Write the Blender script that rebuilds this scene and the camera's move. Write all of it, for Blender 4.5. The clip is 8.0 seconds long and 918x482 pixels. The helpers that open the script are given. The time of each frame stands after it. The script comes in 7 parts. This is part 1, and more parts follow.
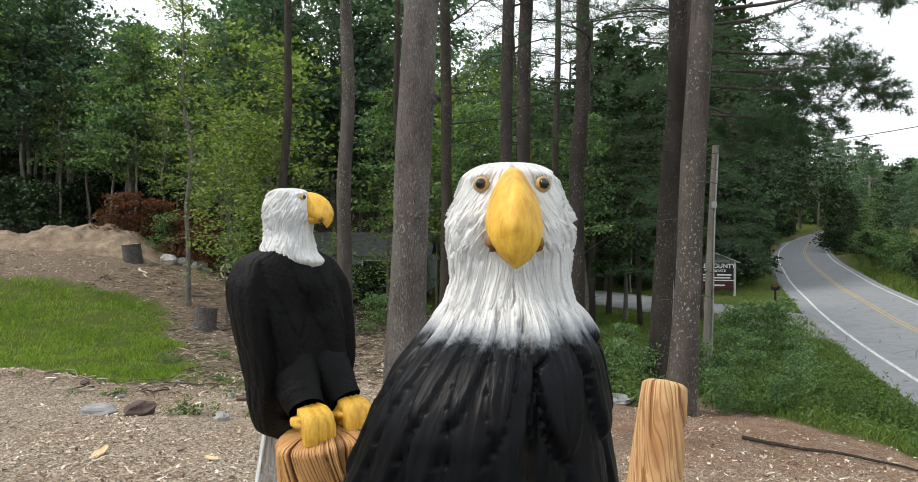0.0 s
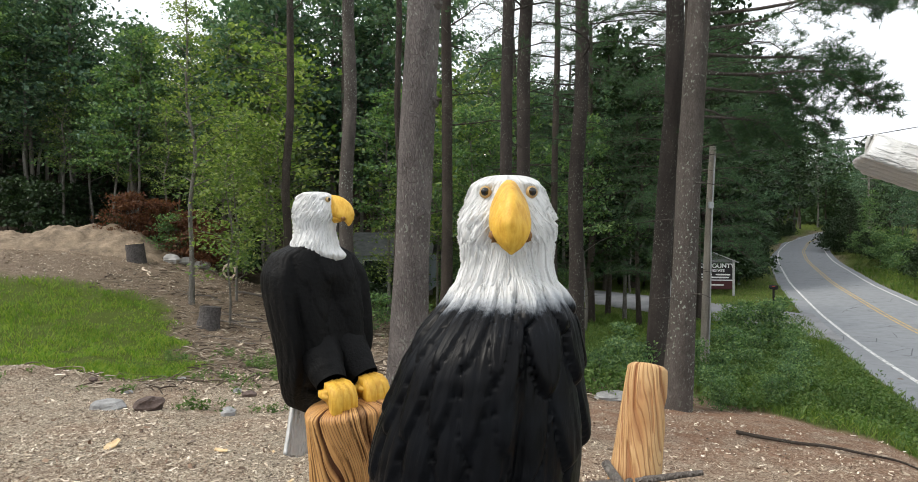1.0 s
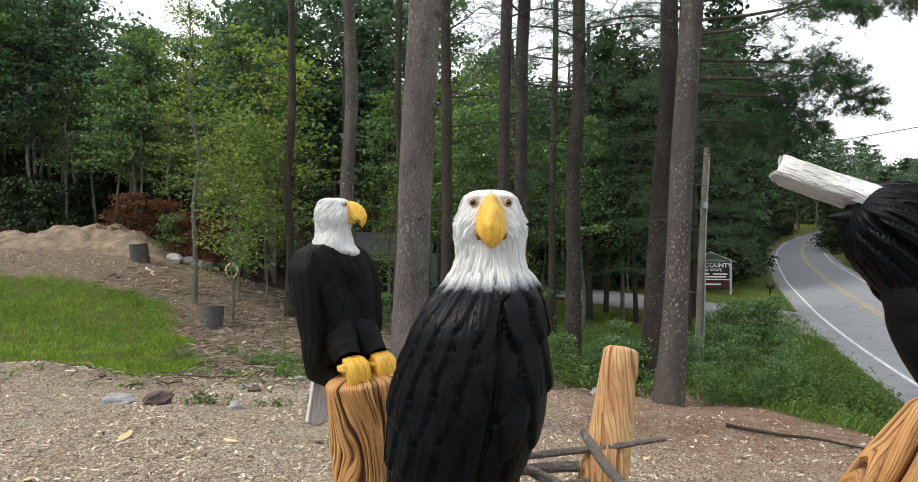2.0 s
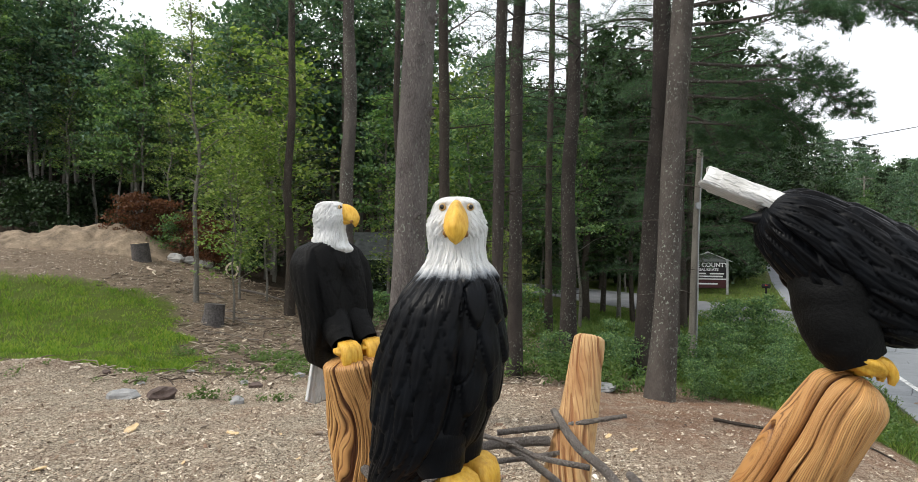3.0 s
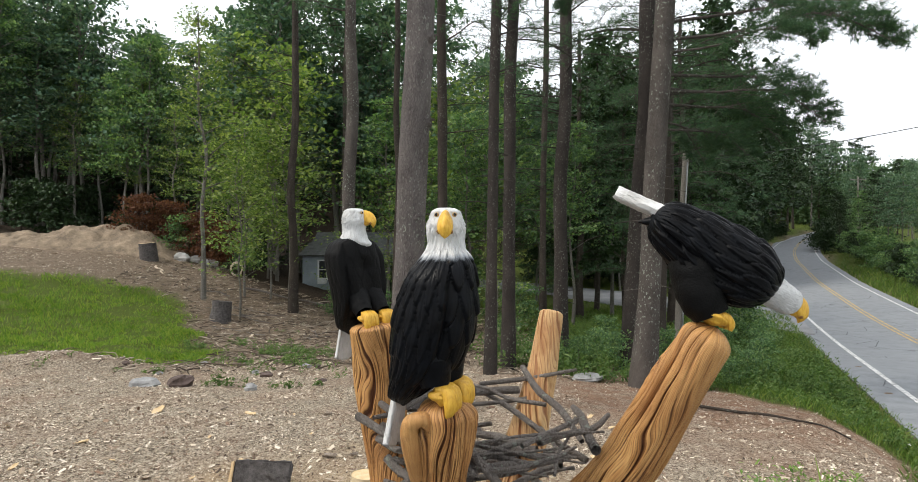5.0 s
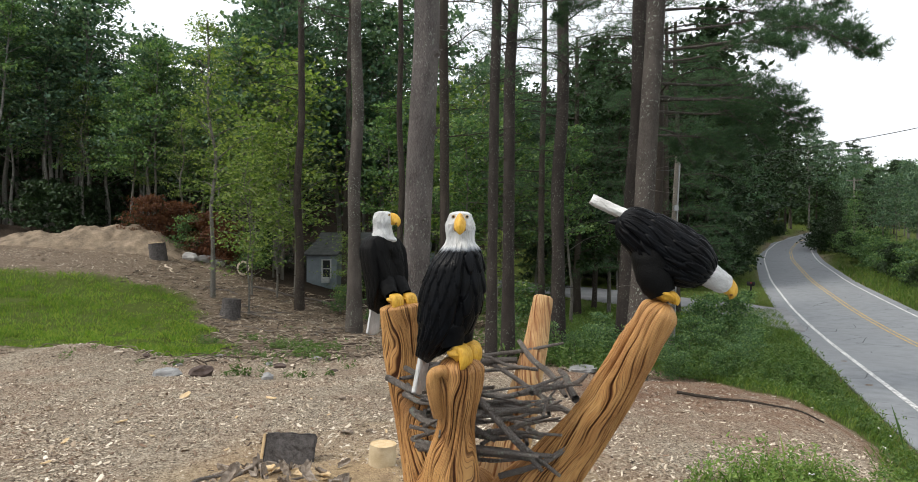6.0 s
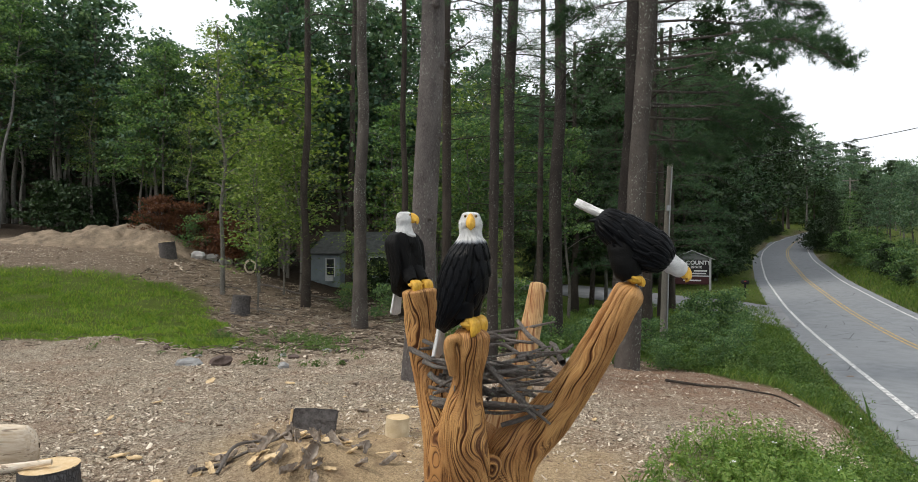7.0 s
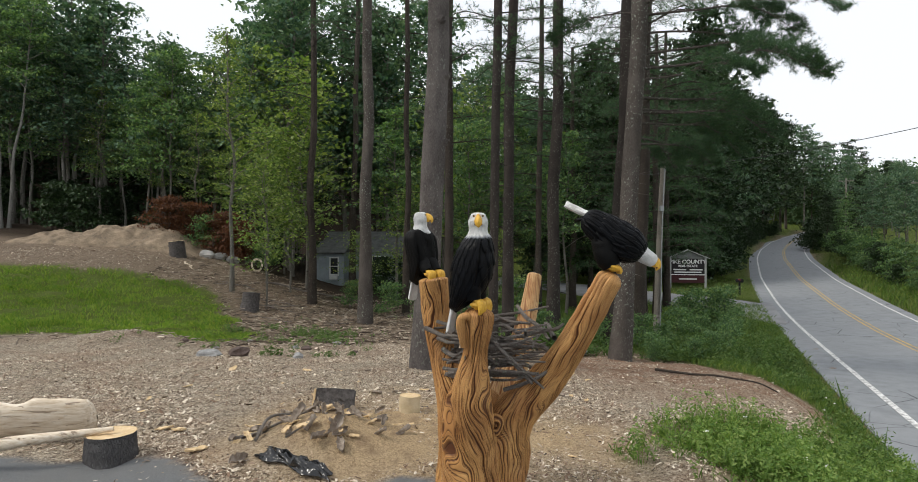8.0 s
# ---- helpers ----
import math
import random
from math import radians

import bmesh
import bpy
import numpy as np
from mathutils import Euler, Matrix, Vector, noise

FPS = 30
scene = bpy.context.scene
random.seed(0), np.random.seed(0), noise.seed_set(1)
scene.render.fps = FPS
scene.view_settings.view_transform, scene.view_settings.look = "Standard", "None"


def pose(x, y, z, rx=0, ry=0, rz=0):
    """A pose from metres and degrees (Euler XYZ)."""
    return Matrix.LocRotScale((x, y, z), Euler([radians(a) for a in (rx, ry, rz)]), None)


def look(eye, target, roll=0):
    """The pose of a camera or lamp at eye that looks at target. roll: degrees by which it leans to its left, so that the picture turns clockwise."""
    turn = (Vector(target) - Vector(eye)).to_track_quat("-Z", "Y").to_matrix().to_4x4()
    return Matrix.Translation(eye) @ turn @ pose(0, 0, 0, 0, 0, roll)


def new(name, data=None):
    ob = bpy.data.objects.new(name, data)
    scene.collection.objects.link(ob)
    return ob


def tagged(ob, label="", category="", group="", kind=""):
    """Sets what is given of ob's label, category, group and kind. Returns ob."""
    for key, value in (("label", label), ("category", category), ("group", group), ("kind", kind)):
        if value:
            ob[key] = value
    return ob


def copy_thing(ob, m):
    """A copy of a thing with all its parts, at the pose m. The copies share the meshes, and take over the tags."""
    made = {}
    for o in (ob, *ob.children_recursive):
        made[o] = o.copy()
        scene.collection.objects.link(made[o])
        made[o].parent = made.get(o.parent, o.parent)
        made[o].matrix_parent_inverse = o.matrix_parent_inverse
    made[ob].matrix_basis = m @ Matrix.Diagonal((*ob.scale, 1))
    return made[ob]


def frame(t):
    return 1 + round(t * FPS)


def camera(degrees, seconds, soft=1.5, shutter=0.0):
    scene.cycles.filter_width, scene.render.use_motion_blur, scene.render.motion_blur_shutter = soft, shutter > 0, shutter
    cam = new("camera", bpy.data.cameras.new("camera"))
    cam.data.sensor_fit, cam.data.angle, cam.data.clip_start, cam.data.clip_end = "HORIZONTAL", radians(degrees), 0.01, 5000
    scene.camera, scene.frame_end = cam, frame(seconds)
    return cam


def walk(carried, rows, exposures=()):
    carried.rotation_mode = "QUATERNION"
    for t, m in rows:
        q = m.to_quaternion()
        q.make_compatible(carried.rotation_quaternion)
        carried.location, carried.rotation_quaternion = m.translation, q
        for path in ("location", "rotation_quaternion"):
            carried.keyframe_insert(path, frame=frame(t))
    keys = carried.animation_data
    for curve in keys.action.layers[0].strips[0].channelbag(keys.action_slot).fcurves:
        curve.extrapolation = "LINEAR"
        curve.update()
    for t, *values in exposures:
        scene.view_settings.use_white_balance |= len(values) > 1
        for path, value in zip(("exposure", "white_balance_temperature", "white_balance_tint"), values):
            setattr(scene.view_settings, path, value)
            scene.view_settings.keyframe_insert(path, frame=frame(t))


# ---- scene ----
cam = camera(74.0, 8.0, 0.9)
METRES, EYE, TILT, LEAN, TURN = 3.8, 2.75, 0.0, 0.0, 0.0
ROWS = [
    (0, 0, 0, 0, 0, 0, -0),
    (0.5, -0.0014, -0.0305, -0.0012, 0.008, 0, -0),
    (1, -0.0043, -0.06875, -0.0029, 0.016, 0.008, -0.008),
    (1.5, -0.0052, -0.1159, -0.0032, -0, -0.008, -0.008),
    (3, 0.02, -0.2502, -0.0059, -0.032, -0.016, -0.008),
    (3.5, 0.03, -0.2836, -0.0059, -0.08, -0, -0.016),
    (4, 0.0339, -0.3354, -0.0071, -0.104, 0, -0.016),
    (4.5, 0.0354, -0.4095, -0.0092, -0.128, -0, -0.008),
    (6, 0.0134, -0.7336, -0.0186, -0.192, 0.032, -0),
    (6.5, 0.0017, -0.8584, -0.0243, -0.216, 0.032, -0.008),
    (7, -0.0093, -0.9809, -0.0294, -0.232, 0.024, -0.008),
    (7.5, -0.021, -1.106, -0.0348, -0.256, 0.024, -0.008),
    (8, -0.0346, -1.237, -0.0405, -0.28, 0.024, -0),
]
walk(cam, [(t, pose(0, 0, EYE, TILT, LEAN, TURN) @ pose(METRES * x, METRES * y, METRES * z, 90 + pitch, roll, yaw)) for t, x, y, z, yaw, pitch, roll in ROWS],
     [(0.0, 0.26), (4.5, 0.26), (6.0, 0.12), (8.0, -0.13)])

# ---- world and light ----
SUN_EL, SUN_AZ = 50.0, -105.0          # degrees; azimuth from +y towards +x
world = bpy.data.worlds.new("overcast_sky")
scene.world = world
world.use_nodes = True
wn, wl = world.node_tree.nodes, world.node_tree.links
sky = wn.new("ShaderNodeTexSky")
sky.sky_type, sky.sun_disc = "NISHITA", False
sky.sun_elevation, sky.sun_rotation = radians(SUN_EL), radians(SUN_AZ)
sky.air_density, sky.dust_density = 1.5, 5.0
veil = wn.new("ShaderNodeMix")
veil.data_type = "RGBA"
veil.inputs[0].default_value = 0.86
veil.inputs[7].default_value = (12.2, 12.6, 13.2, 1)     # cloud layer in front of the blue
wl.new(sky.outputs[0], veil.inputs[6])
wl.new(veil.outputs[2], wn["Background"].inputs[0])
wn["Background"].inputs[1].default_value = 0.1
sun = new("sun", bpy.data.lights.new("sun", "SUN"))
sun.data.energy, sun.data.angle, sun.data.color = 2.0, radians(12), (1, 0.95, 0.86)
sun_from = Vector((math.sin(radians(SUN_AZ)) * math.cos(radians(SUN_EL)), math.cos(radians(SUN_AZ)) * math.cos(radians(SUN_EL)), math.sin(radians(SUN_EL))))
sun.matrix_world = look(sun_from * 100, (0, 0, 0))

# ---- materials ----


class Nodes:
    """A short way to write a node material."""

    def __init__(self, name):
        self.m = bpy.data.materials.new(name)
        self.m.use_nodes = True
        self.t = self.m.node_tree
        self.b = self.t.nodes["Principled BSDF"]
        self.out = self.t.nodes["Material Output"]

    def add(self, kind, **sockets):
        n = self.t.nodes.new("ShaderNode" + kind)
        for k, v in sockets.items():
            self.put(n, k, v)
        return n

    def put(self, n, k, v):
        key = int(k[1:]) if k[0] == "i" and k[1:].isdigit() else k.replace("_", " ")
        if isinstance(v, bpy.types.NodeSocket):
            self.t.links.new(v, n.inputs[key])
        else:
            n.inputs[key].default_value = v

    def coords(self, scale=(1, 1, 1), source="Object"):
        if source == "flow":
            c = self.add("Attribute")
            c.attribute_name = "flow"
            c = c.outputs["Vector"]
        elif source == "Position":
            c = self.add("NewGeometry").outputs["Position"]
        else:
            c = self.add("TexCoord").outputs[source]
        return self.add("Mapping", Vector=c, Scale=scale).outputs[0]

    def noise(self, co, scale, detail=4.0, rough=0.55, warp=0.0):
        return self.add("TexNoise", Vector=co, Scale=scale, Detail=detail, Roughness=rough, Distortion=warp).outputs[0]

    def ramp(self, fac, *stops):
        n = self.add("ValToRGB", Fac=fac)
        e = n.color_ramp.elements
        while len(e) < len(stops):
            e.new(0.5)
        for el, (p, c) in zip(e, stops):
            el.position = p
            el.color = (*c, 1) if isinstance(c, tuple) else (c, c, c, 1)
        return n.outputs[0]

    def mix(self, fac, a, b, blend="MIX"):
        n = self.add("Mix")
        n.data_type, n.blend_type = "RGBA", blend
        self.put(n, "i0", fac)
        for k, v in ((6, a), (7, b)):
            if isinstance(v, tuple):
                v = (*v, 1)
            if isinstance(v, bpy.types.NodeSocket):
                self.t.links.new(v, n.inputs[k])
            else:
                n.inputs[k].default_value = v
        return n.outputs[2]

    def math(self, op, a, b=0.5):
        n = self.add("Math", i0=a, i1=b)
        n.operation = op
        return n.outputs[0]

    def bump(self, height, strength=0.5, distance=0.01):
        n = self.add("Bump", Strength=strength, Distance=distance, Height=height)
        self.put(self.b, "Normal", n.outputs[0])
        return n

    def attr(self, name):
        n = self.add("Attribute")
        n.attribute_name = name
        return n.outputs["Fac"]

    def surface(self, color, rough=0.8, **kw):
        self.put(self.b, "Base_Color", (*color, 1) if isinstance(color, tuple) else color)
        self.put(self.b, "Roughness", rough)
        for k, v in kw.items():
            self.put(self.b, k, v)
        return self.m


def plain(name, a, b, scale=8.0, rough=0.7, bump=0.3, dist=0.005, fine=60.0, metal=0.0, spec=0.5, source="Object"):
    n = Nodes(name)
    co = n.coords(source=source)
    big, small = n.noise(co, scale), n.noise(co, fine, 3)
    f = n.math("ADD", n.math("MULTIPLY", big, 0.65), n.math("MULTIPLY", small, 0.35))
    n.bump(n.math("ADD", small, big), bump, dist)
    return n.surface(n.ramp(f, (0.36, a), (0.64, b)), rough, Metallic=metal, Specular_IOR_Level=spec)


def leaf_material(name, dark, light, tint, clear=0.4, rough=0.55):
    """Leaves: diffuse, some light through them, a colour for each leaf."""
    n = Nodes(name)
    geo = n.add("NewGeometry")
    per = geo.outputs["Random Per Island"]
    patch = n.noise(n.coords((1, 1, 1), "Position"), 0.35, 3)
    col = n.ramp(per, (0.0, dark), (0.55, light), (1.0, tint))
    col = n.mix(n.ramp(patch, (0.35, 0.0), (0.7, 1.0)), col, n.mix(0.75, col, (0.5, 0.56, 0.45), "MULTIPLY"))
    n.surface(col, rough, Specular_IOR_Level=0.3)
    back = n.add("BsdfTranslucent", Color=n.mix(1.0, col, (1.15, 1.3, 0.6), "MULTIPLY"))
    mixer = n.add("MixShader", Fac=clear)
    n.t.links.new(n.b.outputs[0], mixer.inputs[1])
    n.t.links.new(back.outputs[0], mixer.inputs[2])
    n.t.links.new(mixer.outputs[0], n.out.inputs[0])
    return n.m


def bark_material(name, dark, light, lichen=0.25, scale=1.0):
    n = Nodes(name)
    co = n.coords((1, 1, 0.28), "Position")
    plates = n.add("TexVoronoi", Vector=n.mix(0.06, co, n.add("TexNoise", Vector=co, Scale=9 * scale).outputs[1]), Scale=46 * scale)
    plates.feature = "DISTANCE_TO_EDGE"
    crack = n.ramp(plates.outputs[0], (0.0, 0.0), (0.16, 1.0))
    grain = n.noise(co, 60 * scale, 5, 0.65)
    big = n.noise(n.coords((1, 1, 0.5), "Position"), 2.5, 4)
    col = n.mix(grain, dark, light)
    col = n.mix(n.math("MULTIPLY", n.math("SUBTRACT", 1.0, crack), 0.42), col, tuple(c * 0.45 for c in dark))
    col = n.mix(n.math("MULTIPLY", n.ramp(big, (0.42, 0.0), (0.65, 1.0)), 0.4), col, tuple(c * 1.25 for c in light))
    spots = n.noise(n.coords((1, 1, 0.7), "Position"), 22, 2)
    patch = n.noise(n.coords((1, 1, 0.4), "Position"), 1.3, 2)
    f = n.math("MULTIPLY", n.ramp(spots, (0.6, 0.0), (0.66, 1.0)), n.ramp(patch, (0.4, 0.0), (0.6, lichen * 2)))
    col = n.mix(f, col, (0.34, 0.37, 0.31))
    n.bump(n.math("ADD", crack, n.math("MULTIPLY", grain, 0.8)), 0.9, 0.022)
    return n.surface(col, 0.9, Specular_IOR_Level=0.2)


def carved_wood(name, light, dark, groove, lines=44.0):
    """Oiled carved pine: grain along the flow, dark brown coloured into the grooves and shadowed folds."""
    n = Nodes(name)
    fine = n.noise(n.coords((26, 2.2, 1), "flow"), 3.0, 5, 0.6, 0.6)
    broad = n.noise(n.coords((7, 0.9, 1), "flow"), 1.6, 3, 0.5, 0.8)
    stain = n.noise(n.coords(), 2.2, 4, 0.6)
    col = n.mix(n.ramp(fine, (0.3, 0.0), (0.75, 1.0)), light, dark)
    col = n.mix(n.math("MULTIPLY", n.ramp(broad, (0.42, 0.0), (0.62, 1.0)), 0.55), col, tuple(c * 0.8 for c in dark))
    col = n.mix(n.math("MULTIPLY", n.ramp(stain, (0.4, 0.0), (0.64, 1.0)), 0.7), col, (0.33, 0.145, 0.046))
    along = n.add("SeparateXYZ", Vector=n.coords((1, 1, 1), "flow")).outputs[0]
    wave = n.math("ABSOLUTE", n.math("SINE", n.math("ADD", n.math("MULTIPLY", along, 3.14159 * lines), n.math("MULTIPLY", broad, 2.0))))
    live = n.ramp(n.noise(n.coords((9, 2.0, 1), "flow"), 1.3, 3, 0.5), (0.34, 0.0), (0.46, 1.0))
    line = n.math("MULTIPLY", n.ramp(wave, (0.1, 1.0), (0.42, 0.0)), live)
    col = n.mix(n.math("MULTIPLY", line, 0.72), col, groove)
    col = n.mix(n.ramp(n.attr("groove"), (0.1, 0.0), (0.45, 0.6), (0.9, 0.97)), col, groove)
    n.bump(n.math("SUBTRACT", fine, n.math("MULTIPLY", line, 0.7)), 0.6, 0.007)
    return n.surface(col, 0.5, Specular_IOR_Level=0.35)


M_WOOD = carved_wood("carved_pine", (0.69, 0.405, 0.152), (0.48, 0.22, 0.066), (0.08, 0.026, 0.009), 120.0)
M_WOOD_PALE = carved_wood("carved_pine_pale", (0.68, 0.46, 0.23), (0.57, 0.34, 0.14), (0.28, 0.12, 0.045), 40.0)
M_BARK = bark_material("pine_bark", (0.05, 0.043, 0.041), (0.21, 0.186, 0.176), 0.3)
M_BARK_RED = bark_material("pine_bark_red", (0.028, 0.024, 0.022), (0.082, 0.068, 0.06), 0.25)
M_BARK_LICHEN = bark_material("lichen_bark", (0.05, 0.043, 0.039), (0.165, 0.142, 0.126), 0.48)
M_BARK_GREY = bark_material("grey_bark", (0.1, 0.09, 0.078), (0.24, 0.225, 0.2), 0.4, 0.7)
# darker bark copy, the shade among the trees is in its colour
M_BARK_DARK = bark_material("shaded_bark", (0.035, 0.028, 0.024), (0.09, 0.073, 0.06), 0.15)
M_STICK = bark_material("stick_bark", (0.13, 0.11, 0.098), (0.33, 0.295, 0.265), 0.35, 2.5)
M_TWIG = Nodes("dry_twig")
M_TWIG = M_TWIG.surface(M_TWIG.ramp(M_TWIG.add("NewGeometry").outputs["Random Per Island"], (0.0, (0.06, 0.045, 0.035)), (0.4, (0.14, 0.11, 0.082)), (0.75, (0.28, 0.23, 0.175)), (1.0, (0.5, 0.43, 0.34))), 0.9, Specular_IOR_Level=0.2)
M_LEAF = leaf_material("maple_leaf", (0.07, 0.132, 0.072), (0.145, 0.25, 0.118), (0.29, 0.39, 0.17))
M_LEAF_DARK = leaf_material("oak_leaf", (0.068, 0.132, 0.1), (0.122, 0.21, 0.142), (0.23, 0.31, 0.2), 0.3)
M_LEAF_LIGHT = leaf_material("sapling_leaf", (0.09, 0.15, 0.05), (0.2, 0.275, 0.092), (0.37, 0.42, 0.16), 0.45)
M_NEEDLE = leaf_material("pine_needle", (0.034, 0.084, 0.050), (0.065, 0.134, 0.067), (0.111, 0.181, 0.075), 0.25)
# leaf copy with woodland shade put into its colour
M_LEAF_SHADED = leaf_material("shaded_leaf", (0.017, 0.036, 0.015), (0.03, 0.058, 0.022), (0.05, 0.085, 0.03), 0.15)
M_BIRCH = bark_material("birch_bark", (0.13, 0.125, 0.11), (0.28, 0.27, 0.25), 0.2, 0.6)
M_RUST = leaf_material("dead_needle", (0.1, 0.038, 0.022), (0.15, 0.056, 0.03), (0.2, 0.09, 0.045), 0.25)
M_GRASS = leaf_material("grass_blade", (0.115, 0.211, 0.029), (0.201, 0.325, 0.042), (0.365, 0.412, 0.088), 0.35)
M_VERGE = leaf_material("verge_blade", (0.08, 0.15, 0.03), (0.14, 0.23, 0.045), (0.25, 0.3, 0.08), 0.35)
M_WEED_LIGHT = leaf_material("young_weed_leaf", (0.11, 0.2, 0.05), (0.2, 0.31, 0.075), (0.3, 0.38, 0.12), 0.35)
# distance haze is put into this pale leaf colour
M_LEAF_HAZY = leaf_material("hazed_leaf", (0.07, 0.13, 0.07), (0.11, 0.18, 0.09), (0.16, 0.23, 0.11), 0.3)
M_WEED = leaf_material("weed_leaf", (0.069, 0.132, 0.040), (0.125, 0.207, 0.057), (0.200, 0.265, 0.090), 0.35)

# ---- mesh helpers ----


def mesh_from(name, verts, faces, mats, mat_ids=None, smooth=True, floats=None, vectors=None):
    """A mesh from arrays: faces is (n, 3) or (n, 4)."""
    verts, faces = np.asarray(verts, np.float32), np.asarray(faces, np.int32)
    me = bpy.data.meshes.new(name)
    me.vertices.add(len(verts))
    me.vertices.foreach_set("co", verts.ravel())
    k = faces.shape[1]
    me.loops.add(faces.size)
    me.loops.foreach_set("vertex_index", faces.ravel())
    me.polygons.add(len(faces))
    me.polygons.foreach_set("loop_start", np.arange(0, faces.size, k, dtype=np.int32))
    me.polygons.foreach_set("loop_total", np.full(len(faces), k, np.int32))
    me.update(calc_edges=True)
    for m in mats if isinstance(mats, (list, tuple)) else [mats]:
        me.materials.append(m)
    if mat_ids is not None:
        me.polygons.foreach_set("material_index", np.asarray(mat_ids, np.int32))
    me.polygons.foreach_set("use_smooth", np.full(len(faces), smooth))
    for key, arr in (floats or {}).items():
        me.attributes.new(key, "FLOAT", "POINT").data.foreach_set("value", np.asarray(arr, np.float32).ravel())
    for key, arr in (vectors or {}).items():
        me.attributes.new(key, "FLOAT_VECTOR", "POINT").data.foreach_set("vector", np.asarray(arr, np.float32).ravel())
    me.validate()
    return me


def piece(name, me, parent=None, m=None, label=""):
    ob = new(name, me)
    if parent is not None:
        ob.parent = parent
    if m is not None:
        ob.matrix_basis = m
    return tagged(ob, label)


def part(name, bm, material, parent=None, label="", m=None, smooth=False):
    me = bpy.data.meshes.new(name)
    bm.to_mesh(me)
    bm.free()
    for mm in material if isinstance(material, (list, tuple)) else [material]:
        me.materials.append(mm)
    if smooth:
        me.polygons.foreach_set("use_smooth", [True] * len(me.polygons))
    return piece(name, me, parent, m, label)


def thing(name, x=0, y=0, z=0, rz=0.0, label="", category="", group="", kind=""):
    ob = new(name)
    ob.empty_display_size = 0.2
    ob.matrix_basis = pose(x, y, z, 0, 0, rz)
    return tagged(ob, label, category, group, kind)


def box(sx, sy, sz, bevel=0.0, at=(0, 0, 0), bm=None, turn=None):
    bm = bm or bmesh.new()
    m = Matrix.Translation(at) @ (turn or Matrix()) @ Matrix.Diagonal((sx, sy, sz, 1))
    geo = bmesh.ops.create_cube(bm, size=1.0, matrix=m)
    if bevel:
        edges = {e for v in geo["verts"] for e in v.link_edges}
        bmesh.ops.bevel(bm, geom=list(edges), offset=bevel, segments=2, affect="EDGES")
    return bm


def grid_faces(rows, cols, wrap=True, start=0):
    i, j = np.meshgrid(np.arange(rows - 1), np.arange(cols if wrap else cols - 1), indexing="ij")
    j2 = (j + 1) % cols
    return (np.stack([i * cols + j, i * cols + j2, (i + 1) * cols + j2, (i + 1) * cols + j], -1) + start).reshape(-1, 4)


def spline(points, n):
    """n points on a smooth line through points of any dimension."""
    p = np.asarray(points, float)
    p = np.vstack([2 * p[0] - p[1], p, 2 * p[-1] - p[-2]])
    u = np.linspace(0, len(p) - 3 - 1e-9, n)
    k = u.astype(int)
    f = (u - k)[:, None]
    a, b, c, d = p[k], p[k + 1], p[k + 2], p[k + 3]
    return 0.5 * (2 * b + (c - a) * f + (2 * a - 5 * b + 4 * c - d) * f ** 2 + (3 * b - a - 3 * c + d) * f ** 3)


def hash2(i, j, seed):
    v = np.sin(i * 127.1 + j * 311.7 + seed * 74.7) * 43758.5453
    return v - np.floor(v)


def vnoise(u, v, seed=0, wrap=0):
    """Smooth value noise on arrays; wrap: the period of u."""
    i, j = np.floor(u), np.floor(v)
    f, g = u - i, v - j
    f, g = f * f * (3 - 2 * f), g * g * (3 - 2 * g)
    i2 = i + 1
    if wrap:
        i, i2 = i % wrap, i2 % wrap
    return (hash2(i, j, seed) * (1 - f) + hash2(i2, j, seed) * f) * (1 - g) + (hash2(i, j + 1, seed) * (1 - f) + hash2(i2, j + 1, seed) * f) * g


def fbm(x, y, seed=0, octaves=4):
    s, a, out = 1.0, 0.5, 0
    for k in range(octaves):
        out = out + a * vnoise(x * s, y * s, seed + k)
        s, a = s * 2.03, a * 0.5
    return out


def smooth01(x):
    x = np.clip(x, 0, 1)
    return x * x * (3 - 2 * x)


def frames_along(p):
    """Two directions across a line, without twist."""
    t = np.gradient(p, axis=0)
    t /= np.linalg.norm(t, axis=1)[:, None] + 1e-12
    a = np.zeros_like(t)
    ref = np.array([0, 1.0, 0]) if abs(t[0][1]) < 0.8 else np.array([1.0, 0, 0])
    for k in range(len(t)):
        ref = ref - t[k] * (ref @ t[k])
        ref /= np.linalg.norm(ref)
        a[k] = ref
    return t, a, np.cross(t, a)


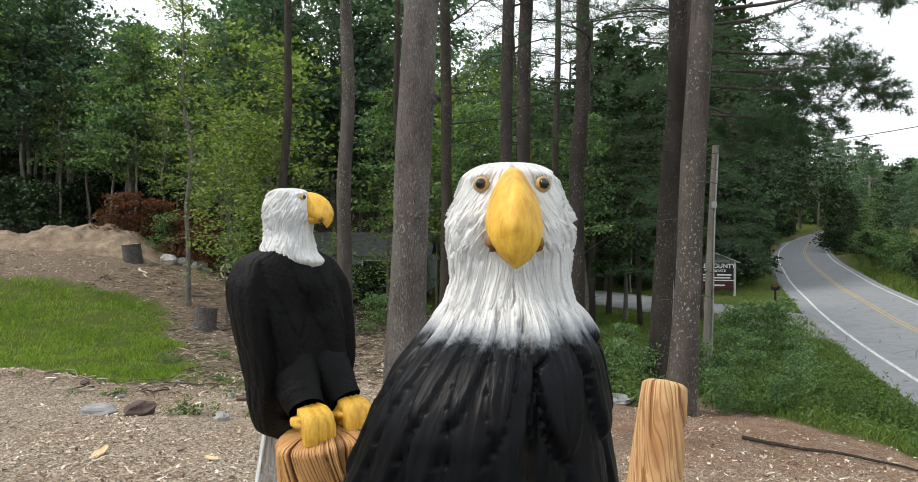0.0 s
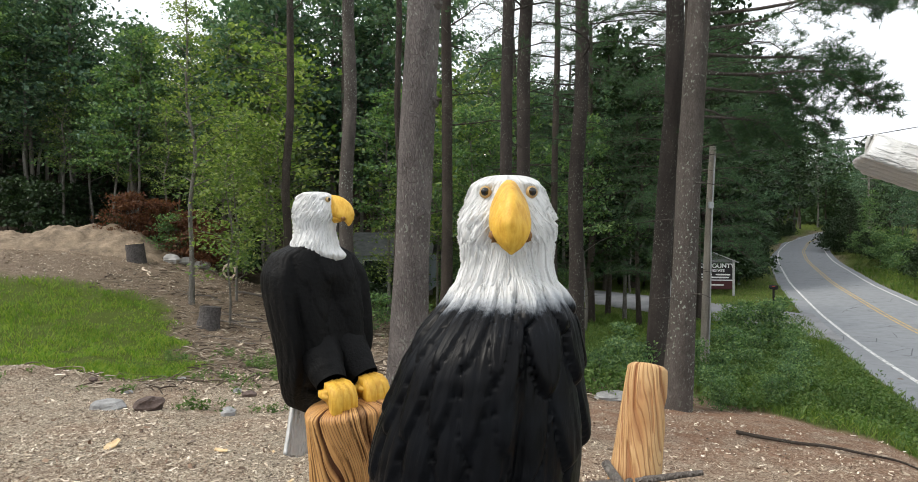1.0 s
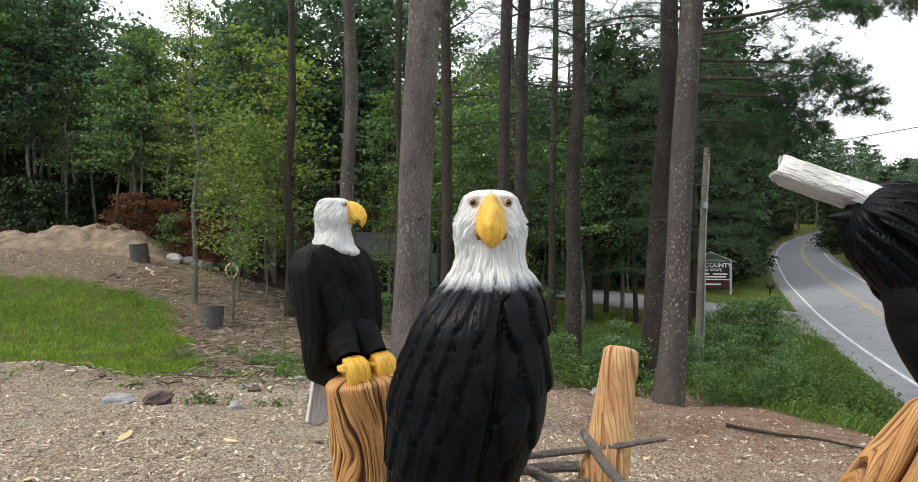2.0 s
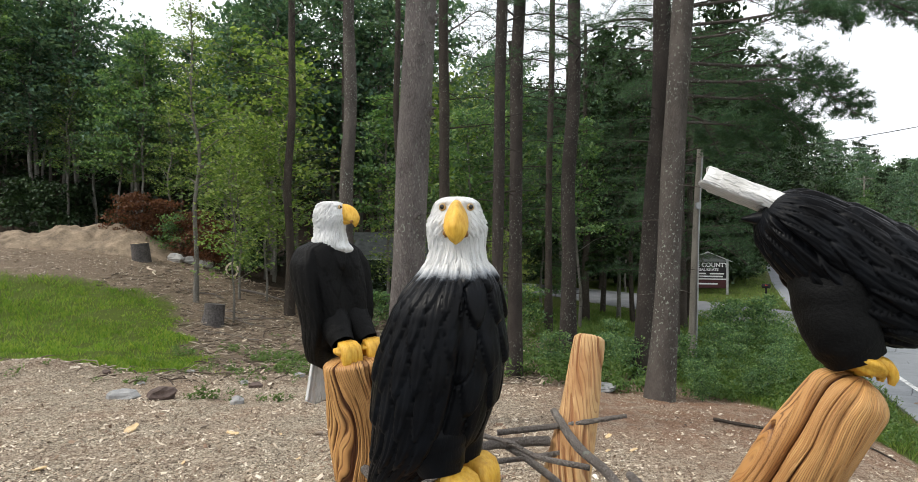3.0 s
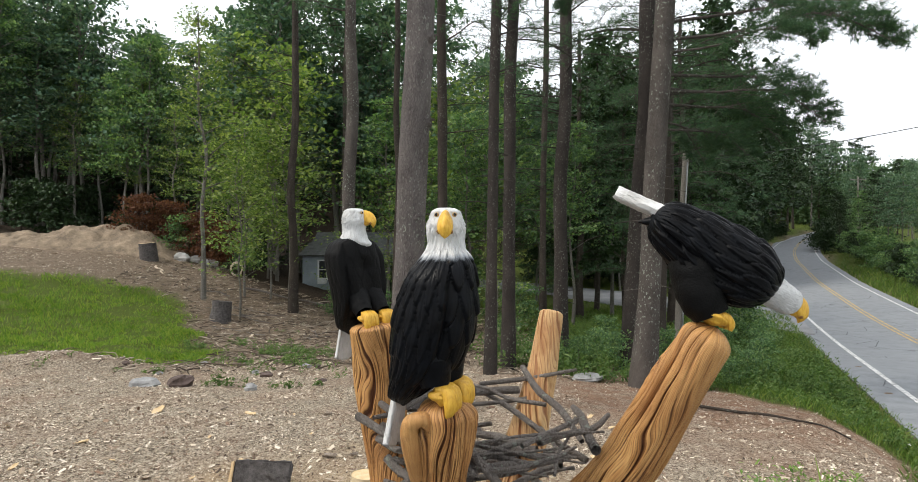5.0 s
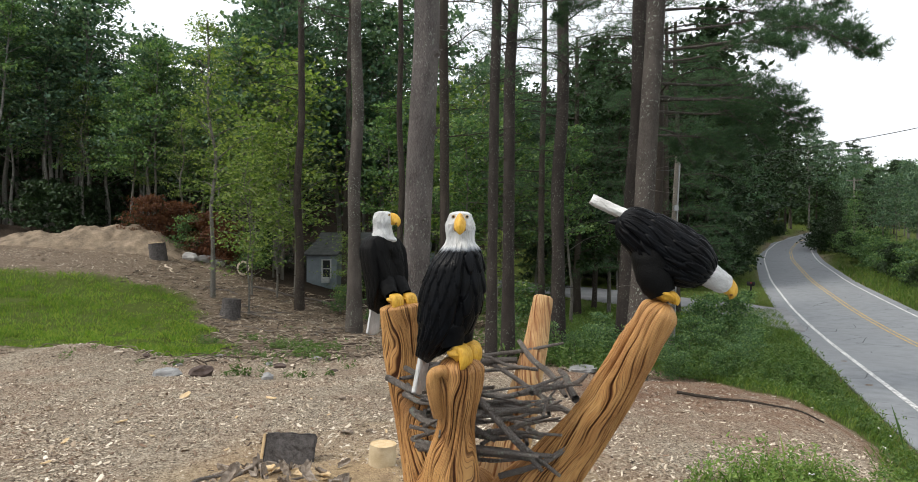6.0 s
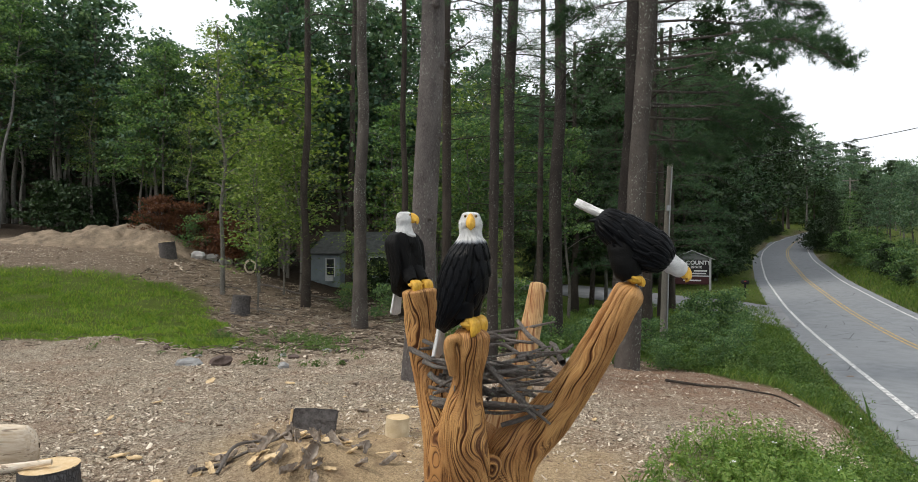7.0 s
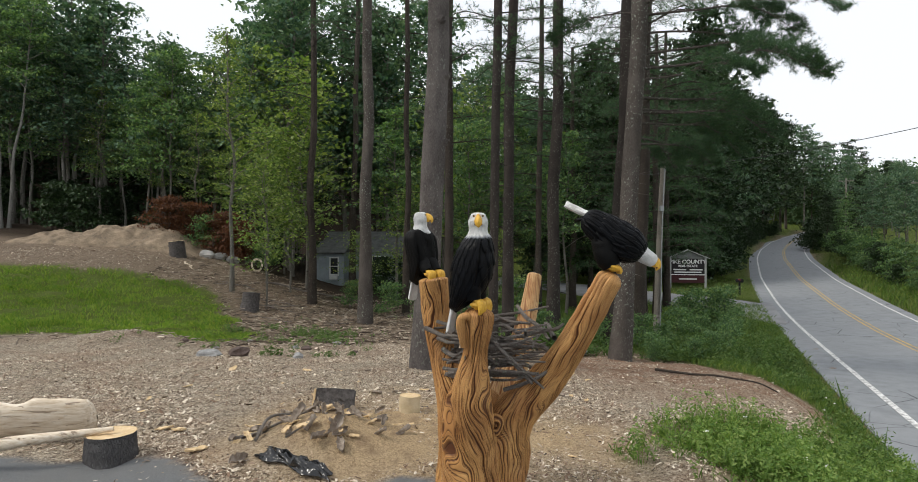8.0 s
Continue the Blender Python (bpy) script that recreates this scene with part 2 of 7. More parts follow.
def tube(points, radii, n=24, sides=8, wobble=0.0, seed=0, caps=True):
    """Vertices and faces of a tapered round limb along a smooth line."""
    p = spline(points, n)
    r = spline([[v] for v in radii], n)[:, 0]
    _, a, b = frames_along(p)
    th = np.arange(sides) * 2 * np.pi / sides
    rr = np.repeat(r[:, None], sides, 1)
    if wobble:
        uu, vv = np.meshgrid(th * sides / 6.283 / 2, np.linspace(0, n / 2, n))
        rr = rr * (1 + wobble * (vnoise(uu, vv, seed, sides // 2 or 1) - 0.5) * 2)
    v = p[:, None] + rr[..., None] * (np.cos(th)[None, :, None] * a[:, None] + np.sin(th)[None, :, None] * b[:, None])
    v, f = v.reshape(-1, 3), grid_faces(n, sides)
    if caps:
        v = np.vstack([v, p[:1], p[-1:]])
        j = np.arange(sides)
        j2 = (j + 1) % sides
        c0, c1, last = n * sides, n * sides + 1, (n - 1) * sides
        f = np.vstack([f, np.stack([j2, j, np.full(sides, c0), np.full(sides, c0)], -1), np.stack([last + j, last + j2, np.full(sides, c1), np.full(sides, c1)], -1)])
    return v, f


def join(parts):
    """One set of vertices and faces out of several."""
    vs, fs, at = [], [], 0
    for v, f in parts:
        vs.append(v)
        fs.append(f + at)
        at += len(v)
    return np.vstack(vs), np.vstack(fs)


def clean(me):
    """Turns the doubled corners of cap triangles into true triangles."""
    bm = bmesh.new()
    bm.from_mesh(me)
    bmesh.ops.dissolve_degenerate(bm, dist=1e-7, edges=bm.edges[:])
    bm.to_mesh(me)
    bm.free()
    return me


def leaves(c, size, rng, flat=0.55, long=1.0, fold=0.25):
    """Folded diamond leaves round the centres c, mostly lying flat."""
    n = len(c)
    az = rng.uniform(0, 2 * np.pi, n)
    tilt = rng.normal(0, flat, n)
    d = np.stack([np.cos(az) * np.cos(tilt), np.sin(az) * np.cos(tilt), np.sin(tilt) - 0.25], -1)
    d /= np.linalg.norm(d, axis=1)[:, None]
    up = np.stack([rng.normal(0, flat, n), rng.normal(0, flat, n), np.ones(n)], -1)
    s = np.cross(d, up)
    s /= np.linalg.norm(s, axis=1)[:, None]
    up = np.cross(s, d)
    L = (size * rng.uniform(0.6, 1.3, n))[:, None]
    w = L * 0.36 / long
    v = np.stack([c - d * L * 0.5, c + s * w + up * w * fold - d * L * 0.05, c + d * L * 0.55 - up * L * 0.12, c - s * w + up * w * fold - d * L * 0.05], 1)
    return v.reshape(-1, 3), np.arange(4 * n).reshape(-1, 4)


def blades(c, height, width, rng, lean=0.35):
    """Grass blades as slim bent triangles pairs."""
    n = len(c)
    az = rng.uniform(0, 2 * np.pi, n)
    d = np.stack([np.cos(az), np.sin(az), np.zeros(n)], -1)
    s = np.stack([-np.sin(az), np.cos(az), np.zeros(n)], -1)
    h = (np.asarray(height) * rng.uniform(0.5, 1.3, n))[:, None]
    l = h * rng.uniform(0.0, lean * 2, n)[:, None]
    z = np.array([[0, 0, 1.0]])
    v = np.stack([c - s * width, c + s * width, c + z * h * 0.6 + d * l * 0.4 + s * width * 0.7, c + z * h + d * l], 1)
    return v.reshape(-1, 3), np.arange(4 * n).reshape(-1, 4)

# ---- the lie of the land ----


ROAD_Y = np.array([-60, -10, 8.2, 25, 34, 52, 76, 91, 110, 130, 155, 200, 300.0])
ROAD_X = np.array([-19, 2.2, 9.6, 16.8, 20.4, 28.3, 39.8, 47.8, 59.5, 75, 98, 150, 290.0])     # near edge line
ROAD_Z = np.array([-0.9, -1.1, -1.3, -1.75, -1.5, -0.85, 0.3, 1.2, 2.5, 4.1, 6.3, 10.0, 17.0])
ROW = np.linspace(-60, 300, 721)


def soft_line(ys, vals, width=9):
    base = np.interp(ROW, ys, vals)
    k = np.hanning(2 * width + 1)
    return np.convolve(np.pad(base, width, mode="reflect", reflect_type="odd"), k / k.sum(), "valid")


ROAD_XS, ROAD_ZS = soft_line(ROAD_Y, ROAD_X, 14), soft_line(ROAD_Y, ROAD_Z, 14)


def road_x(y):
    return np.interp(y, ROW, ROAD_XS)


def road_z(y):
    return np.interp(y, ROW, ROAD_ZS)


def road_across(x, y):
    """Metres to the right of the near edge line."""
    slope = (road_x(y + 1) - road_x(y - 1)) / 2
    return (x - road_x(y)) / np.sqrt(1 + slope ** 2)


def ground_z(x, y):
    x, y = np.asarray(x, float), np.asarray(y, float)
    far = smooth01((y - 26) / 30)
    z = -0.85 * smooth01((y - 4) / 17) * (1 - far) - 0.068 * np.clip(x, 0, 8) * (1 - far) + far * (road_z(y) + 0.3)
    z = z + 3.0 * smooth01((-x - 4) / 14) * smooth01((y - 8) / 24) * (1 - 0.4 * far) + 0.05 * np.clip(-x - 15, 0, 40) + 1.6 * smooth01((-x - 16) / 14) * smooth01((y - 30) / 14)
    z = z + 0.3 * np.exp(-(((x + 17.5) / 6.5) ** 2 + ((y - 31) / 2.6) ** 2))
    z = z + 0.32 * np.exp(-(((x + 9.6) / 1.3) ** 2 + ((y - 13.0) / 0.8) ** 2))                # heap of chips at the lawn
    near = (1 - smooth01((np.hypot(x, y) - 30) / 20)) * smooth01((np.hypot(x - 0.2, y - 1.3) - 0.6) / 2)
    z = z + near * (0.2 * (fbm(x * 0.45, y * 0.45, 11) - 0.47) + 0.09 * (fbm(x * 1.9, y * 1.9, 5) - 0.47))
    a = road_across(x, y)
    keep = smooth01((np.abs(a - 3.0) - 3.9) / 2.4)
    z = z * keep + (road_z(y) - 0.05) * (1 - keep)
    z = z + 11.0 * smooth01((np.hypot(x, y) - 58) / 45) * smooth01((-14 - a) / 12)               # wooded rise behind
    z = z + 1.2 * smooth01((a - 8.5) / 12)                                                      # bank across the road
    return z

# middle line and half width of the side drive
DRIVE = [(21.0, 29.0, 5.0), (17.4, 32.0, 4.0), (13.6, 36.5, 3.3), (9.6, 42.0, 2.8), (3.0, 47.5, 2.4), (-6.0, 55.0, 2.2)]


def lawn_mask(x, y):
    w = 0.9 * (fbm(x * 0.8, y * 0.8, 21) - 0.47)
    near = smooth01((y - 13.4 + w * 2 + 0.05 * np.clip(x + 9, -8, 3)) / 0.8)
    far = smooth01((24.5 + 0.12 * (x + 14) + w * 2 - y) / 1.5)
    side = smooth01((-5.35 - (y - 14) * 0.62 + w * 2 - x) / 1.0)
    return near * far * side


def verge_mask(x, y):
    a = road_across(x, y)
    w = 1.2 * (fbm(x * 0.7, y * 0.7, 31) - 0.47)
    lim = -2.2 - 0.8 * np.clip(y - 9.3, 0, 30)
    right = smooth01((a - lim + w) / 0.7) * smooth01((-0.8 - a) / 0.3) * smooth01((y - 1.8 + w) / 1.2)
    clump = smooth01(1.5 - np.hypot((x - 4.3) / 1.6, (y - 3.3) / 0.95) + 2.2 * w)
    beyond = smooth01((a - 6.5) / 0.5)
    return np.maximum(np.maximum(right, clump * smooth01((-0.5 - a) / 0.3)), beyond)


def sawdust_mask(x, y):
    w = 0.9 * (fbm(x * 1.1, y * 1.1, 41) - 0.47)
    return smooth01(1.35 - np.hypot((x + 0.6) / 2.9, (y - 3.6) / 2.2) + w)


def pavement_mask(x, y):
    w = 0.55 * (fbm(x * 1.6, y * 1.6, 51) - 0.47)
    edge = 2.05 + 0.55 * smooth01((-x - 2.6) / 0.8) - 0.7 * np.exp(-((x + 1.9) / 0.9) ** 2)
    return smooth01((edge + w - y) / 0.12) * smooth01((-0.8 - road_across(x, y)) / 0.4)


def drive_mask(x, y, grow=0.0):
    """Inside of the paved side drive."""
    d = np.full(np.shape(x), 99.0)
    for (ax, ay, aw), (bx, by, bw) in zip(DRIVE[:-1], DRIVE[1:]):
        t = np.clip(((x - ax) * (bx - ax) + (y - ay) * (by - ay)) / ((bx - ax) ** 2 + (by - ay) ** 2), 0, 1)
        d = np.minimum(d, np.hypot(x - ax - t * (bx - ax), y - ay - t * (by - ay)) - (aw + t * (bw - aw)) - grow)
    return d < 0


def litter_mask(x, y):
    w = 1.5 * (fbm(x * 0.5, y * 0.5, 61) - 0.47)
    return smooth01((y - 12.5 + w * 2 - 0.25 * np.clip(x, -20, 0) * 0.2) / 2.5)


# ---- ground, road, pavement ----


def stretched(lo, hi, fine_lo, fine_hi, step, grow=1.07):
    """Even steps in the middle and growing ones outside."""
    mid = list(np.arange(fine_lo, fine_hi, step))
    up, s, v = [], step, fine_hi
    while v < hi:
        up.append(v)
        s *= grow
        v += s
    down, s, v = [], step * grow, fine_lo - step * grow
    while v > lo:
        down.append(v)
        s *= grow
        v -= s
    return np.array([lo] + down[::-1] + mid + up + [hi])


def ground_material():
    n = Nodes("ground")
    co = n.coords((1, 1, 1), "Position")
    chip = n.add("TexVoronoi", Vector=n.coords((1, 1, 0.6), "Position"), Scale=38.0)
    chip2 = n.add("TexVoronoi", Vector=n.coords((1.4, 0.8, 1), "Position"), Scale=85.0)
    grain, mid, big = n.noise(co, 45, 5, 0.65), n.noise(co, 5, 5), n.noise(co, 0.7, 4)
    tone = n.add("SeparateColor", Color=chip.outputs["Color"]).outputs[0]
    tone2 = n.add("SeparateColor", Color=chip2.outputs["Color"]).outputs[1]
    f = n.math("ADD", n.math("MULTIPLY", tone, 0.5), n.math("MULTIPLY", tone2, 0.5))
    chips = n.ramp(f, (0.14, (0.045, 0.034, 0.026)), (0.36, (0.32, 0.257, 0.188)), (0.68, (0.54, 0.455, 0.345)), (0.92, (0.82, 0.73, 0.59)))
    chips = n.mix(n.ramp(mid, (0.5, 0.0), (0.8, 0.55)), chips, (0.15, 0.115, 0.09))
    chips = n.mix(n.math("MULTIPLY", n.ramp(big, (0.45, 0.0), (0.65, 1.0)), 0.35), chips, (0.32, 0.185, 0.12))
    chips = n.mix(n.math("MULTIPLY", n.attr("needles"), n.ramp(n.noise(co, 2.2, 4), (0.3, 0.25), (0.6, 0.85))), chips, n.mix(f, (0.17, 0.085, 0.05), (0.4, 0.235, 0.15)))
    dust = n.mix(n.ramp(grain, (0.32, 0.0), (0.68, 1.0)), (0.4, 0.275, 0.15), (0.74, 0.56, 0.345))
    dust = n.mix(n.ramp(f, (0.15, 0.55), (0.45, 0.0)), dust, (0.2, 0.13, 0.075))
    dust = n.mix(n.ramp(mid, (0.5, 0.0), (0.72, 0.7)), dust, (0.27, 0.18, 0.11))
    dirt = n.mix(n.ramp(grain, (0.3, 0.0), (0.7, 1.0)), (0.06, 0.045, 0.033), (0.34, 0.255, 0.185))
    dirt = n.mix(n.ramp(f, (0.35, 0.0), (0.75, 0.75)), dirt, (0.4, 0.315, 0.23))
    dirt = n.mix(n.ramp(mid, (0.5, 0.0), (0.68, 0.5)), dirt, (0.1, 0.085, 0.06))
    turf = n.mix(grain, (0.06, 0.09, 0.016), (0.14, 0.18, 0.03))
    turf = n.mix(n.ramp(mid, (0.55, 0.0), (0.75, 0.5)), turf, (0.12, 0.1, 0.05))
    tar = n.mix(grain, (0.17, 0.18, 0.19), (0.28, 0.29, 0.3))
    tar = n.mix(n.ramp(big, (0.4, 0.0), (0.7, 0.5)), tar, (0.26, 0.25, 0.23))
    # brown leaf mould, coloured darker for the shade under the closed canopy
    mould_shade = n.mix(grain, (0.022, 0.016, 0.011), (0.075, 0.052, 0.034))
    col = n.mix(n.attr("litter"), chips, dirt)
    col = n.mix(n.attr("mould_shade"), col, mould_shade)
    col = n.mix(n.attr("sawdust"), col, dust)
    col = n.mix(n.attr("pavement"), col, tar)
    col = n.mix(n.attr("turf"), col, turf)
    h = n.math("ADD", n.math("MULTIPLY", f, 0.9), n.math("ADD", grain, mid))
    n.bump(h, 1.0, 0.05)
    return n.surface(col, 0.95, Specular_IOR_Level=0.2)


def make_ground():
    xs = stretched(-420, 420, -9, 10, 0.14, 1.06)
    ys = stretched(-160, 700, -1, 16, 0.14, 1.06)
    x, y = np.meshgrid(xs, ys)
    z = ground_z(x, y)
    z = z + 0.4 * np.exp(-(((x + 1.85) / 0.7) ** 2 + ((y - 3.15) / 0.65) ** 2)) + 0.12 * sawdust_mask(x, y) * (fbm(x * 2.5, y * 2.5, 71) - 0.44)
    rough = litter_mask(x, y) * (1 - smooth01((y - 40) / 10))
    z = z + rough * (0.16 * (fbm(x * 1.7, y * 1.7, 81) - 0.47) + 0.1 * (fbm(x * 5.0, y * 5.0, 82) - 0.47))
    v = np.stack([x, y, z], -1).reshape(-1, 3)
    turf = np.maximum(np.maximum(lawn_mask(x, y), verge_mask(x, y)), 0.8 * smooth01((y - 24) / 4) * smooth01((x - 6) / 3) * (road_across(x, y) < 0) * (1 - smooth01((y - 50) / 6)))
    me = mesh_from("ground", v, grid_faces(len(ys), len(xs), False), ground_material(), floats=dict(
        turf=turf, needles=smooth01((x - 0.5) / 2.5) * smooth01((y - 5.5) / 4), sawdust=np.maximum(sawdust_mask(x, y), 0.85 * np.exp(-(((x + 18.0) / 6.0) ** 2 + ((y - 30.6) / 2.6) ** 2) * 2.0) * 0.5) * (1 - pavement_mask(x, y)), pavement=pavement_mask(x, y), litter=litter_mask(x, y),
        mould_shade=smooth01((y - 26 + 0.16 * np.clip(-x - 8, 0, 30) * -1.0 - 3.0 * smooth01((-x - 9) / 5)) / 4) * (road_across(x, y) < -2.5) * (1 - smooth01((x - 7) / 3) * smooth01((46 - y) / 2))))
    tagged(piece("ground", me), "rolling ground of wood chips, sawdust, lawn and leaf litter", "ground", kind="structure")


def strip(name, ys, a0, a1, lift, material, label="", category="", parent=None, drop=0.0):
    """A band along the road between two distances from the near edge line, with thickness."""
    ys = np.asarray(ys, float)
    slope = (road_x(ys + 1) - road_x(ys - 1)) / 2
    nx, ny = 1 / np.sqrt(1 + slope ** 2), -slope / np.sqrt(1 + slope ** 2)
    cols = np.linspace(a0, a1, max(2, int(abs(a1 - a0) / 1.2) + 1))
    rows = []
    for a in cols:
        crown = 0.05 - 0.05 * ((a - 3.0) / 3.6) ** 2
        rows.append(np.stack([road_x(ys) + nx * a, ys + ny * a, road_z(ys) + lift + crown], -1))
    top = np.stack(rows, 1)
    if drop:
        top = np.concatenate([top[:, :1] - [0, 0, drop], top, top[:, -1:] - [0, 0, drop]], 1)
    me = mesh_from(name, top.reshape(-1, 3), grid_faces(len(ys), top.shape[1], False), material, smooth=False)
    ob = piece(name, me, parent)
    return tagged(ob, label, category, kind="structure") if category else tagged(ob, label)


def asphalt_material():
    n = Nodes("old_asphalt")
    co = n.coords((1, 1, 1), "Position")
    grit, mid, big = n.noise(co, 70, 4, 0.7), n.noise(co, 2.2, 5), n.noise(co, 0.22, 3)
    cr = n.add("TexVoronoi", Vector=n.mix(0.12, co, n.add("TexNoise", Vector=co, Scale=1.5, Detail=4.0).outputs[1]), Scale=0.55)
    cr.feature = "DISTANCE_TO_EDGE"
    line = n.ramp(cr.outputs[0], (0.0, 1.0), (0.01, 0.0))
    where = n.ramp(n.noise(co, 0.35, 2), (0.48, 0.0), (0.58, 1.0))
    col = n.mix(grit, (0.18, 0.192, 0.204), (0.305, 0.32, 0.335))
    col = n.mix(n.ramp(mid, (0.4, 0.0), (0.75, 0.45)), col, (0.1, 0.104, 0.11))
    col = n.mix(n.ramp(big, (0.45, 0.0), (0.6, 0.4)), col, (0.245, 0.255, 0.265))
    col = n.mix(n.math("MULTIPLY", line, where), col, (0.035, 0.036, 0.04))
    n.bump(grit, 0.4, 0.006)
    return n.surface(col, 0.85, Specular_IOR_Level=0.3)


def paint_material(name, col):
    n = Nodes(name)
    wear = n.noise(n.coords((1, 1, 1), "Position"), 9, 5, 0.7)
    worn = n.ramp(wear, (0.44, 0.0), (0.6, 1.0))
    return n.surface(n.mix(worn, col, (0.2, 0.2, 0.2)), 0.7)


def make_road():
    far = np.concatenate([np.arange(-60, 60, 1.5), np.arange(60, 300, 4)])
    road = strip("road", far, -0.95, 6.6, 0.0, asphalt_material(), "cracked grey two-lane asphalt road curving uphill", "road", drop=0.25)
    white, yellow = paint_material("white_line", (0.78, 0.78, 0.76)), paint_material("yellow_line", (0.62, 0.4, 0.06))
    strip("edge_line", far, -0.06, 0.09, 0.008, white, "worn white edge line", parent=road)
    strip("edge_line", far, 5.88, 6.02, 0.008, white, "worn white edge line", parent=road)
    strip("centre_line", far, 3.05, 3.15, 0.008, yellow, "faded yellow centre line", parent=road)
    strip("centre_line", far, 3.29, 3.39, 0.008, yellow, "faded yellow centre line", parent=road)
    # side drive, leaving the road towards the woods
    way = spline(DRIVE, 60)
    p, half = way[:, :2], way[:, 2]
    t = np.gradient(p, axis=0)
    nrm = np.stack([-t[:, 1], t[:, 0]], -1) / np.linalg.norm(t, axis=1)[:, None]
    rows = []
    for k in (-1, -0.5, 0, 0.5, 1):
        q = p + nrm * (half * k)[:, None]
        rows.append(np.stack([q[:, 0], q[:, 1], ground_z(q[:, 0], q[:, 1]) + 0.05], -1))
    top = np.stack(rows, 1)
    top = np.concatenate([top[:, :1] - [0, 0, 0.3], top, top[:, -1:] - [0, 0, 0.3]], 1)
    me = mesh_from("driveway", top.reshape(-1, 3), grid_faces(60, 7, False), plain("driveway_asphalt", (0.2, 0.203, 0.208), (0.31, 0.312, 0.315), 0.8, 0.9, 0.4, source="Position"))
    tagged(piece("driveway", me), "pale grey paved side drive beside the road", "driveway", kind="structure")


# ---- trees ----


def trunk_shape(h, r0, r1, lean=(0, 0), bend=0.1, seed=0, sides=16, n=26, flare=1.35):
    rng = np.random.default_rng(seed)
    k = 7
    t = np.linspace(0, 1, k)
    pts = np.stack([lean[0] * h * t, lean[1] * h * t, h * t - 0.25 * (t == 0)], -1)
    pts[1:, :2] += rng.normal(0, bend * 0.5, (k - 1, 2)) * np.minimum(1, t[1:] * 3)[:, None]
    r = r0 + (r1 - r0) * t
    r[0] *= flare
    return pts, r, tube(pts, r, n, sides, 0.05, seed)


def dead_stubs(pts, h, rng, count, lo, hi, length=0.7):
    """Dry twigs that stick out of a bare trunk."""
    out = []
    for _ in range(count):
        z = rng.uniform(lo, hi)
        base = np.array([np.interp(z, pts[:, 2], pts[:, 0]), np.interp(z, pts[:, 2], pts[:, 1]), z])
        az, l = rng.uniform(0, 6.28), length * rng.uniform(0.3, 1.4)
        d = np.array([math.cos(az), math.sin(az), rng.uniform(-0.2, 0.35)])
        side = np.array([-d[1], d[0], 0]) * rng.uniform(-0.2, 0.2)
        out.append(tube([base, base + d * l * 0.5 + side * l, base + d * l + [0, 0, -0.08 * l]], [0.016, 0.011, 0.004], 5, 4))
    return out


def needle_tufts(c, axis, rng, per=8, length=0.13, width=0.0045):
    """Fans of needles: slim triangles that spray from each centre."""
    n = len(c)
    c2, a2 = np.repeat(c, per, 0), np.repeat(axis, per, 0)
    d = a2 * 0.55 + rng.normal(0, 0.62, (n * per, 3)) + [0, 0, 0.12]
    d /= np.linalg.norm(d, axis=1)[:, None]
    s = np.cross(d, rng.normal(0, 1, d.shape))
    s /= np.linalg.norm(s, axis=1)[:, None]
    l = length * rng.uniform(0.6, 1.25, (n * per, 1))
    v = np.stack([c2 - s * width, c2 + s * width, c2 + d * l], 1)
    return v.reshape(-1, 3), np.arange(3 * n * per).reshape(-1, 3)


def bough(base, az, length, rng, rise=0.12, droop=0.25, tufts=170, spread=0.34, bare=0.35, fine=False):
    """A pine bough: one limb, side twigs and places for needles."""
    d = np.array([math.cos(az), math.sin(az), 0])
    side = np.array([-d[1], d[0], 0])
    kink = rng.normal(0, 0.06)
    pts = [base, base + d * length * 0.33 + [0, 0, rise * length * 0.5] + side * kink * length, base + d * length * 0.7 + [0, 0, rise * length * 0.55] - side * kink * length,
           base + d * length + [0, 0, (rise - droop) * length]]
    r = 0.008 * length + 0.009
    wood = [tube(pts, [r, r * 0.75, r * 0.5, r * 0.2], 9, 5)]
    line = spline(pts, 40)
    cs, ax = [], []
    twigs = max(4, int(length * (11 if fine else 5)))
    for k in range(twigs):
        u = bare + (1 - bare) * (k + rng.uniform(0, 1)) / twigs
        p = line[min(39, int(u * 39))]
        s = 1 if k % 2 else -1
        tl = spread * length * (1.15 - u) * rng.uniform(0.6, 1.3) + 0.15
        td = d * rng.uniform(0.2, 1.1) + side * s * rng.uniform(0.25, 1.0) + [0, 0, rng.uniform(-0.3, 0.3)] if fine else d * rng.uniform(0.5, 0.9) + side * s * rng.uniform(0.6, 1.0) + [0, 0, rng.uniform(-0.12, 0.2)]
        td /= np.linalg.norm(td)
        e = p + td * tl + [0, 0, -0.06 * tl]
        wood.append(tube([p, (p + e) / 2 + [0, 0, 0.03 * tl], e], [0.009, 0.006, 0.003], 4, 3, caps=False))
        m = max(4, int(tufts / twigs))
        w = rng.uniform(0.45 if fine else 0.2, 1.05, m)[:, None]
        cs.append(p + (e - p) * w + rng.normal(0, 0.05, (m, 3)) * [1, 1, 0.9])
        ax.append(np.repeat(td[None] + [0, 0, 0.25], m, 0))
    return wood, np.vstack(cs), np.vstack(ax)


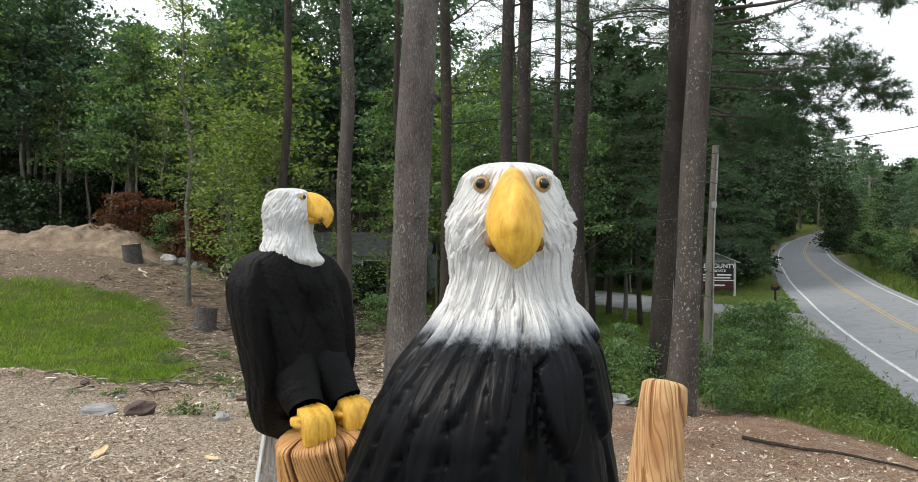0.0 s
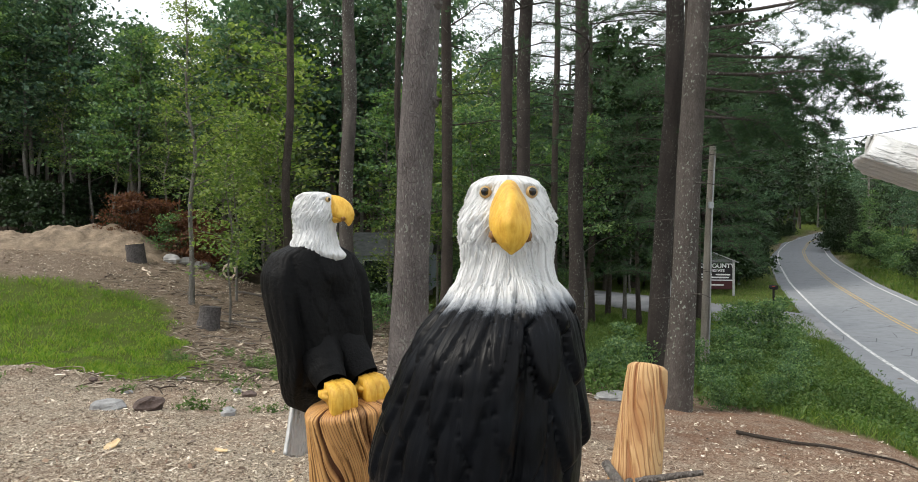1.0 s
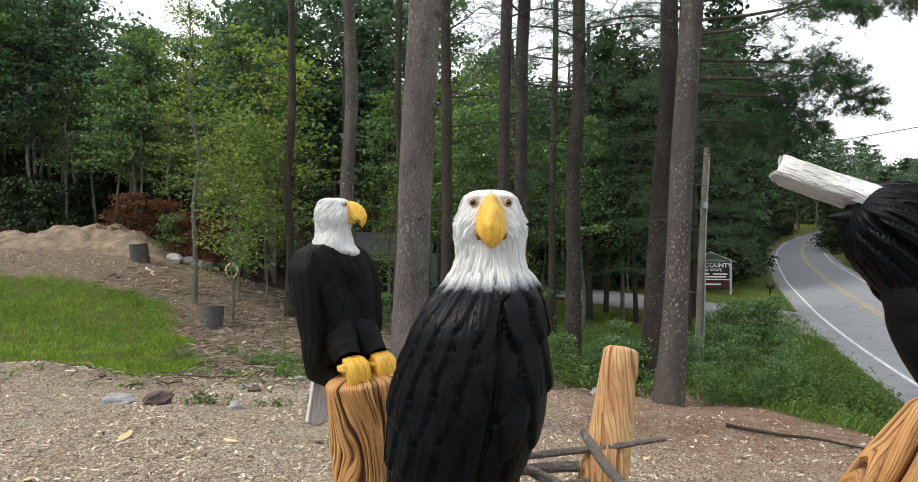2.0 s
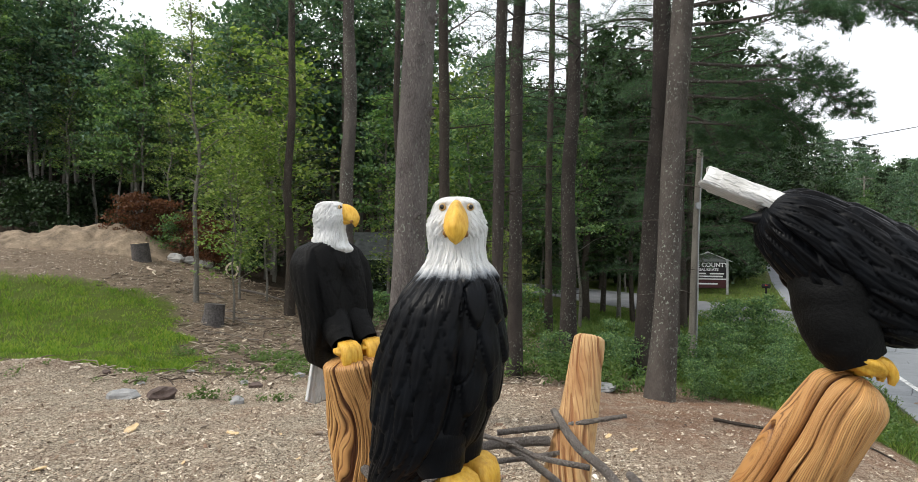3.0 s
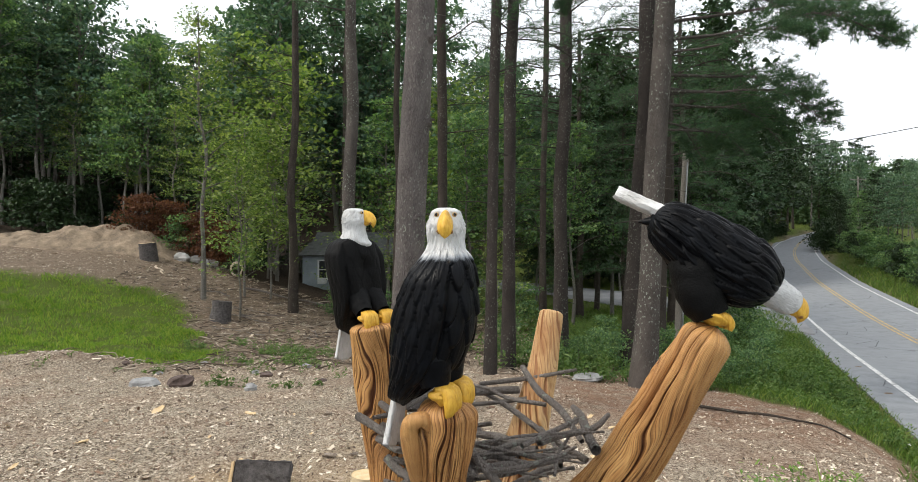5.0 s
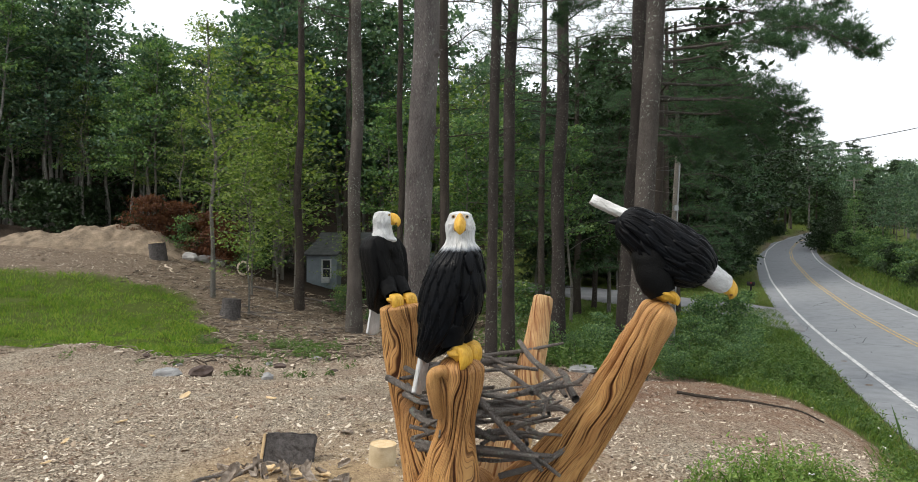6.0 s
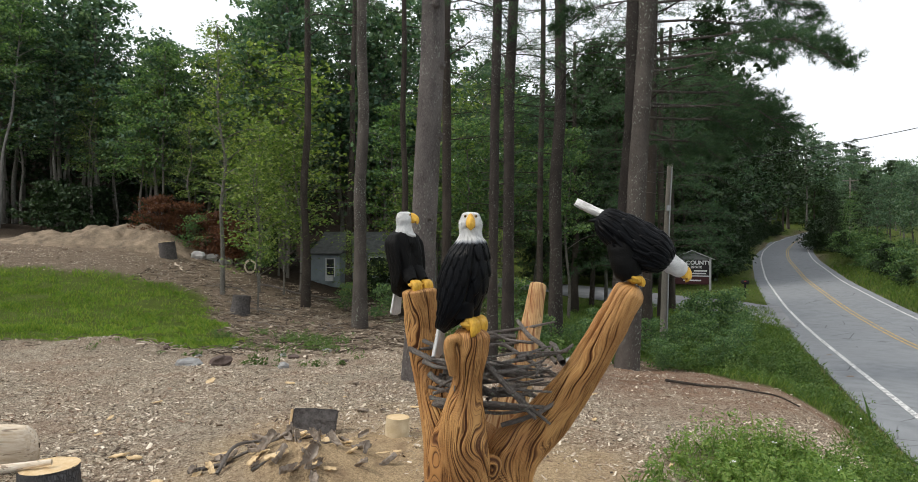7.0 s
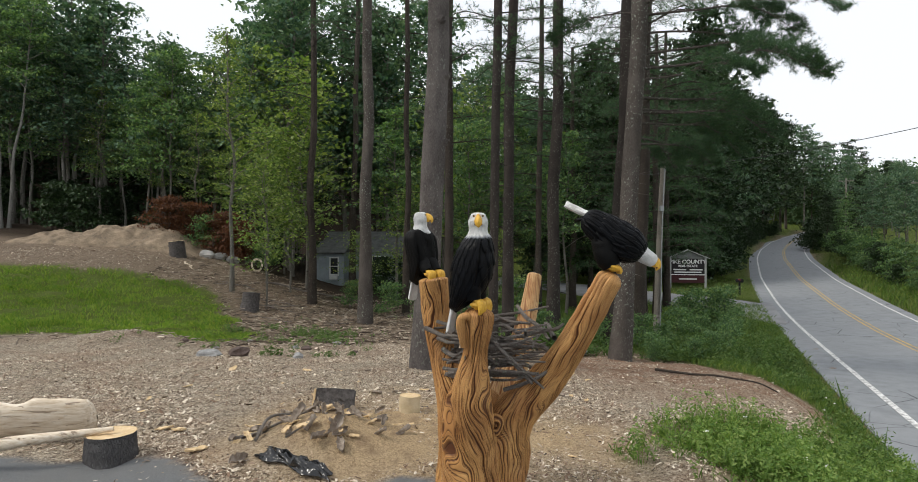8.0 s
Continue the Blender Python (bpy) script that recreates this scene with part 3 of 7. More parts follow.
def pine(name, x, y, h, r0, r1, lean, seed, bark, boughs, label, crown_lo, reach=3.0, stubs=14, tufts=150, per=8, only=None, group="tall pines", length=0.14):
    """A tall pine: bare trunk with dry stubs, boughs of needles above."""
    rng = np.random.default_rng(seed)
    z0 = float(ground_z(x, y)) - 0.05
    tree = thing("pine_tree", x, y, z0, 0, label, "tree", group)
    pts, r, shape = trunk_shape(h, r0, r1, lean, 0.09, seed)
    wood = [shape] + dead_stubs(pts, h, rng, stubs, 1.5, max(2.0, crown_lo))
    cs, ax = [], []
    spots = only or [(crown_lo + (h - crown_lo) * (k + rng.uniform(0, 1)) / boughs, rng.uniform(0, 360), reach * rng.uniform(0.6, 1.1)) for k in range(boughs)]
    for z, az, L in spots:
        base = np.array([np.interp(z, pts[:, 2], pts[:, 0]), np.interp(z, pts[:, 2], pts[:, 1]), z])
        w, c, a = bough(base, radians(az), L, rng, *((rng.uniform(0.0, 0.07), rng.uniform(0.12, 0.26)) if only else (rng.uniform(0.0, 0.2), rng.uniform(0.1, 0.35))), int(tufts * L / 3), bare=0.42 if only else 0.12, fine=bool(only))
        wood += w
        cs.append(c)
        ax.append(a)
    if name == "m":
        for z, az, k in [(6.42, -30, 1.0), (4.97, -20, 1.1), (3.3, -60, 0.7), (7.6, -70, 0.9)]:
            q = np.array([np.interp(z, pts[:, 2], pts[:, 0]), np.interp(z, pts[:, 2], pts[:, 1]), z])
            d = np.array([math.cos(radians(az)), math.sin(radians(az)), 0.15])
            wood.append(tube([q + d * 0.14, q + d * 0.25, q + d * 0.29, q + d * 0.27], [0.15 * k, 0.1 * k, 0.06 * k, 0.015], 10, 14, 0.15, int(z * 10)))
            wood.append(tube([q + d * 0.26, q + d * 0.36], [0.03 * k, 0.015 * k], 4, 6))
    v, f = join(wood)
    piece("trunk", clean(mesh_from("trunk", v, f, bark)), tree)
    if cs:
        v, f = needle_tufts(np.vstack(cs), np.vstack(ax), rng, per, length)
        piece("crown", mesh_from("crown", v, f, M_NEEDLE, smooth=False), tree)
    return tree


def broadleaf(name, h, crown_lo, spread, count, size, seed, bark, leaf, r0=0.09, layers=26, label="", flat=0.5, group="woodland trees", lean=(0, 0)):
    """A slender woodland tree: stem, rising limbs and leaves in loose layers."""
    rng = np.random.default_rng(seed)
    tree = thing(name, 0, 0, 0, 0, label, "tree", group)
    pts, r, shape = trunk_shape(h * 0.94, r0, r0 * 0.25, lean, 0.22, seed, 8, 16, 1.25)
    wood, cs = [shape], []
    each = count // layers
    for k in range(layers):
        u = (k + rng.uniform(0, 1)) / layers
        z = crown_lo + (h * 0.93 - crown_lo) * u
        base = np.array([np.interp(z, pts[:, 2], pts[:, 0]), np.interp(z, pts[:, 2], pts[:, 1]), z])
        az = k * 2.4 + rng.uniform(-0.6, 0.6)
        L = spread * (1.0 - 0.65 * u ** 1.6) * rng.uniform(0.55, 1.15)
        d = np.array([math.cos(az), math.sin(az), rng.uniform(0.1, 0.5) + 0.4 * u])
        e = base + d * L
        mid = base + d * L * 0.5 + [0, 0, 0.1 * L]
        wood.append(tube([base, mid, e], [r0 * 0.3, r0 * 0.18, r0 * 0.06], 6, 4, caps=False))
        clumps = 7
        for j in range(clumps):
            w = rng.uniform(0.25, 1.05)
            cc = base + (e - base) * w + rng.normal(0, 0.2 * L, 3) * [1, 1, 0.25]
            m = max(3, int(each / clumps))
            cs.append(cc + rng.normal(0, 1, (m, 3)) * np.array([0.3, 0.3, 0.09]) * (0.5 + 0.22 * spread))
    v, f = join(wood)
    piece("trunk", clean(mesh_from("trunk", v, f, bark)), tree)
    v, f = leaves(np.vstack(cs), size, rng, flat)
    piece("crown", mesh_from("crown", v, f, leaf, smooth=False), tree)
    return tree


def plant(tree, x, y, scale=1.0, turn=0.0, tall=1.0, sink=0.05, label=""):
    m = pose(x, y, float(ground_z(x, y)) - sink, 0, 0, turn) @ Matrix.Diagonal((scale, scale, scale * tall, 1))
    t = copy_thing(tree, m)
    if label:
        tagged(t, label)
    return t


def make_pines():
    grey = "tall pine with grey-brown flaking bark and dry stubs"
    pine("m", -0.83, 8.7, 13, 0.285, 0.2, (0.04, 0), 1, M_BARK, 0, "thick grey-brown pine trunk beside the eagle carving", 12, stubs=9, only=[(10.6, 30, 3.0), (11, 200, 3)])
    pine("a", -3.92, 20.7, 17, 0.27, 0.17, (0.008, 0.0), 2, M_BARK_LICHEN, 8, "tall straight trunk with pale lichen patches", 11.5, 3.0, 8)
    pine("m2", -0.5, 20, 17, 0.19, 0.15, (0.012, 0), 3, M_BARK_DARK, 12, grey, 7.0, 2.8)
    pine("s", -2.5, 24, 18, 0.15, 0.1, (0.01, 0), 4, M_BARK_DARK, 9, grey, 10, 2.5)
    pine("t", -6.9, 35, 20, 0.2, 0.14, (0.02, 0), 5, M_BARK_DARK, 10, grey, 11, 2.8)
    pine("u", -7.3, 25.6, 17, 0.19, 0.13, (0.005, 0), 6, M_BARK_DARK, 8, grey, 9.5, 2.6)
    pine("b1", 0.92, 13, 14, 0.135, 0.12, (0.018, 0), 7, M_BARK_RED, 9, "slim reddish-barked pine in the woods edge", 6.8, 2.2, 22)
    pine("b2", 1.47, 14.2, 15, 0.17, 0.14, (0.02, 0), 8, M_BARK_RED, 9, "slim reddish-barked pine in the woods edge", 7.4, 2.4, 22)
    pine("c", 3.55, 18.4, 17, 0.24, 0.18, (0.015, 0), 9, M_BARK_RED, 16, "dark pine with low green boughs", 6.4, 3.2, 20)
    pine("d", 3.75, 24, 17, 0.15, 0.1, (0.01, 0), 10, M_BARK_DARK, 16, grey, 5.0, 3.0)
    pine("r1", 4.9, 15, 15, 0.24, 0.2, (0.05, 0), 12, M_BARK_RED, 10, "leaning reddish pine trunk of a close pair", 7.5, 3.2, 18)
    pine("r2", 4.44, 12.35, 14, 0.265, 0.2, (0.052, 0), 13, M_BARK_LICHEN, 0, "leaning lichen-spotted pine with long boughs towards the road", 5.2, 3.5, 12, 760, 10,
         only=[(8.2, -23, 4.6), (8.6, -12, 4.5), (7.9, -36, 3.2), (9.7, -4, 4.3), (10.0, -28, 4.8), (10.5, 18, 4.5), (9.2, 8, 3.8), (7.1, 35, 3.8), (6.3, 50, 3.4), (7.4, 14, 4.4), (6.7, 24, 4.2), (7.0, 2, 4.0), (6.1, 32, 3.6), (9.8, 150, 2.6), (11.2, -10, 4.8), (11.6, -38, 4.6)])
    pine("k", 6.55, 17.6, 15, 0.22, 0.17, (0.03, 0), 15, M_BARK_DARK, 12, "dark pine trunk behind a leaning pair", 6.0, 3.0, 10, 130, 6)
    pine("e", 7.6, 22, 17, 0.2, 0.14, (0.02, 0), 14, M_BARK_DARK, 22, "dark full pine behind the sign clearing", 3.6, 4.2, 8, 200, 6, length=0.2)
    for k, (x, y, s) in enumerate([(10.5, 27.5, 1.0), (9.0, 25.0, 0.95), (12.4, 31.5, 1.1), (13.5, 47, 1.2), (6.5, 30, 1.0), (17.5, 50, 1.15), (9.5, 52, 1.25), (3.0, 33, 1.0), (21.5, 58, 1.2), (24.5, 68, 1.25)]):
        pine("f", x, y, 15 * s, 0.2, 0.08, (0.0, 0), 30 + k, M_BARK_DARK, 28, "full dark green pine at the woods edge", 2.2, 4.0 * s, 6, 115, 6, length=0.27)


def make_woods():
    rng = np.random.default_rng(77)
    maple = [broadleaf("maple_tree", 12.5, 4.4, 2.7, 3500, 0.22, 200 + k, M_BARK_GREY, M_LEAF, 0.1, 30, "slender woodland maple with layered green leaves") for k in range(3)]
    oak = [broadleaf("oak_tree", 16, 5.6, 3.4, 3600, 0.285, 210 + k, M_BARK_GREY, M_LEAF_DARK, 0.14, 34, "tall woodland oak with dark green crown") for k in range(3)]
    sap = [broadleaf("sapling", 7, 1.5, 1.9, 1600, 0.155, 220 + k, M_BARK_GREY, M_LEAF_LIGHT, 0.045, 30, "young light-green maple sapling at the woods edge", 0.35, group="saplings") for k in range(2)]
    shrub = [broadleaf("shrub", 2.2, 0.2, 1.1, 1500, 0.14, 230 + k, M_BARK_GREY, M_LEAF, 0.025, 16, "leafy green understory shrub", 0.6, group="shrubs") for k in range(2)]
    rust = broadleaf("shrub", 2.4, 0.1, 1.2, 4200, 0.1, 240, M_BARK_DARK, M_RUST, 0.03, 18, "browned dead evergreen shrub beside the heap", 0.8, group="shrubs")
    shade = broadleaf("shrub", 2.4, 0.15, 1.2, 1500, 0.17, 236, M_BARK_DARK, M_LEAF_SHADED, 0.03, 16, "dark green shrub in the shade beside the road", 0.6, group="shrubs")
    dark_oak = broadleaf("oak_tree", 16, 2.5, 3.4, 2700, 0.36, 216, M_BARK_DARK, M_LEAF_SHADED, 0.14, 36, "shaded oak with a dense dark crown beside the road")
    birch = broadleaf("birch_tree", 17, 9.5, 2.6, 3200, 0.22, 250, M_BIRCH, M_LEAF, 0.13, 22, "pale slender birch at the back of the clearing", 0.5, lean=(0.1, 0.0))
    spruce = pine("g", 0, 0, 13, 0.2, 0.05, (0, 0), 60, M_BARK_DARK, 30, "dense dark pine beside the road", 0.9, 3.4, 2, 110, 5, length=0.34)
    done = {o: False for o in maple + oak + sap + shrub + [rust, shade, birch, spruce, dark_oak]}

    def put(tree, x, y, s=1.0, tall=1.0):
        turn = float(rng.uniform(0, 360))
        if not done[tree]:
            done[tree] = True
            tree.matrix_basis = pose(x, y, float(ground_z(x, y)) - 0.05, 0, 0, turn)
            tree.scale = (s, s, s * tall)
            return tree
        keep = tree.scale.copy()
        tree.scale = (1, 1, 1)
        t = plant(tree, x, y, s, turn, tall)
        tree.scale = keep
        return t

    for x, y, k in [(-31.5, 44.9, 1.0), (-23.2, 42.0, 0.85)]:
        put(birch, x, y, k).rotation_euler[2] = 0.15
    put(birch, -32.2, 38.4, 1.05).rotation_euler[2] = 2.9
    put(birch, -31.9, 38.7, 1.0).rotation_euler[2] = 0.2
    slim = broadleaf("maple_tree", 13, 4.5, 1.9, 3000, 0.12, 228, M_BARK_GREY, M_LEAF_LIGHT, 0.11, 24, "slender grey-barked maple in front of the woods", 0.35, lean=(-0.012, 0))
    done[slim] = False
    put(slim, -10.68, 24.0, 1.0).rotation_euler[2] = 0.0
    for x, y, k in [(-17.2, 35.5, 0.75), (-14.6, 34.5, 0.7), (-12.6, 35.5, 0.8), (-20.5, 38, 0.9), (-26.5, 40.5, 0.9), (-28.5, 43.5, 1.0)]:
        put(slim, x, y, k)
    # saplings along the edge of the clearing
    for x, y, s in [(-8.6, 22.5, 1.0), (-9.8, 26.5, 1.25), (-8.9, 27.5, 1.2), (-2.6, 27, 0.9), (-4.8, 24.5, 0.6), (1.5, 19.5, 0.6), (-10.9, 33.5, 1.4)]:
        put(sap[int(rng.integers(2))], x, y, s)
    for x, y, s in [(-10.4, 33.6, 2.1), (-13.6, 36, 2.1), (-0.8, 30, 1.8), (-8.5, 29.4, 1.8), (-5.6, 47, 2.4), (1.8, 34, 2.0)]:
        put(sap[int(rng.integers(2))], x, y, s)
    # broadleaved trees, row behind row
    for row, (y0, gap, lo, hi) in enumerate([(39, 3.4, -36, -12), (44, 3.8, -46, 4), (50, 4.4, -50, 12)]):
        for x in np.arange(lo, hi, gap):
            xx, yy = x + rng.uniform(-1, 1), y0 + rng.uniform(-1.8, 1.8) + (0.2 * (-x - 20) if x < -20 else 0)
            if -11 < xx < -2 and 34 < yy < 42.5:
                continue
            kind = oak if rng.uniform() < (0.35 + 0.12 * row) else maple
            low = 0.85 if -25 < xx * 40 / yy < -15 else 1.05
            put(kind[int(rng.integers(3))], xx, yy, rng.uniform(0.85, 1.2) * low, rng.uniform(0.9, 1.15))
    for x, y in [(-3.5, 30), (0.6, 27), (2.6, 29.5), (-1.2, 33), (5.2, 37), (0.5, 38), (5.5, 26.5), (8.6, 31.5), (10.8, 33.5), (3.0, 36), (12.4, 44), (8.0, 46)]:
        put((maple if rng.uniform() < 0.6 else oak)[int(rng.integers(3))], x, y, rng.uniform(0.7, 1.0))
    for x, y, k in [(-21, 39, 0.95), (-12.5, 39.5, 1.3), (-9, 44, 1.45), (-5.5, 43.5, 1.4), (-2, 41, 1.4), (-14, 45, 1.5), (-7, 49, 1.5), (-31, 44, 1.3), (-36, 46, 1.35), (-27.5, 43, 1.2), (-34, 42, 1.15), (-40, 47, 1.3), (-24, 45, 1.05), (-19, 43, 1.0), (-44, 52, 1.3), (-16, 41, 1.1)]:
        put(oak[int(rng.integers(3))], x, y, k)
    for x, y, k in [(13, 49, 1.0), (16, 48, 1.05), (19.3, 48.5, 1.15), (22.2, 51.5, 1.25), (24.5, 56, 1.3), (27.3, 62, 1.4), (29.6, 67, 1.4), (10, 47, 1.1), (32.6, 74, 1.45), (36, 82, 1.5), (21, 60, 1.2), (15, 58, 1.3)]:
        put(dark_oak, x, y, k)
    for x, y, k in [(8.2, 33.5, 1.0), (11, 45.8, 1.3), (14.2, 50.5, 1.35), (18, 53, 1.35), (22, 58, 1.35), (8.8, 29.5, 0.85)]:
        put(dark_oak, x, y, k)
    for k in range(34):
        x, y = rng.uniform(-46, 8), rng.uniform(36, 50)
        if -11 < x < -2 and y < 42.5:
            continue
        put(shade if x < -11 else shrub[int(rng.integers(2))], x, y + 0.15 * max(0, -x - 20), rng.uniform(0.8, 1.5))
    # both sides of the road further up
    for y in np.arange(49, 150, 6.0):
        yy = y + rng.uniform(-2, 2)
        put((oak if rng.uniform() < 0.6 else maple)[int(rng.integers(3))], float(road_x(yy)) - rng.uniform(6.5, 9) * 1.1, yy, rng.uniform(0.85, 1.15))
    for y in np.arange(50, 128, 6.5):
        put(spruce, float(road_x(y)) - rng.uniform(4.8, 6.2) * 1.1, y, rng.uniform(0.8, 1.1))
    for y in np.arange(34, 190, 7.0):
        for a in (13.0, 19.5):
            yy = y + rng.uniform(-2, 2)
            aa = a + rng.uniform(-1.5, 1.5)
            put(dark_oak if rng.uniform() < 0.3 else (oak if rng.uniform() < 0.4 else maple)[int(rng.integers(3))], float(road_x(yy)) + aa * 1.1, yy, rng.uniform(0.5, 0.78) if y < 85 else rng.uniform(0.7, 1.0))
    for y in np.arange(96, 190, 6.0):
        put(dark_oak if rng.uniform() < 0.8 else oak[int(rng.integers(3))], float(road_x(y)) + rng.uniform(-7.5, -4.0) * 1.1, y, 1.75 - 0.003 * (y - 96) + rng.uniform(-0.15, 0.15))
    for y in np.arange(58, 100, 7.0):
        put(dark_oak, float(road_x(y)) + rng.uniform(-8.0, -5.0) * 1.1, y, rng.uniform(1.6, 1.85))
    for y in np.arange(84, 118, 5.0):
        put(dark_oak, float(road_x(y)) + rng.uniform(8.2, 9.6) * 1.15, y, rng.uniform(0.45, 0.65))
        put(shade, float(road_x(y)) + 8.0 * 1.15, y + 2.0, rng.uniform(1.2, 1.9))
    # shrubs
    for y in np.arange(30, 125, 2.8):
        put(shade if rng.uniform() < 0.45 else shrub[int(rng.integers(2))], float(road_x(y)) + (9.4 + rng.uniform(-0.3, 1.1)) * 1.12, y, rng.uniform(0.6, 1.0) if y < 45 else rng.uniform(0.8, 1.5))
    for x, y, k in [(-4.6, 34.0, 1.0), (-5.6, 34.6, 0.9), (-3.6, 33.2, 1.0)]:
        put(shade, x, y, k)
    for y in np.arange(46, 124, 2.6):
        put(shade, float(road_x(y)) + rng.uniform(-6.5, -3.4) * 1.1, y, rng.uniform(1.3, 2.2))
    for y in np.arange(55, 128, 2.3):
        put(shade, float(road_x(y)) - rng.uniform(2.0, 3.2) * 1.15, y, rng.uniform(0.6, 1.2))
    for x in np.arange(7, 23, 1.5):
        put(shade, x, 46.8 + rng.uniform(-0.8, 1.5) + (0.5 * (x - 18) if x > 18 else 0), rng.uniform(1.4, 2.4))
    for y in np.arange(56, 130, 6.0):
        put(oak[int(rng.integers(3))], float(road_x(y)) + rng.uniform(-5.5, -3.4) * 1.1, y, rng.uniform(0.75, 1.0))
    for x, y, s in [(12.2, 23.2, 0.85), (6.0, 14.2, 0.6), (3.4, 14.6, 0.7), (6.8, 15.6, 0.7), (2.6, 15.2, 0.8), (8.4, 17.4, 0.7), (9.8, 20.0, 0.7), (4.4, 16.8, 0.8), (7.2, 19.2, 0.8), (1.6, 17.4, 0.8), (5.6, 20.5, 0.9),
                    (10.8, 24.0, 0.6), (-14.9, 31.0, 0.95), (-11.6, 31.2, 0.7), (0.4, 22.5, 0.8), (-1.6, 22.0, 0.6), (-3.2, 23.2, 0.7), (-5.4, 26.0, 0.6), (2.6, 23, 0.9), (-12.0, 33.5, 1.0)]:
        put(shrub[int(rng.integers(2))], x, y, s * 0.6 if x > 1 and y < 21.5 else s)
    for x, y, s in [(8.0, 14.6, 0.42), (9.3, 16.4, 0.45), (10.4, 18.6, 0.5), (7.0, 13.4, 0.35), (11.4, 20.6, 0.5), (5.9, 13.2, 0.32), (5.5, 12.6, 0.25), (9.9, 21.4, 0.85), (11.3, 22.6, 0.8), (8.6, 19.4, 0.6), (6.2, 16.2, 0.55), (4.6, 14.9, 0.5)]:
        put(shrub[int(rng.integers(2))], x, y, s)
    for y in np.arange(24, 110, 4.2):
        put(shrub[int(rng.integers(2))], float(road_x(y)) + (11.6 + rng.uniform(-0.8, 1.5)) * 1.12, y, rng.uniform(0.9, 1.9))
    for x, y, s in [(-17.0, 31.4, 1.2), (-16.0, 31.8, 1.15), (-13.7, 31.0, 1.15), (-12.8, 31.2, 1.05)]:
        put(rust, x, y, s)
    # far woods that close the view behind the trunks
    parts = []
    for k in range(420):
        ang = rng.uniform(-64, 60)
        d = rng.uniform(66, 100)
        x, y = d * math.sin(radians(ang)), d * math.cos(radians(ang))
        if -12 < float(road_across(x, y)) < 22 and y > 20:
            continue
        top = (10 if -31 < ang < -20 else 16) * rng.uniform(0.7, 1.2)
        c = rng.normal(0, 1, (260, 3)) * [2.2, 2.2, 1] + [x, y, 0]
        c[:, 2] = float(ground_z(x, y)) + top * rng.uniform(0, 1, 260) ** 0.8
        parts.append(leaves(c, 0.75, rng, 0.6))
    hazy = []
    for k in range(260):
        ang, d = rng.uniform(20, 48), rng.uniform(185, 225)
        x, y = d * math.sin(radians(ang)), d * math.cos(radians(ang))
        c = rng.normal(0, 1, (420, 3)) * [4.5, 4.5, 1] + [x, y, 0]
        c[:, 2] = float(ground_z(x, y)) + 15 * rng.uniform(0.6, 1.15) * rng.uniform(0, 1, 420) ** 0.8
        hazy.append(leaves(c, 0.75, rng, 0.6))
    tagged(piece("far_woods", mesh_from("far_woods", *join(hazy), M_LEAF_HAZY, smooth=False)), "woods far up the road, leaves paled for haze", "woods", kind="stuff")
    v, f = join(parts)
    tagged(piece("far_woods", mesh_from("far_woods", v, f, M_LEAF_SHADED, smooth=False)), "dense woods behind the clearing, leaves darkened for shade", "woods", kind="stuff")


# ---- cover of the ground ----


def scatter(n, x0, x1, y0, y1, rng, keep, near=True):
    """Places in a patch, thicker where it lies nearer to the clearing's front."""
    x = rng.uniform(x0, x1, n)
    u = rng.uniform(0, 1, n)
    y = y0 + (y1 - y0) * (u ** 1.6 if near else u)
    k = keep(x, y) > rng.uniform(0.05, 1, n)
    x, y = x[k], y[k]
    return np.stack([x, y, ground_z(x, y)], -1)


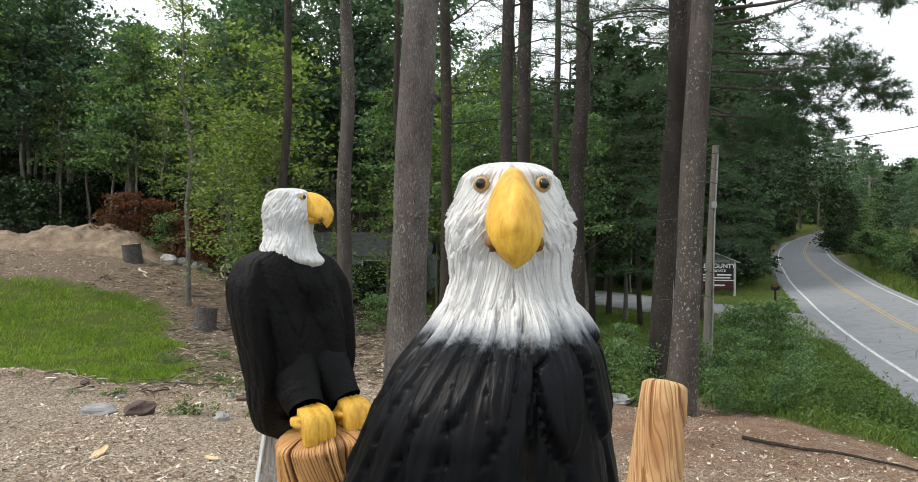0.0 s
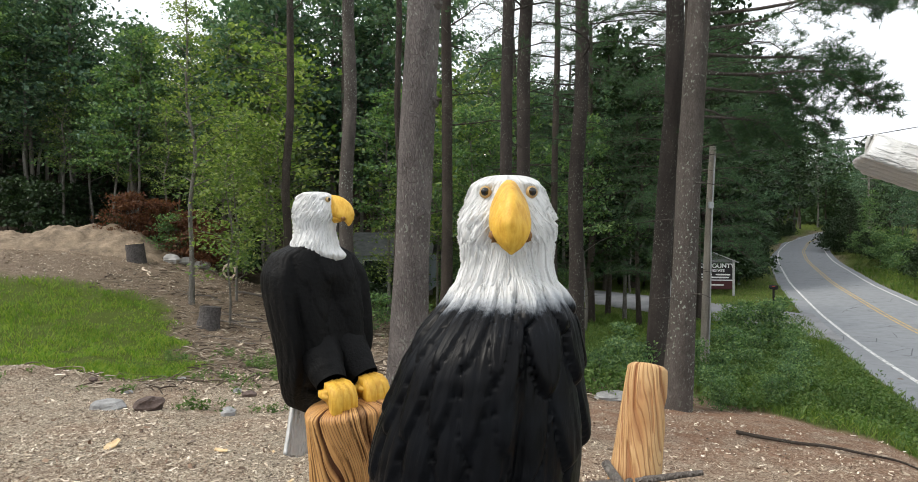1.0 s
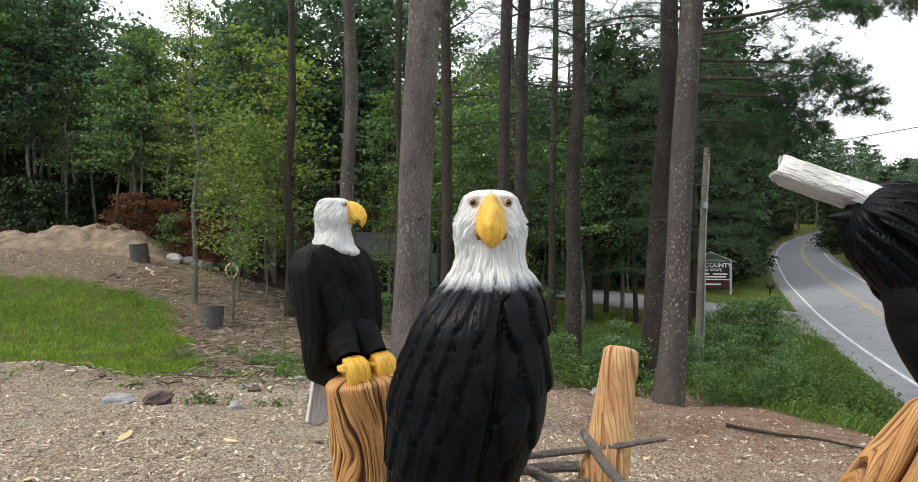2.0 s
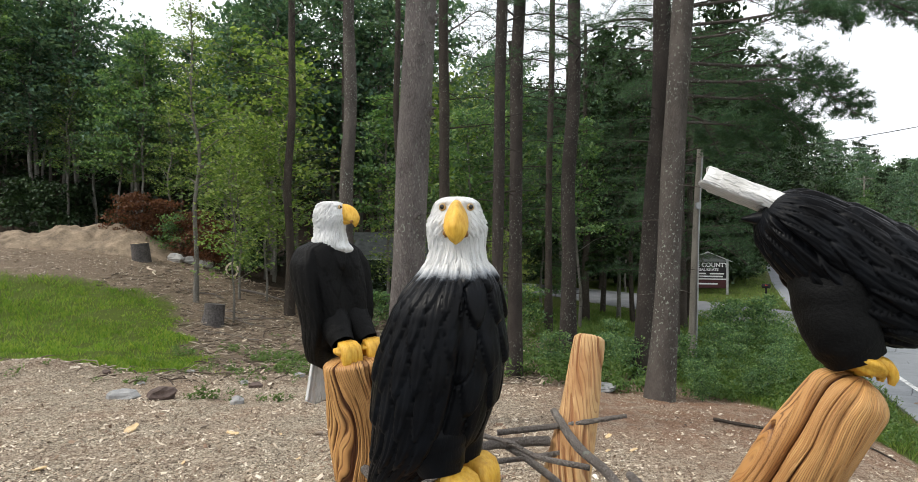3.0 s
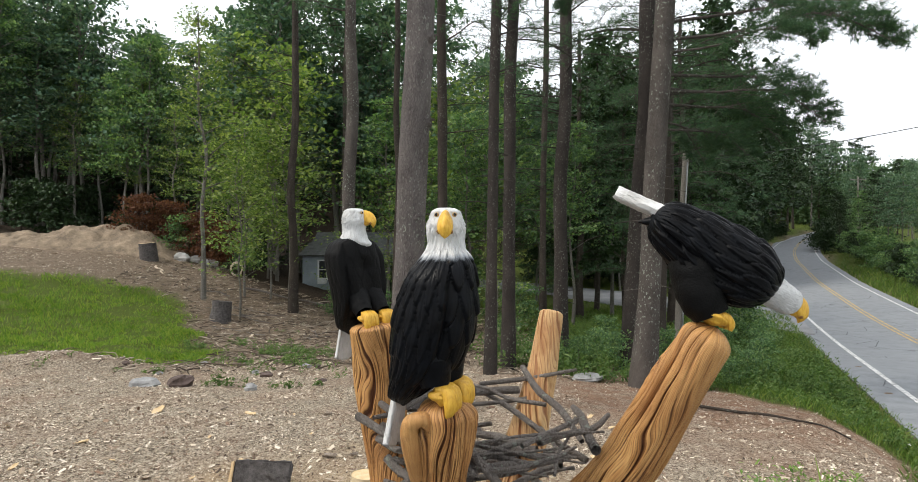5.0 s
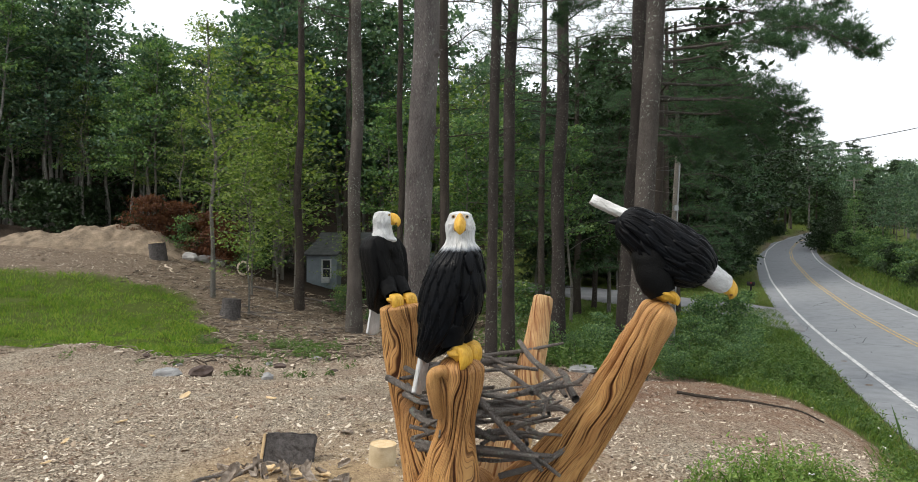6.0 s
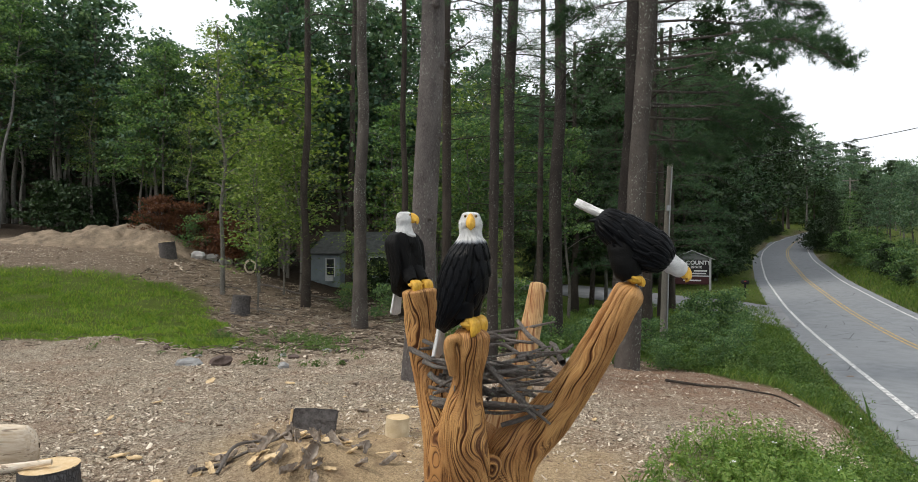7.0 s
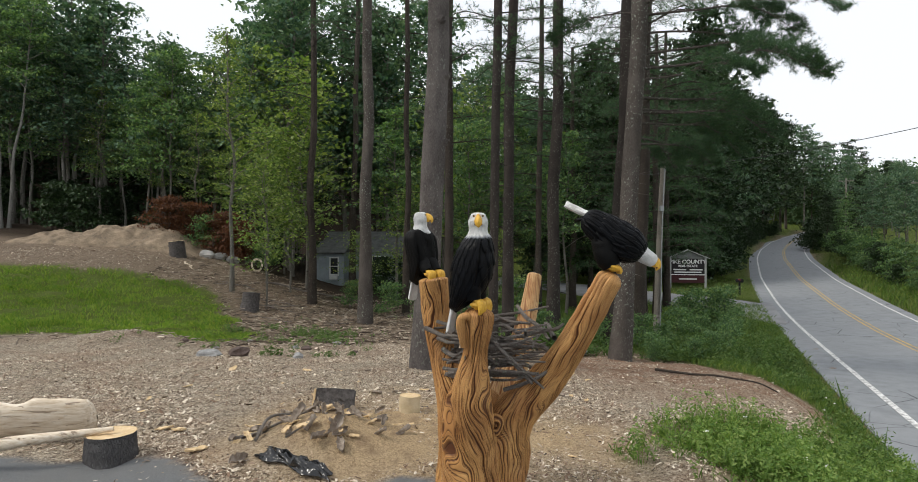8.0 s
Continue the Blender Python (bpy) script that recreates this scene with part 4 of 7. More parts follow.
def make_chips():
    rng = np.random.default_rng(3)
    c = scatter(150000, -11, 8.5, 1.6, 14.5, rng, lambda x, y: (1 - lawn_mask(x, y)) * (1 - verge_mask(x, y)) * (1 - 0.93 * pavement_mask(x, y)) * (1 - 0.45 * sawdust_mask(x, y)) * (1 - 0.6 * litter_mask(x, y)) * (0.25 + 0.75 * smooth01((fbm(x * 1.3, y * 1.3, 91) - 0.3) / 0.25)) * (1 - 0.55 * smooth01((x - 0.5) / 2.5) * smooth01((y - 5.5) / 4)))
    slope = scatter(80000, -26, 4, 10, 31, rng, lambda x, y: litter_mask(x, y) * (1 - lawn_mask(x, y)) * (0.3 + 0.7 * smooth01((fbm(x * 1.1, y * 1.1, 92) - 0.36) / 0.2)))
    big = np.concatenate([np.ones(len(c)), np.full(len(slope), 1.9)])[:, None]
    c = np.concatenate([c, slope])
    n = len(c)
    az, tip = rng.uniform(0, 6.283, n), rng.normal(0, 0.3, n)
    d = np.stack([np.cos(az) * np.cos(tip), np.sin(az) * np.cos(tip), np.sin(tip)], -1)
    s = np.stack([-np.sin(az), np.cos(az), rng.normal(0, 0.3, n)], -1)
    L = (rng.lognormal(-4.2, 0.45, n))[:, None].clip(0.007, 0.06) * big
    W = L * rng.uniform(0.18, 0.5, (n, 1))
    up = np.array([[0, 0, 1.0]])
    c = c + up * (0.008 + 0.012 * rng.uniform(0, 1, (n, 1)))
    t = W * 0.45
    v = np.stack([c - d * L - s * W, c + d * L - s * W, c + d * L * 1.05 + up * t, c - d * L * 0.95 + up * t, c + d * L + s * W, c - d * L + s * W], 1).reshape(-1, 3)
    i = np.arange(n)[:, None] * 6
    f = np.concatenate([i + [[0, 1, 2, 3]], i + [[3, 2, 4, 5]]], 0)
    m = Nodes("wood_chip")
    per = m.add("NewGeometry").outputs["Random Per Island"]
    m.surface(m.ramp(per, (0.0, (0.07, 0.052, 0.04)), (0.2, (0.22, 0.145, 0.1)), (0.42, (0.38, 0.3, 0.216)), (0.72, (0.55, 0.46, 0.35)), (1.0, (0.84, 0.75, 0.62))), 0.9, Specular_IOR_Level=0.2)
    tagged(piece("wood_chips", mesh_from("wood_chips", v, f, m.m, smooth=False)), "scattered pale and brown wood chips on the ground", "wood chips", kind="stuff")


def make_grass():
    rng = np.random.default_rng(4)
    c = scatter(210000, -27, -5, 12.6, 26.5, rng, lambda x, y: lawn_mask(x, y) ** 1.5 * (0.5 + 0.5 * smooth01((fbm(x * 0.9, y * 0.9, 93) - 0.36) / 0.2)) * (0.3 + 0.7 * smooth01((fbm(x * 3.1, y * 3.1, 94) - 0.34) / 0.2)))
    v, f = blades(c, 0.04 + 0.3 * np.clip(fbm(c[:, 0] * 1.4, c[:, 1] * 1.4, 95) - 0.22, 0, 1), 0.009, rng, 0.5)
    tagged(piece("lawn_grass", mesh_from("lawn_grass", v, f, M_GRASS, smooth=False)), "patchy bright green lawn grass", "grass", kind="stuff")
    c = scatter(150000, 1.5, 24, 1.5, 34, rng, lambda x, y: verge_mask(x, y) * (road_across(x, y) < -0.85))
    v, f = blades(c, 0.1 + 0.16 * fbm(c[:, 0] * 0.9, c[:, 1] * 0.9, 96), 0.006, rng, 0.5)
    c2 = scatter(40000, 12, 42, 2, 70, rng, lambda x, y: (road_across(x, y) > 6.6) * (road_across(x, y) < 11.0))
    v2, f2 = blades(c2, 0.5, 0.02, rng, 0.4)
    c3 = scatter(26000, 8, 30, 24, 52, rng, lambda x, y: (road_across(x, y) < -0.8) * (road_across(x, y) > -13.0) * ~drive_mask(x, y, 0.1), False)
    v3, f3 = blades(c3, 0.12, 0.014, rng, 0.5)
    v, f = join([(v, f), (v2, f2), (v3, f3)])
    tagged(piece("verge_grass", mesh_from("verge_grass", v, f, M_VERGE, smooth=False)), "long green verge grass beside the road", "grass", kind="stuff")


def make_weeds():
    rng = np.random.default_rng(6)

    def patch(n, x0, x1, y0, y1, keep, h0, h1, size, per):
        c = scatter(n, x0, x1, y0, y1, rng, keep)
        h = rng.uniform(h0, h1, len(c)) * (0.25 + 1.5 * fbm(c[:, 0] * 1.3, c[:, 1] * 1.3, 97) ** 1.3)
        lean = rng.normal(0, 0.12, (len(c), 2))
        top = c + np.stack([lean[:, 0] * h, lean[:, 1] * h, h], -1)
        u = rng.uniform(0.12, 1.0, (len(c), per, 1))
        p = c[:, None] + (top - c)[:, None] * u + rng.normal(0, 1, (len(c), per, 3)) * [size * 0.55, size * 0.55, size * 0.15]
        st, sf = blades(c, h * 0.9, 0.004, rng, 0.15)
        lv, lf = leaves(p.reshape(-1, 3), size, rng, 0.45, 1.5)
        return [(lv, lf), (st, sf)]
    parts = patch(4200, 1.2, 7.5, 2.0, 6.5, lambda x, y: verge_mask(x, y) * (road_across(x, y) < -1.0), 0.18, 0.5, 0.055, 26)
    parts += patch(5200, 3, 20, 5, 26, lambda x, y: verge_mask(x, y) * (road_across(x, y) < -1.3), 0.25, 0.7, 0.075, 20)
    parts += patch(3600, -0.5, 13, 11.2, 24, lambda x, y: 0.8 * smooth01((fbm(x * 0.5, y * 0.5, 98) - 0.36) / 0.2) * (road_across(x, y) < -1.4) * smooth01((y - 12.2 - 0.35 * np.clip(4.5 - x, 0, 9)) / 0.8), 0.25, 0.75, 0.11, 20)
    parts += patch(900, -9.5, -2.5, 10.5, 22, lambda x, y: 0.5 * smooth01((fbm(x * 0.8, y * 0.8, 99) - 0.5) / 0.1) * (1 - lawn_mask(x, y)), 0.08, 0.3, 0.08, 14)
    parts += patch(2600, -8.4, -3.4, 12.0, 18.0, lambda x, y: smooth01((fbm(x * 1.3, y * 1.3, 101) - 0.5) / 0.1) * smooth01((y - 12.4 - 2.2 * fbm(x * 0.9, y * 0.2, 103)) / 0.6) * (1 - 0.5 * lawn_mask(x, y)), 0.08, 0.32, 0.07, 16)
    parts += patch(2200, 14, 50, 8, 80, lambda x, y: (road_across(x, y) > 7.2) * (road_across(x, y) < 13), 0.5, 1.1, 0.16, 16)
    v, f = join(parts[:2])
    tagged(piece("weeds", mesh_from("weeds", v, f, M_WEED_LIGHT, smooth=False)), "clump of bright green leafy weeds on the wood chips", "weeds", kind="stuff")
    v, f = join(parts[2:])
    tagged(piece("weeds", mesh_from("weeds", v, f, M_WEED, smooth=False)), "tall leafy green weeds along the verge and woods edge", "weeds", kind="stuff")
    # white flower heads among the weeds
    c = scatter(60, 3, 9, 2.5, 9, rng, lambda x, y: verge_mask(x, y) * (road_across(x, y) < -0.8))
    p = c[:, None] + rng.normal(0, 1, (len(c), 7, 3)) * [0.018, 0.018, 0.006] + [0, 0, 0.34]
    v, f = leaves(p.reshape(-1, 3), 0.025, rng, 0.3)
    st = blades(c, 0.34, 0.003, rng, 0.02)
    me = mesh_from("wild_flowers", *join([(v, f), st]), [plain("flower_white", (0.7, 0.7, 0.66), (0.8, 0.8, 0.76), 20, 0.8), M_WEED], np.concatenate([np.zeros(len(f)), np.ones(len(st[1]))]), smooth=False)
    tagged(piece("wild_flowers", me), "small white flower heads among the weeds", "flowers", kind="stuff")


def make_twigs():
    rng = np.random.default_rng(8)
    c = scatter(7600, -15, 4, 9.0, 31, rng, lambda x, y: litter_mask(x, y) * (1 - lawn_mask(x, y)))
    parts = []
    for p in c:
        az, L = rng.uniform(0, 6.283), rng.lognormal(-1.1, 0.55)
        d = np.array([math.cos(az), math.sin(az), rng.normal(0, 0.08)]) * L / 2
        r = rng.uniform(0.7, 1.6)
        parts.append(tube([p - d + [0, 0, 0.03], p + rng.normal(0, 0.05, 3) * L + [0, 0, 0.07], p + d + [0, 0, 0.05]], [0.013 * r, 0.011 * r, 0.005], 5, 4, caps=False))
    tagged(piece("brushwood", mesh_from("brushwood", *join(parts), M_TWIG)), "dry grey twigs and brushwood littering the slope", "brushwood", kind="stuff")

# ---- the carved tree ----


def carved(points, radii, seed, nu=340, nv=210, twist=0.25, lines=30, depth=0.013, flute=0.05, round_top=0.06, folds=0.0):
    """A carved limb: broken flowing gouge lines in relief; folds: deep drapery towards the upper end."""
    p = spline(points, nv)
    r = spline([[v] for v in radii], nv)[:, 0]
    s = np.concatenate([[0], np.cumsum(np.linalg.norm(np.diff(p, axis=0), axis=1))])
    end = s[-1] - s
    r = r * np.sqrt(np.clip(1 - (1 - np.clip(end / round_top, 0, 1)) ** 2, 0.02, 1))
    _, a, b = frames_along(p)
    th = np.arange(nu) * 2 * np.pi / nu
    U, S = np.meshgrid(th / (2 * np.pi), s)
    low = vnoise(U * 4, S * 1.5, seed + 5, 4) - 0.5
    low2 = vnoise(U * 8, S * 3.4, seed + 8, 8) - 0.5
    low3 = vnoise(U * 20, S * 9.0, seed + 9, 20) - 0.5
    wavy = vnoise(U * 12, S * 6.5, seed + 15, 12) - 0.5
    w = U + twist * S + 0.15 * low + 0.08 * low2 + 0.034 * wavy + 0.014 * low3

    def gouges(count, k, length, keep, wide):
        """Incised strokes in count columns that begin, swell and end at random."""
        q = w * count
        col = np.floor(q)
        x = q - col - 0.5 - 0.36 * (hash2(col % count, 0 * col, k) - 0.5)
        y = S / length + 9 * hash2(col % count, 0 * col, k + 1)
        live = vnoise(col % count * 3.0, y, k + 2)
        width = smooth01((live - keep) / 0.3)
        return width * (1 - smooth01(np.abs(x) / (wide * (0.3 + 0.7 * width))))

    fine = gouges(lines * 2, seed + 20, 0.08, 0.4, 0.36)
    line = gouges(lines, seed + 30, 0.15, 0.27, 0.22)
    deep = gouges(max(4, lines // 4), seed + 40, 0.3, 0.44, 0.13)
    fold = gouges(7, seed + 50, 0.4, 0.25, 0.32) * smooth01((0.85 - end[:, None]) / 0.4) * folds
    # narrow cut in each fold; its groove colour includes the fold's shadow
    slit = gouges(7, seed + 50, 0.4, 0.25, 0.1) * smooth01((0.85 - end[:, None]) / 0.4) * folds
    calm = 1 - 0.75 * folds * smooth01((0.95 - end[:, None]) / 0.4)
    line, fine = line * calm, fine * calm
    g = np.clip(0.45 * fine + 1.0 * line + 1.2 * deep + 1.2 * slit + 0.15 * fold, 0, 1.6)
    fl = vnoise(w * 6, S * 0.9, seed + 2, 6) - 0.5
    rr = r[:, None] * (1 + flute * 2.6 * fl + 0.14 * low + 0.12 * low2 + 0.02 * low3 - 0.26 * fold) - depth * g * np.clip(r[:, None] / 0.12, 0.2, 1)
    v = p[:, None] + rr[..., None] * (np.cos(th)[None, :, None] * a[:, None] + np.sin(th)[None, :, None] * b[:, None])
    flow = np.stack([w, S, np.zeros_like(S)], -1)
    return v.reshape(-1, 3), grid_faces(nv, nu), np.clip(g, 0, 1).ravel(), flow.reshape(-1, 3)


def make_carved_tree():
    limbs = [
        # points, radii, seed, pale
        ([(0.02, 1.12, -0.08), (0.01, 1.1, 0.5), (0.01, 1.02, 1.0), (0.03, 0.95, 1.33), (0.05, 0.9, 1.58), (0.065, 0.87, 1.8), (0.075, 0.86, 1.995)], [0.31, 0.275, 0.235, 0.175, 0.118, 0.138, 0.145], 11, 0, 0.08, 0.3),
        ([(-0.06, 1.42, -0.08), (-0.09, 1.48, 0.5), (-0.15, 1.6, 0.95), (-0.26, 1.72, 1.35), (-0.335, 1.76, 1.75), (-0.385, 1.76, 2.22)], [0.28, 0.235, 0.19, 0.15, 0.14, 0.155], 12, 0, -0.1, 0.3),
        ([(0.27, 1.34, -0.08), (0.32, 1.34, 0.45), (0.43, 1.32, 0.85), (0.72, 1.24, 1.2), (1.0, 1.1, 1.66), (1.19, 1.0, 2.05), (1.34, 0.95, 2.3)], [0.29, 0.27, 0.235, 0.18, 0.148, 0.135, 0.122], 13, 0, 0.14, 0.85),
        ([(0.22, 1.58, -0.08), (0.27, 1.66, 0.6), (0.43, 1.85, 1.1), (0.56, 2.0, 1.42), (0.685, 2.17, 1.81), (0.78, 2.3, 2.225)], [0.28, 0.23, 0.17, 0.13, 0.1, 0.085], 14, 1, 0.3, 0.0),
        ([(0.12, 1.4, -0.08), (0.12, 1.4, 0.4), (0.14, 1.42, 0.8), (0.15, 1.43, 1.12)], [0.29, 0.26, 0.24, 0.14], 15, 0, 0.05, 0.0),
    ]
    tree = thing("carved_tree", 0.12, 1.4, 0, 0, "carved honey-brown pine trunk with four limbs and wavy grooves", "carving")
    base = np.array([0.12, 1.4, 0])
    for pts, rad, seed, pale, tw, folds in limbs:
        v, f, g, w = carved(pts, rad, seed, twist=tw, round_top=0.025 if pale else 0.035 if seed == 12 else 0.085, lines=14 if pale else 52, folds=folds)
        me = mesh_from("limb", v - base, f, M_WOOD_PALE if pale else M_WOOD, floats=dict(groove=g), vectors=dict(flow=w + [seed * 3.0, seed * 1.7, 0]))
        if seed == 11:
            # curled lip of wood below the perch
            lv, lf = tube([(-0.06, 0.82, 1.64), (-0.085, 0.79, 1.8), (-0.08, 0.765, 1.9), (-0.03, 0.755, 1.925), (0.0, 0.765, 1.88)], [0.03, 0.042, 0.04, 0.034, 0.02], 26, 14, 0.12, 3)
            lw = np.stack([np.arctan2(lv[:, 1] - 0.8, lv[:, 0] + 0.06) / 6.283, lv[:, 2], 0 * lv[:, 2]], -1)
            piece("lip", clean(mesh_from("lip", lv - base, lf, M_WOOD, floats=dict(groove=np.zeros(len(lv))), vectors=dict(flow=lw))), tree, None, "curled lip below the perch")
        piece("trunk" if seed == 15 else "limb", me, tree, None, "paler fresh-carved limb" if pale else "")
    # a knot with rings where two limbs meet, and one on the long limb
    for c, n, r in [((0.235, 0.97, 0.88), (0.2, -1, 0.1), 0.09), ((0.96, 0.985, 1.64), (-0.05, -0.98, 0.2), 0.028)]:
        n = Vector(n).normalized()
        q = n.to_track_quat("Z", "Y").to_matrix()
        rr, th = np.meshgrid(np.linspace(0.02, 1, 18), np.arange(32) * 2 * np.pi / 32, indexing="ij")
        h = (0.3 * np.cos(rr * 14) * (1 - rr) + 0.55 * (1 - rr ** 2)) * r
        loc = np.stack([np.cos(th) * rr * r * (1 + 0.15 * np.sin(2 * th)), np.sin(th) * rr * r * 1.2, h - 0.35 * r], -1).reshape(-1, 3)
        me = mesh_from("knot", loc @ np.array(q).T + np.array(c) - base, grid_faces(18, 32), M_WOOD, floats=dict(groove=(0.5 - 0.5 * np.cos(rr * 14)).ravel()), vectors=dict(flow=np.stack([rr * 2, th * 0.02, rr * 0], -1).reshape(-1, 3)))
        piece("knot", me, tree, None, "dark ringed knot")


def eagle_paint():
    """Black and white gloss paint on carved wood; the blend between the two is sprayed."""
    n = Nodes("eagle_paint")
    co = n.coords()
    brush, blot = n.noise(n.coords((30, 30, 6)), 6, 4, 0.6), n.noise(co, 14, 4)
    w = n.math("ADD", n.attr("paint"), n.math("MULTIPLY", n.math("SUBTRACT", brush, 0.5), 0.34))
    f = n.ramp(w, (0.2, 0.0), (0.5, 0.4), (0.8, 1.0))
    black = n.mix(n.ramp(blot, (0.4, 0.0), (0.7, 1.0)), (0.002, 0.002, 0.0025), (0.005, 0.006, 0.008))
    white = n.mix(n.ramp(blot, (0.35, 0.0), (0.7, 1.0)), (0.66, 0.66, 0.64), (0.8, 0.8, 0.79))
    # grey strokes in the cuts, also painting in shade the relief lacks
    white = n.mix(n.math("MULTIPLY", n.attr("groove"), 0.6), white, (0.3, 0.28, 0.25))
    cut = n.noise(n.coords((1.9, 1.0, 1), "flow"), 1.0, 3, 0.55, 0.5)
    thin = n.noise(n.coords((4.2, 1.5, 1), "flow"), 1.0, 2, 0.5, 0.3)
    mark = n.ramp(cut, (0.56, 0.0), (0.62, 1.0))
    hair = n.ramp(thin, (0.6, 0.0), (0.66, 1.0))
    white = n.mix(n.math("MULTIPLY", mark, 0.14), white, (0.33, 0.34, 0.34))
    white = n.mix(n.math("MULTIPLY", hair, 0.2), white, (0.25, 0.26, 0.27))
    n.bump(n.math("MULTIPLY", n.math("SUBTRACT", n.math("MULTIPLY", cut, -1.0), n.math("MULTIPLY", n.math("ADD", mark, hair), 0.25)), n.math("ADD", 0.1, n.math("MULTIPLY", f, 0.9))), 0.75, 0.012)
    gloss = n.mix(f, n.ramp(blot, (0.3, 0.34), (0.7, 0.5)), (0.6, 0.6, 0.6))
    grey = n.mix(n.ramp(w, (0.15, 0.0), (0.55, 1.0)), black, (0.19, 0.22, 0.26))
    return n.surface(n.mix(f, grey, white), gloss, Specular_IOR_Level=n.mix(f, (0.12, 0.12, 0.12), (0.3, 0.3, 0.3)))


M_EAGLE = eagle_paint()
M_EAGLE_MATT = plain("matt_black_paint", (0.003, 0.003, 0.003), (0.006, 0.006, 0.006), 9, 0.6, 0.6, 0.006, 90, spec=0.12)


def yellow_paint():
    """Yellow brushed thinly over the gouged wood, browner where it wore."""
    n = Nodes("yellow_paint")
    brush, blot, fine = n.noise(n.coords((22, 22, 5)), 5, 4, 0.6), n.noise(n.coords(), 13, 4, 0.6), n.noise(n.coords(), 70, 3)
    col = n.ramp(brush, (0.3, (0.56, 0.28, 0.022)), (0.5, (0.68, 0.39, 0.045)), (0.72, (0.76, 0.48, 0.075)))
    col = n.mix(n.ramp(blot, (0.52, 0.0), (0.74, 0.6)), col, (0.36, 0.17, 0.025))
    n.bump(n.math("ADD", brush, n.math("MULTIPLY", fine, 0.5)), 0.45, 0.005)
    return n.surface(col, 0.5, Specular_IOR_Level=0.4)


M_YELLOW = yellow_paint()
M_EYE = plain("eye_black", (0.008, 0.008, 0.008), (0.015, 0.013, 0.01), 20, 0.15, 0.05)
M_AMBER = plain("eye_ring", (0.33, 0.2, 0.07), (0.5, 0.35, 0.15), 40, 0.5, 0.2)
M_MOUTH = plain("mouth_brown", (0.16, 0.07, 0.015), (0.3, 0.14, 0.03), 30, 0.6, 0.3)


def feather_relief(p, q, lift=1.0, over=1.5, quill=0.35, lip=0.35):
    """Height of overlapping feathers; p counts columns, q counts rows downwards."""
    best, groove = np.zeros_like(p), np.zeros_like(p)
    r = np.floor(q)
    done = np.zeros(p.shape, bool)
    for back in (1, 0, -1):
        row = r - back
        jig = (hash2(row, np.zeros_like(row), 7) - 0.5) * 0.3
        pp = p + 0.5 * (row % 2) + jig
        col = np.floor(pp)
        x = pp - col - 0.5
        y = q - row - 0.25 * (hash2(col, row, 3) - 0.5)
        tip = over * (1 - 1.15 * np.abs(2 * x) ** 2.2 * 0.62)
        inside = (y < tip) & (y >= -0.4) & ~done
        edge = np.clip((tip - y) / 0.25, 0, 1)
        h = 0.3 + 0.7 * np.clip(y, 0, over) / over - lip * (1 - edge) ** 2 - 0.25 * np.abs(2 * x) ** 3
        shaft = np.exp(-(x / 0.045) ** 2)
        barb = 0.06 * np.sin((np.abs(x) * 4 + y * 2.4) * 9)
        best = np.where(inside, h * lift - quill * shaft + barb * quill / 0.35, best)
        groove = np.where(inside, np.clip(0.6 * (1 - edge) + 0.5 * shaft, 0, 1), groove)
        done |= inside
    return best, groove


def chisel(p, q, seed, keep=0.85):
    """Short gouge strokes: each cell slopes across and breaks off sharply at one side, tapering to a point."""
    col = np.floor(p)
    x = p - col
    qq = q + hash2(col, 0 * col, seed) * 3.0
    row = np.floor(qq)
    y = qq - row
    k = hash2(col, row, seed + 1)
    amp = np.where(k < keep, 0.4 + 0.9 * hash2(col, row, seed + 2), 0.05)
    taper = np.clip(y / 0.25, 0, 1) * np.clip((1 - y) / 0.12, 0, 1)
    side = 0.82 + 0.12 * hash2(col, row, seed + 3)
    rise = np.where(x < side, x / side, (1 - x) / (1 - side))
    h = amp * taper * (rise - 0.4)
    dark = amp * taper * np.clip(1 - np.abs(x - 0.95) / 0.2, 0, 1)
    return h, dark


def loft(rings, nz, nu, power=2.2):
    """A closed form out of rings (z, y centre, half width, half front, half back); th = 0 looks to -y."""
    R = spline(rings, nz)
    R[:, 2:] = np.clip(R[:, 2:], 0.002, None)
    th = np.arange(nu) * 2 * np.pi / nu
    c, s = np.cos(th), np.sin(th)
    k = (np.abs(c) ** power + np.abs(s) ** power) ** (-1 / power)
    c, s = c * k, s * k
    depth = np.where(c[None] > 0, R[:, 3:4], R[:, 4:5])
    v = np.stack([R[:, 2:3] * s[None], R[:, 1:2] - depth * c[None], np.repeat(R[:, :1], nu, 1)], -1)
    n = np.stack([s[None] / R[:, 2:3], -c[None] / depth, 0 * v[..., 0]], -1)
    n /= np.linalg.norm(n, axis=-1)[..., None]
    return v, n, th, R[:, 0]


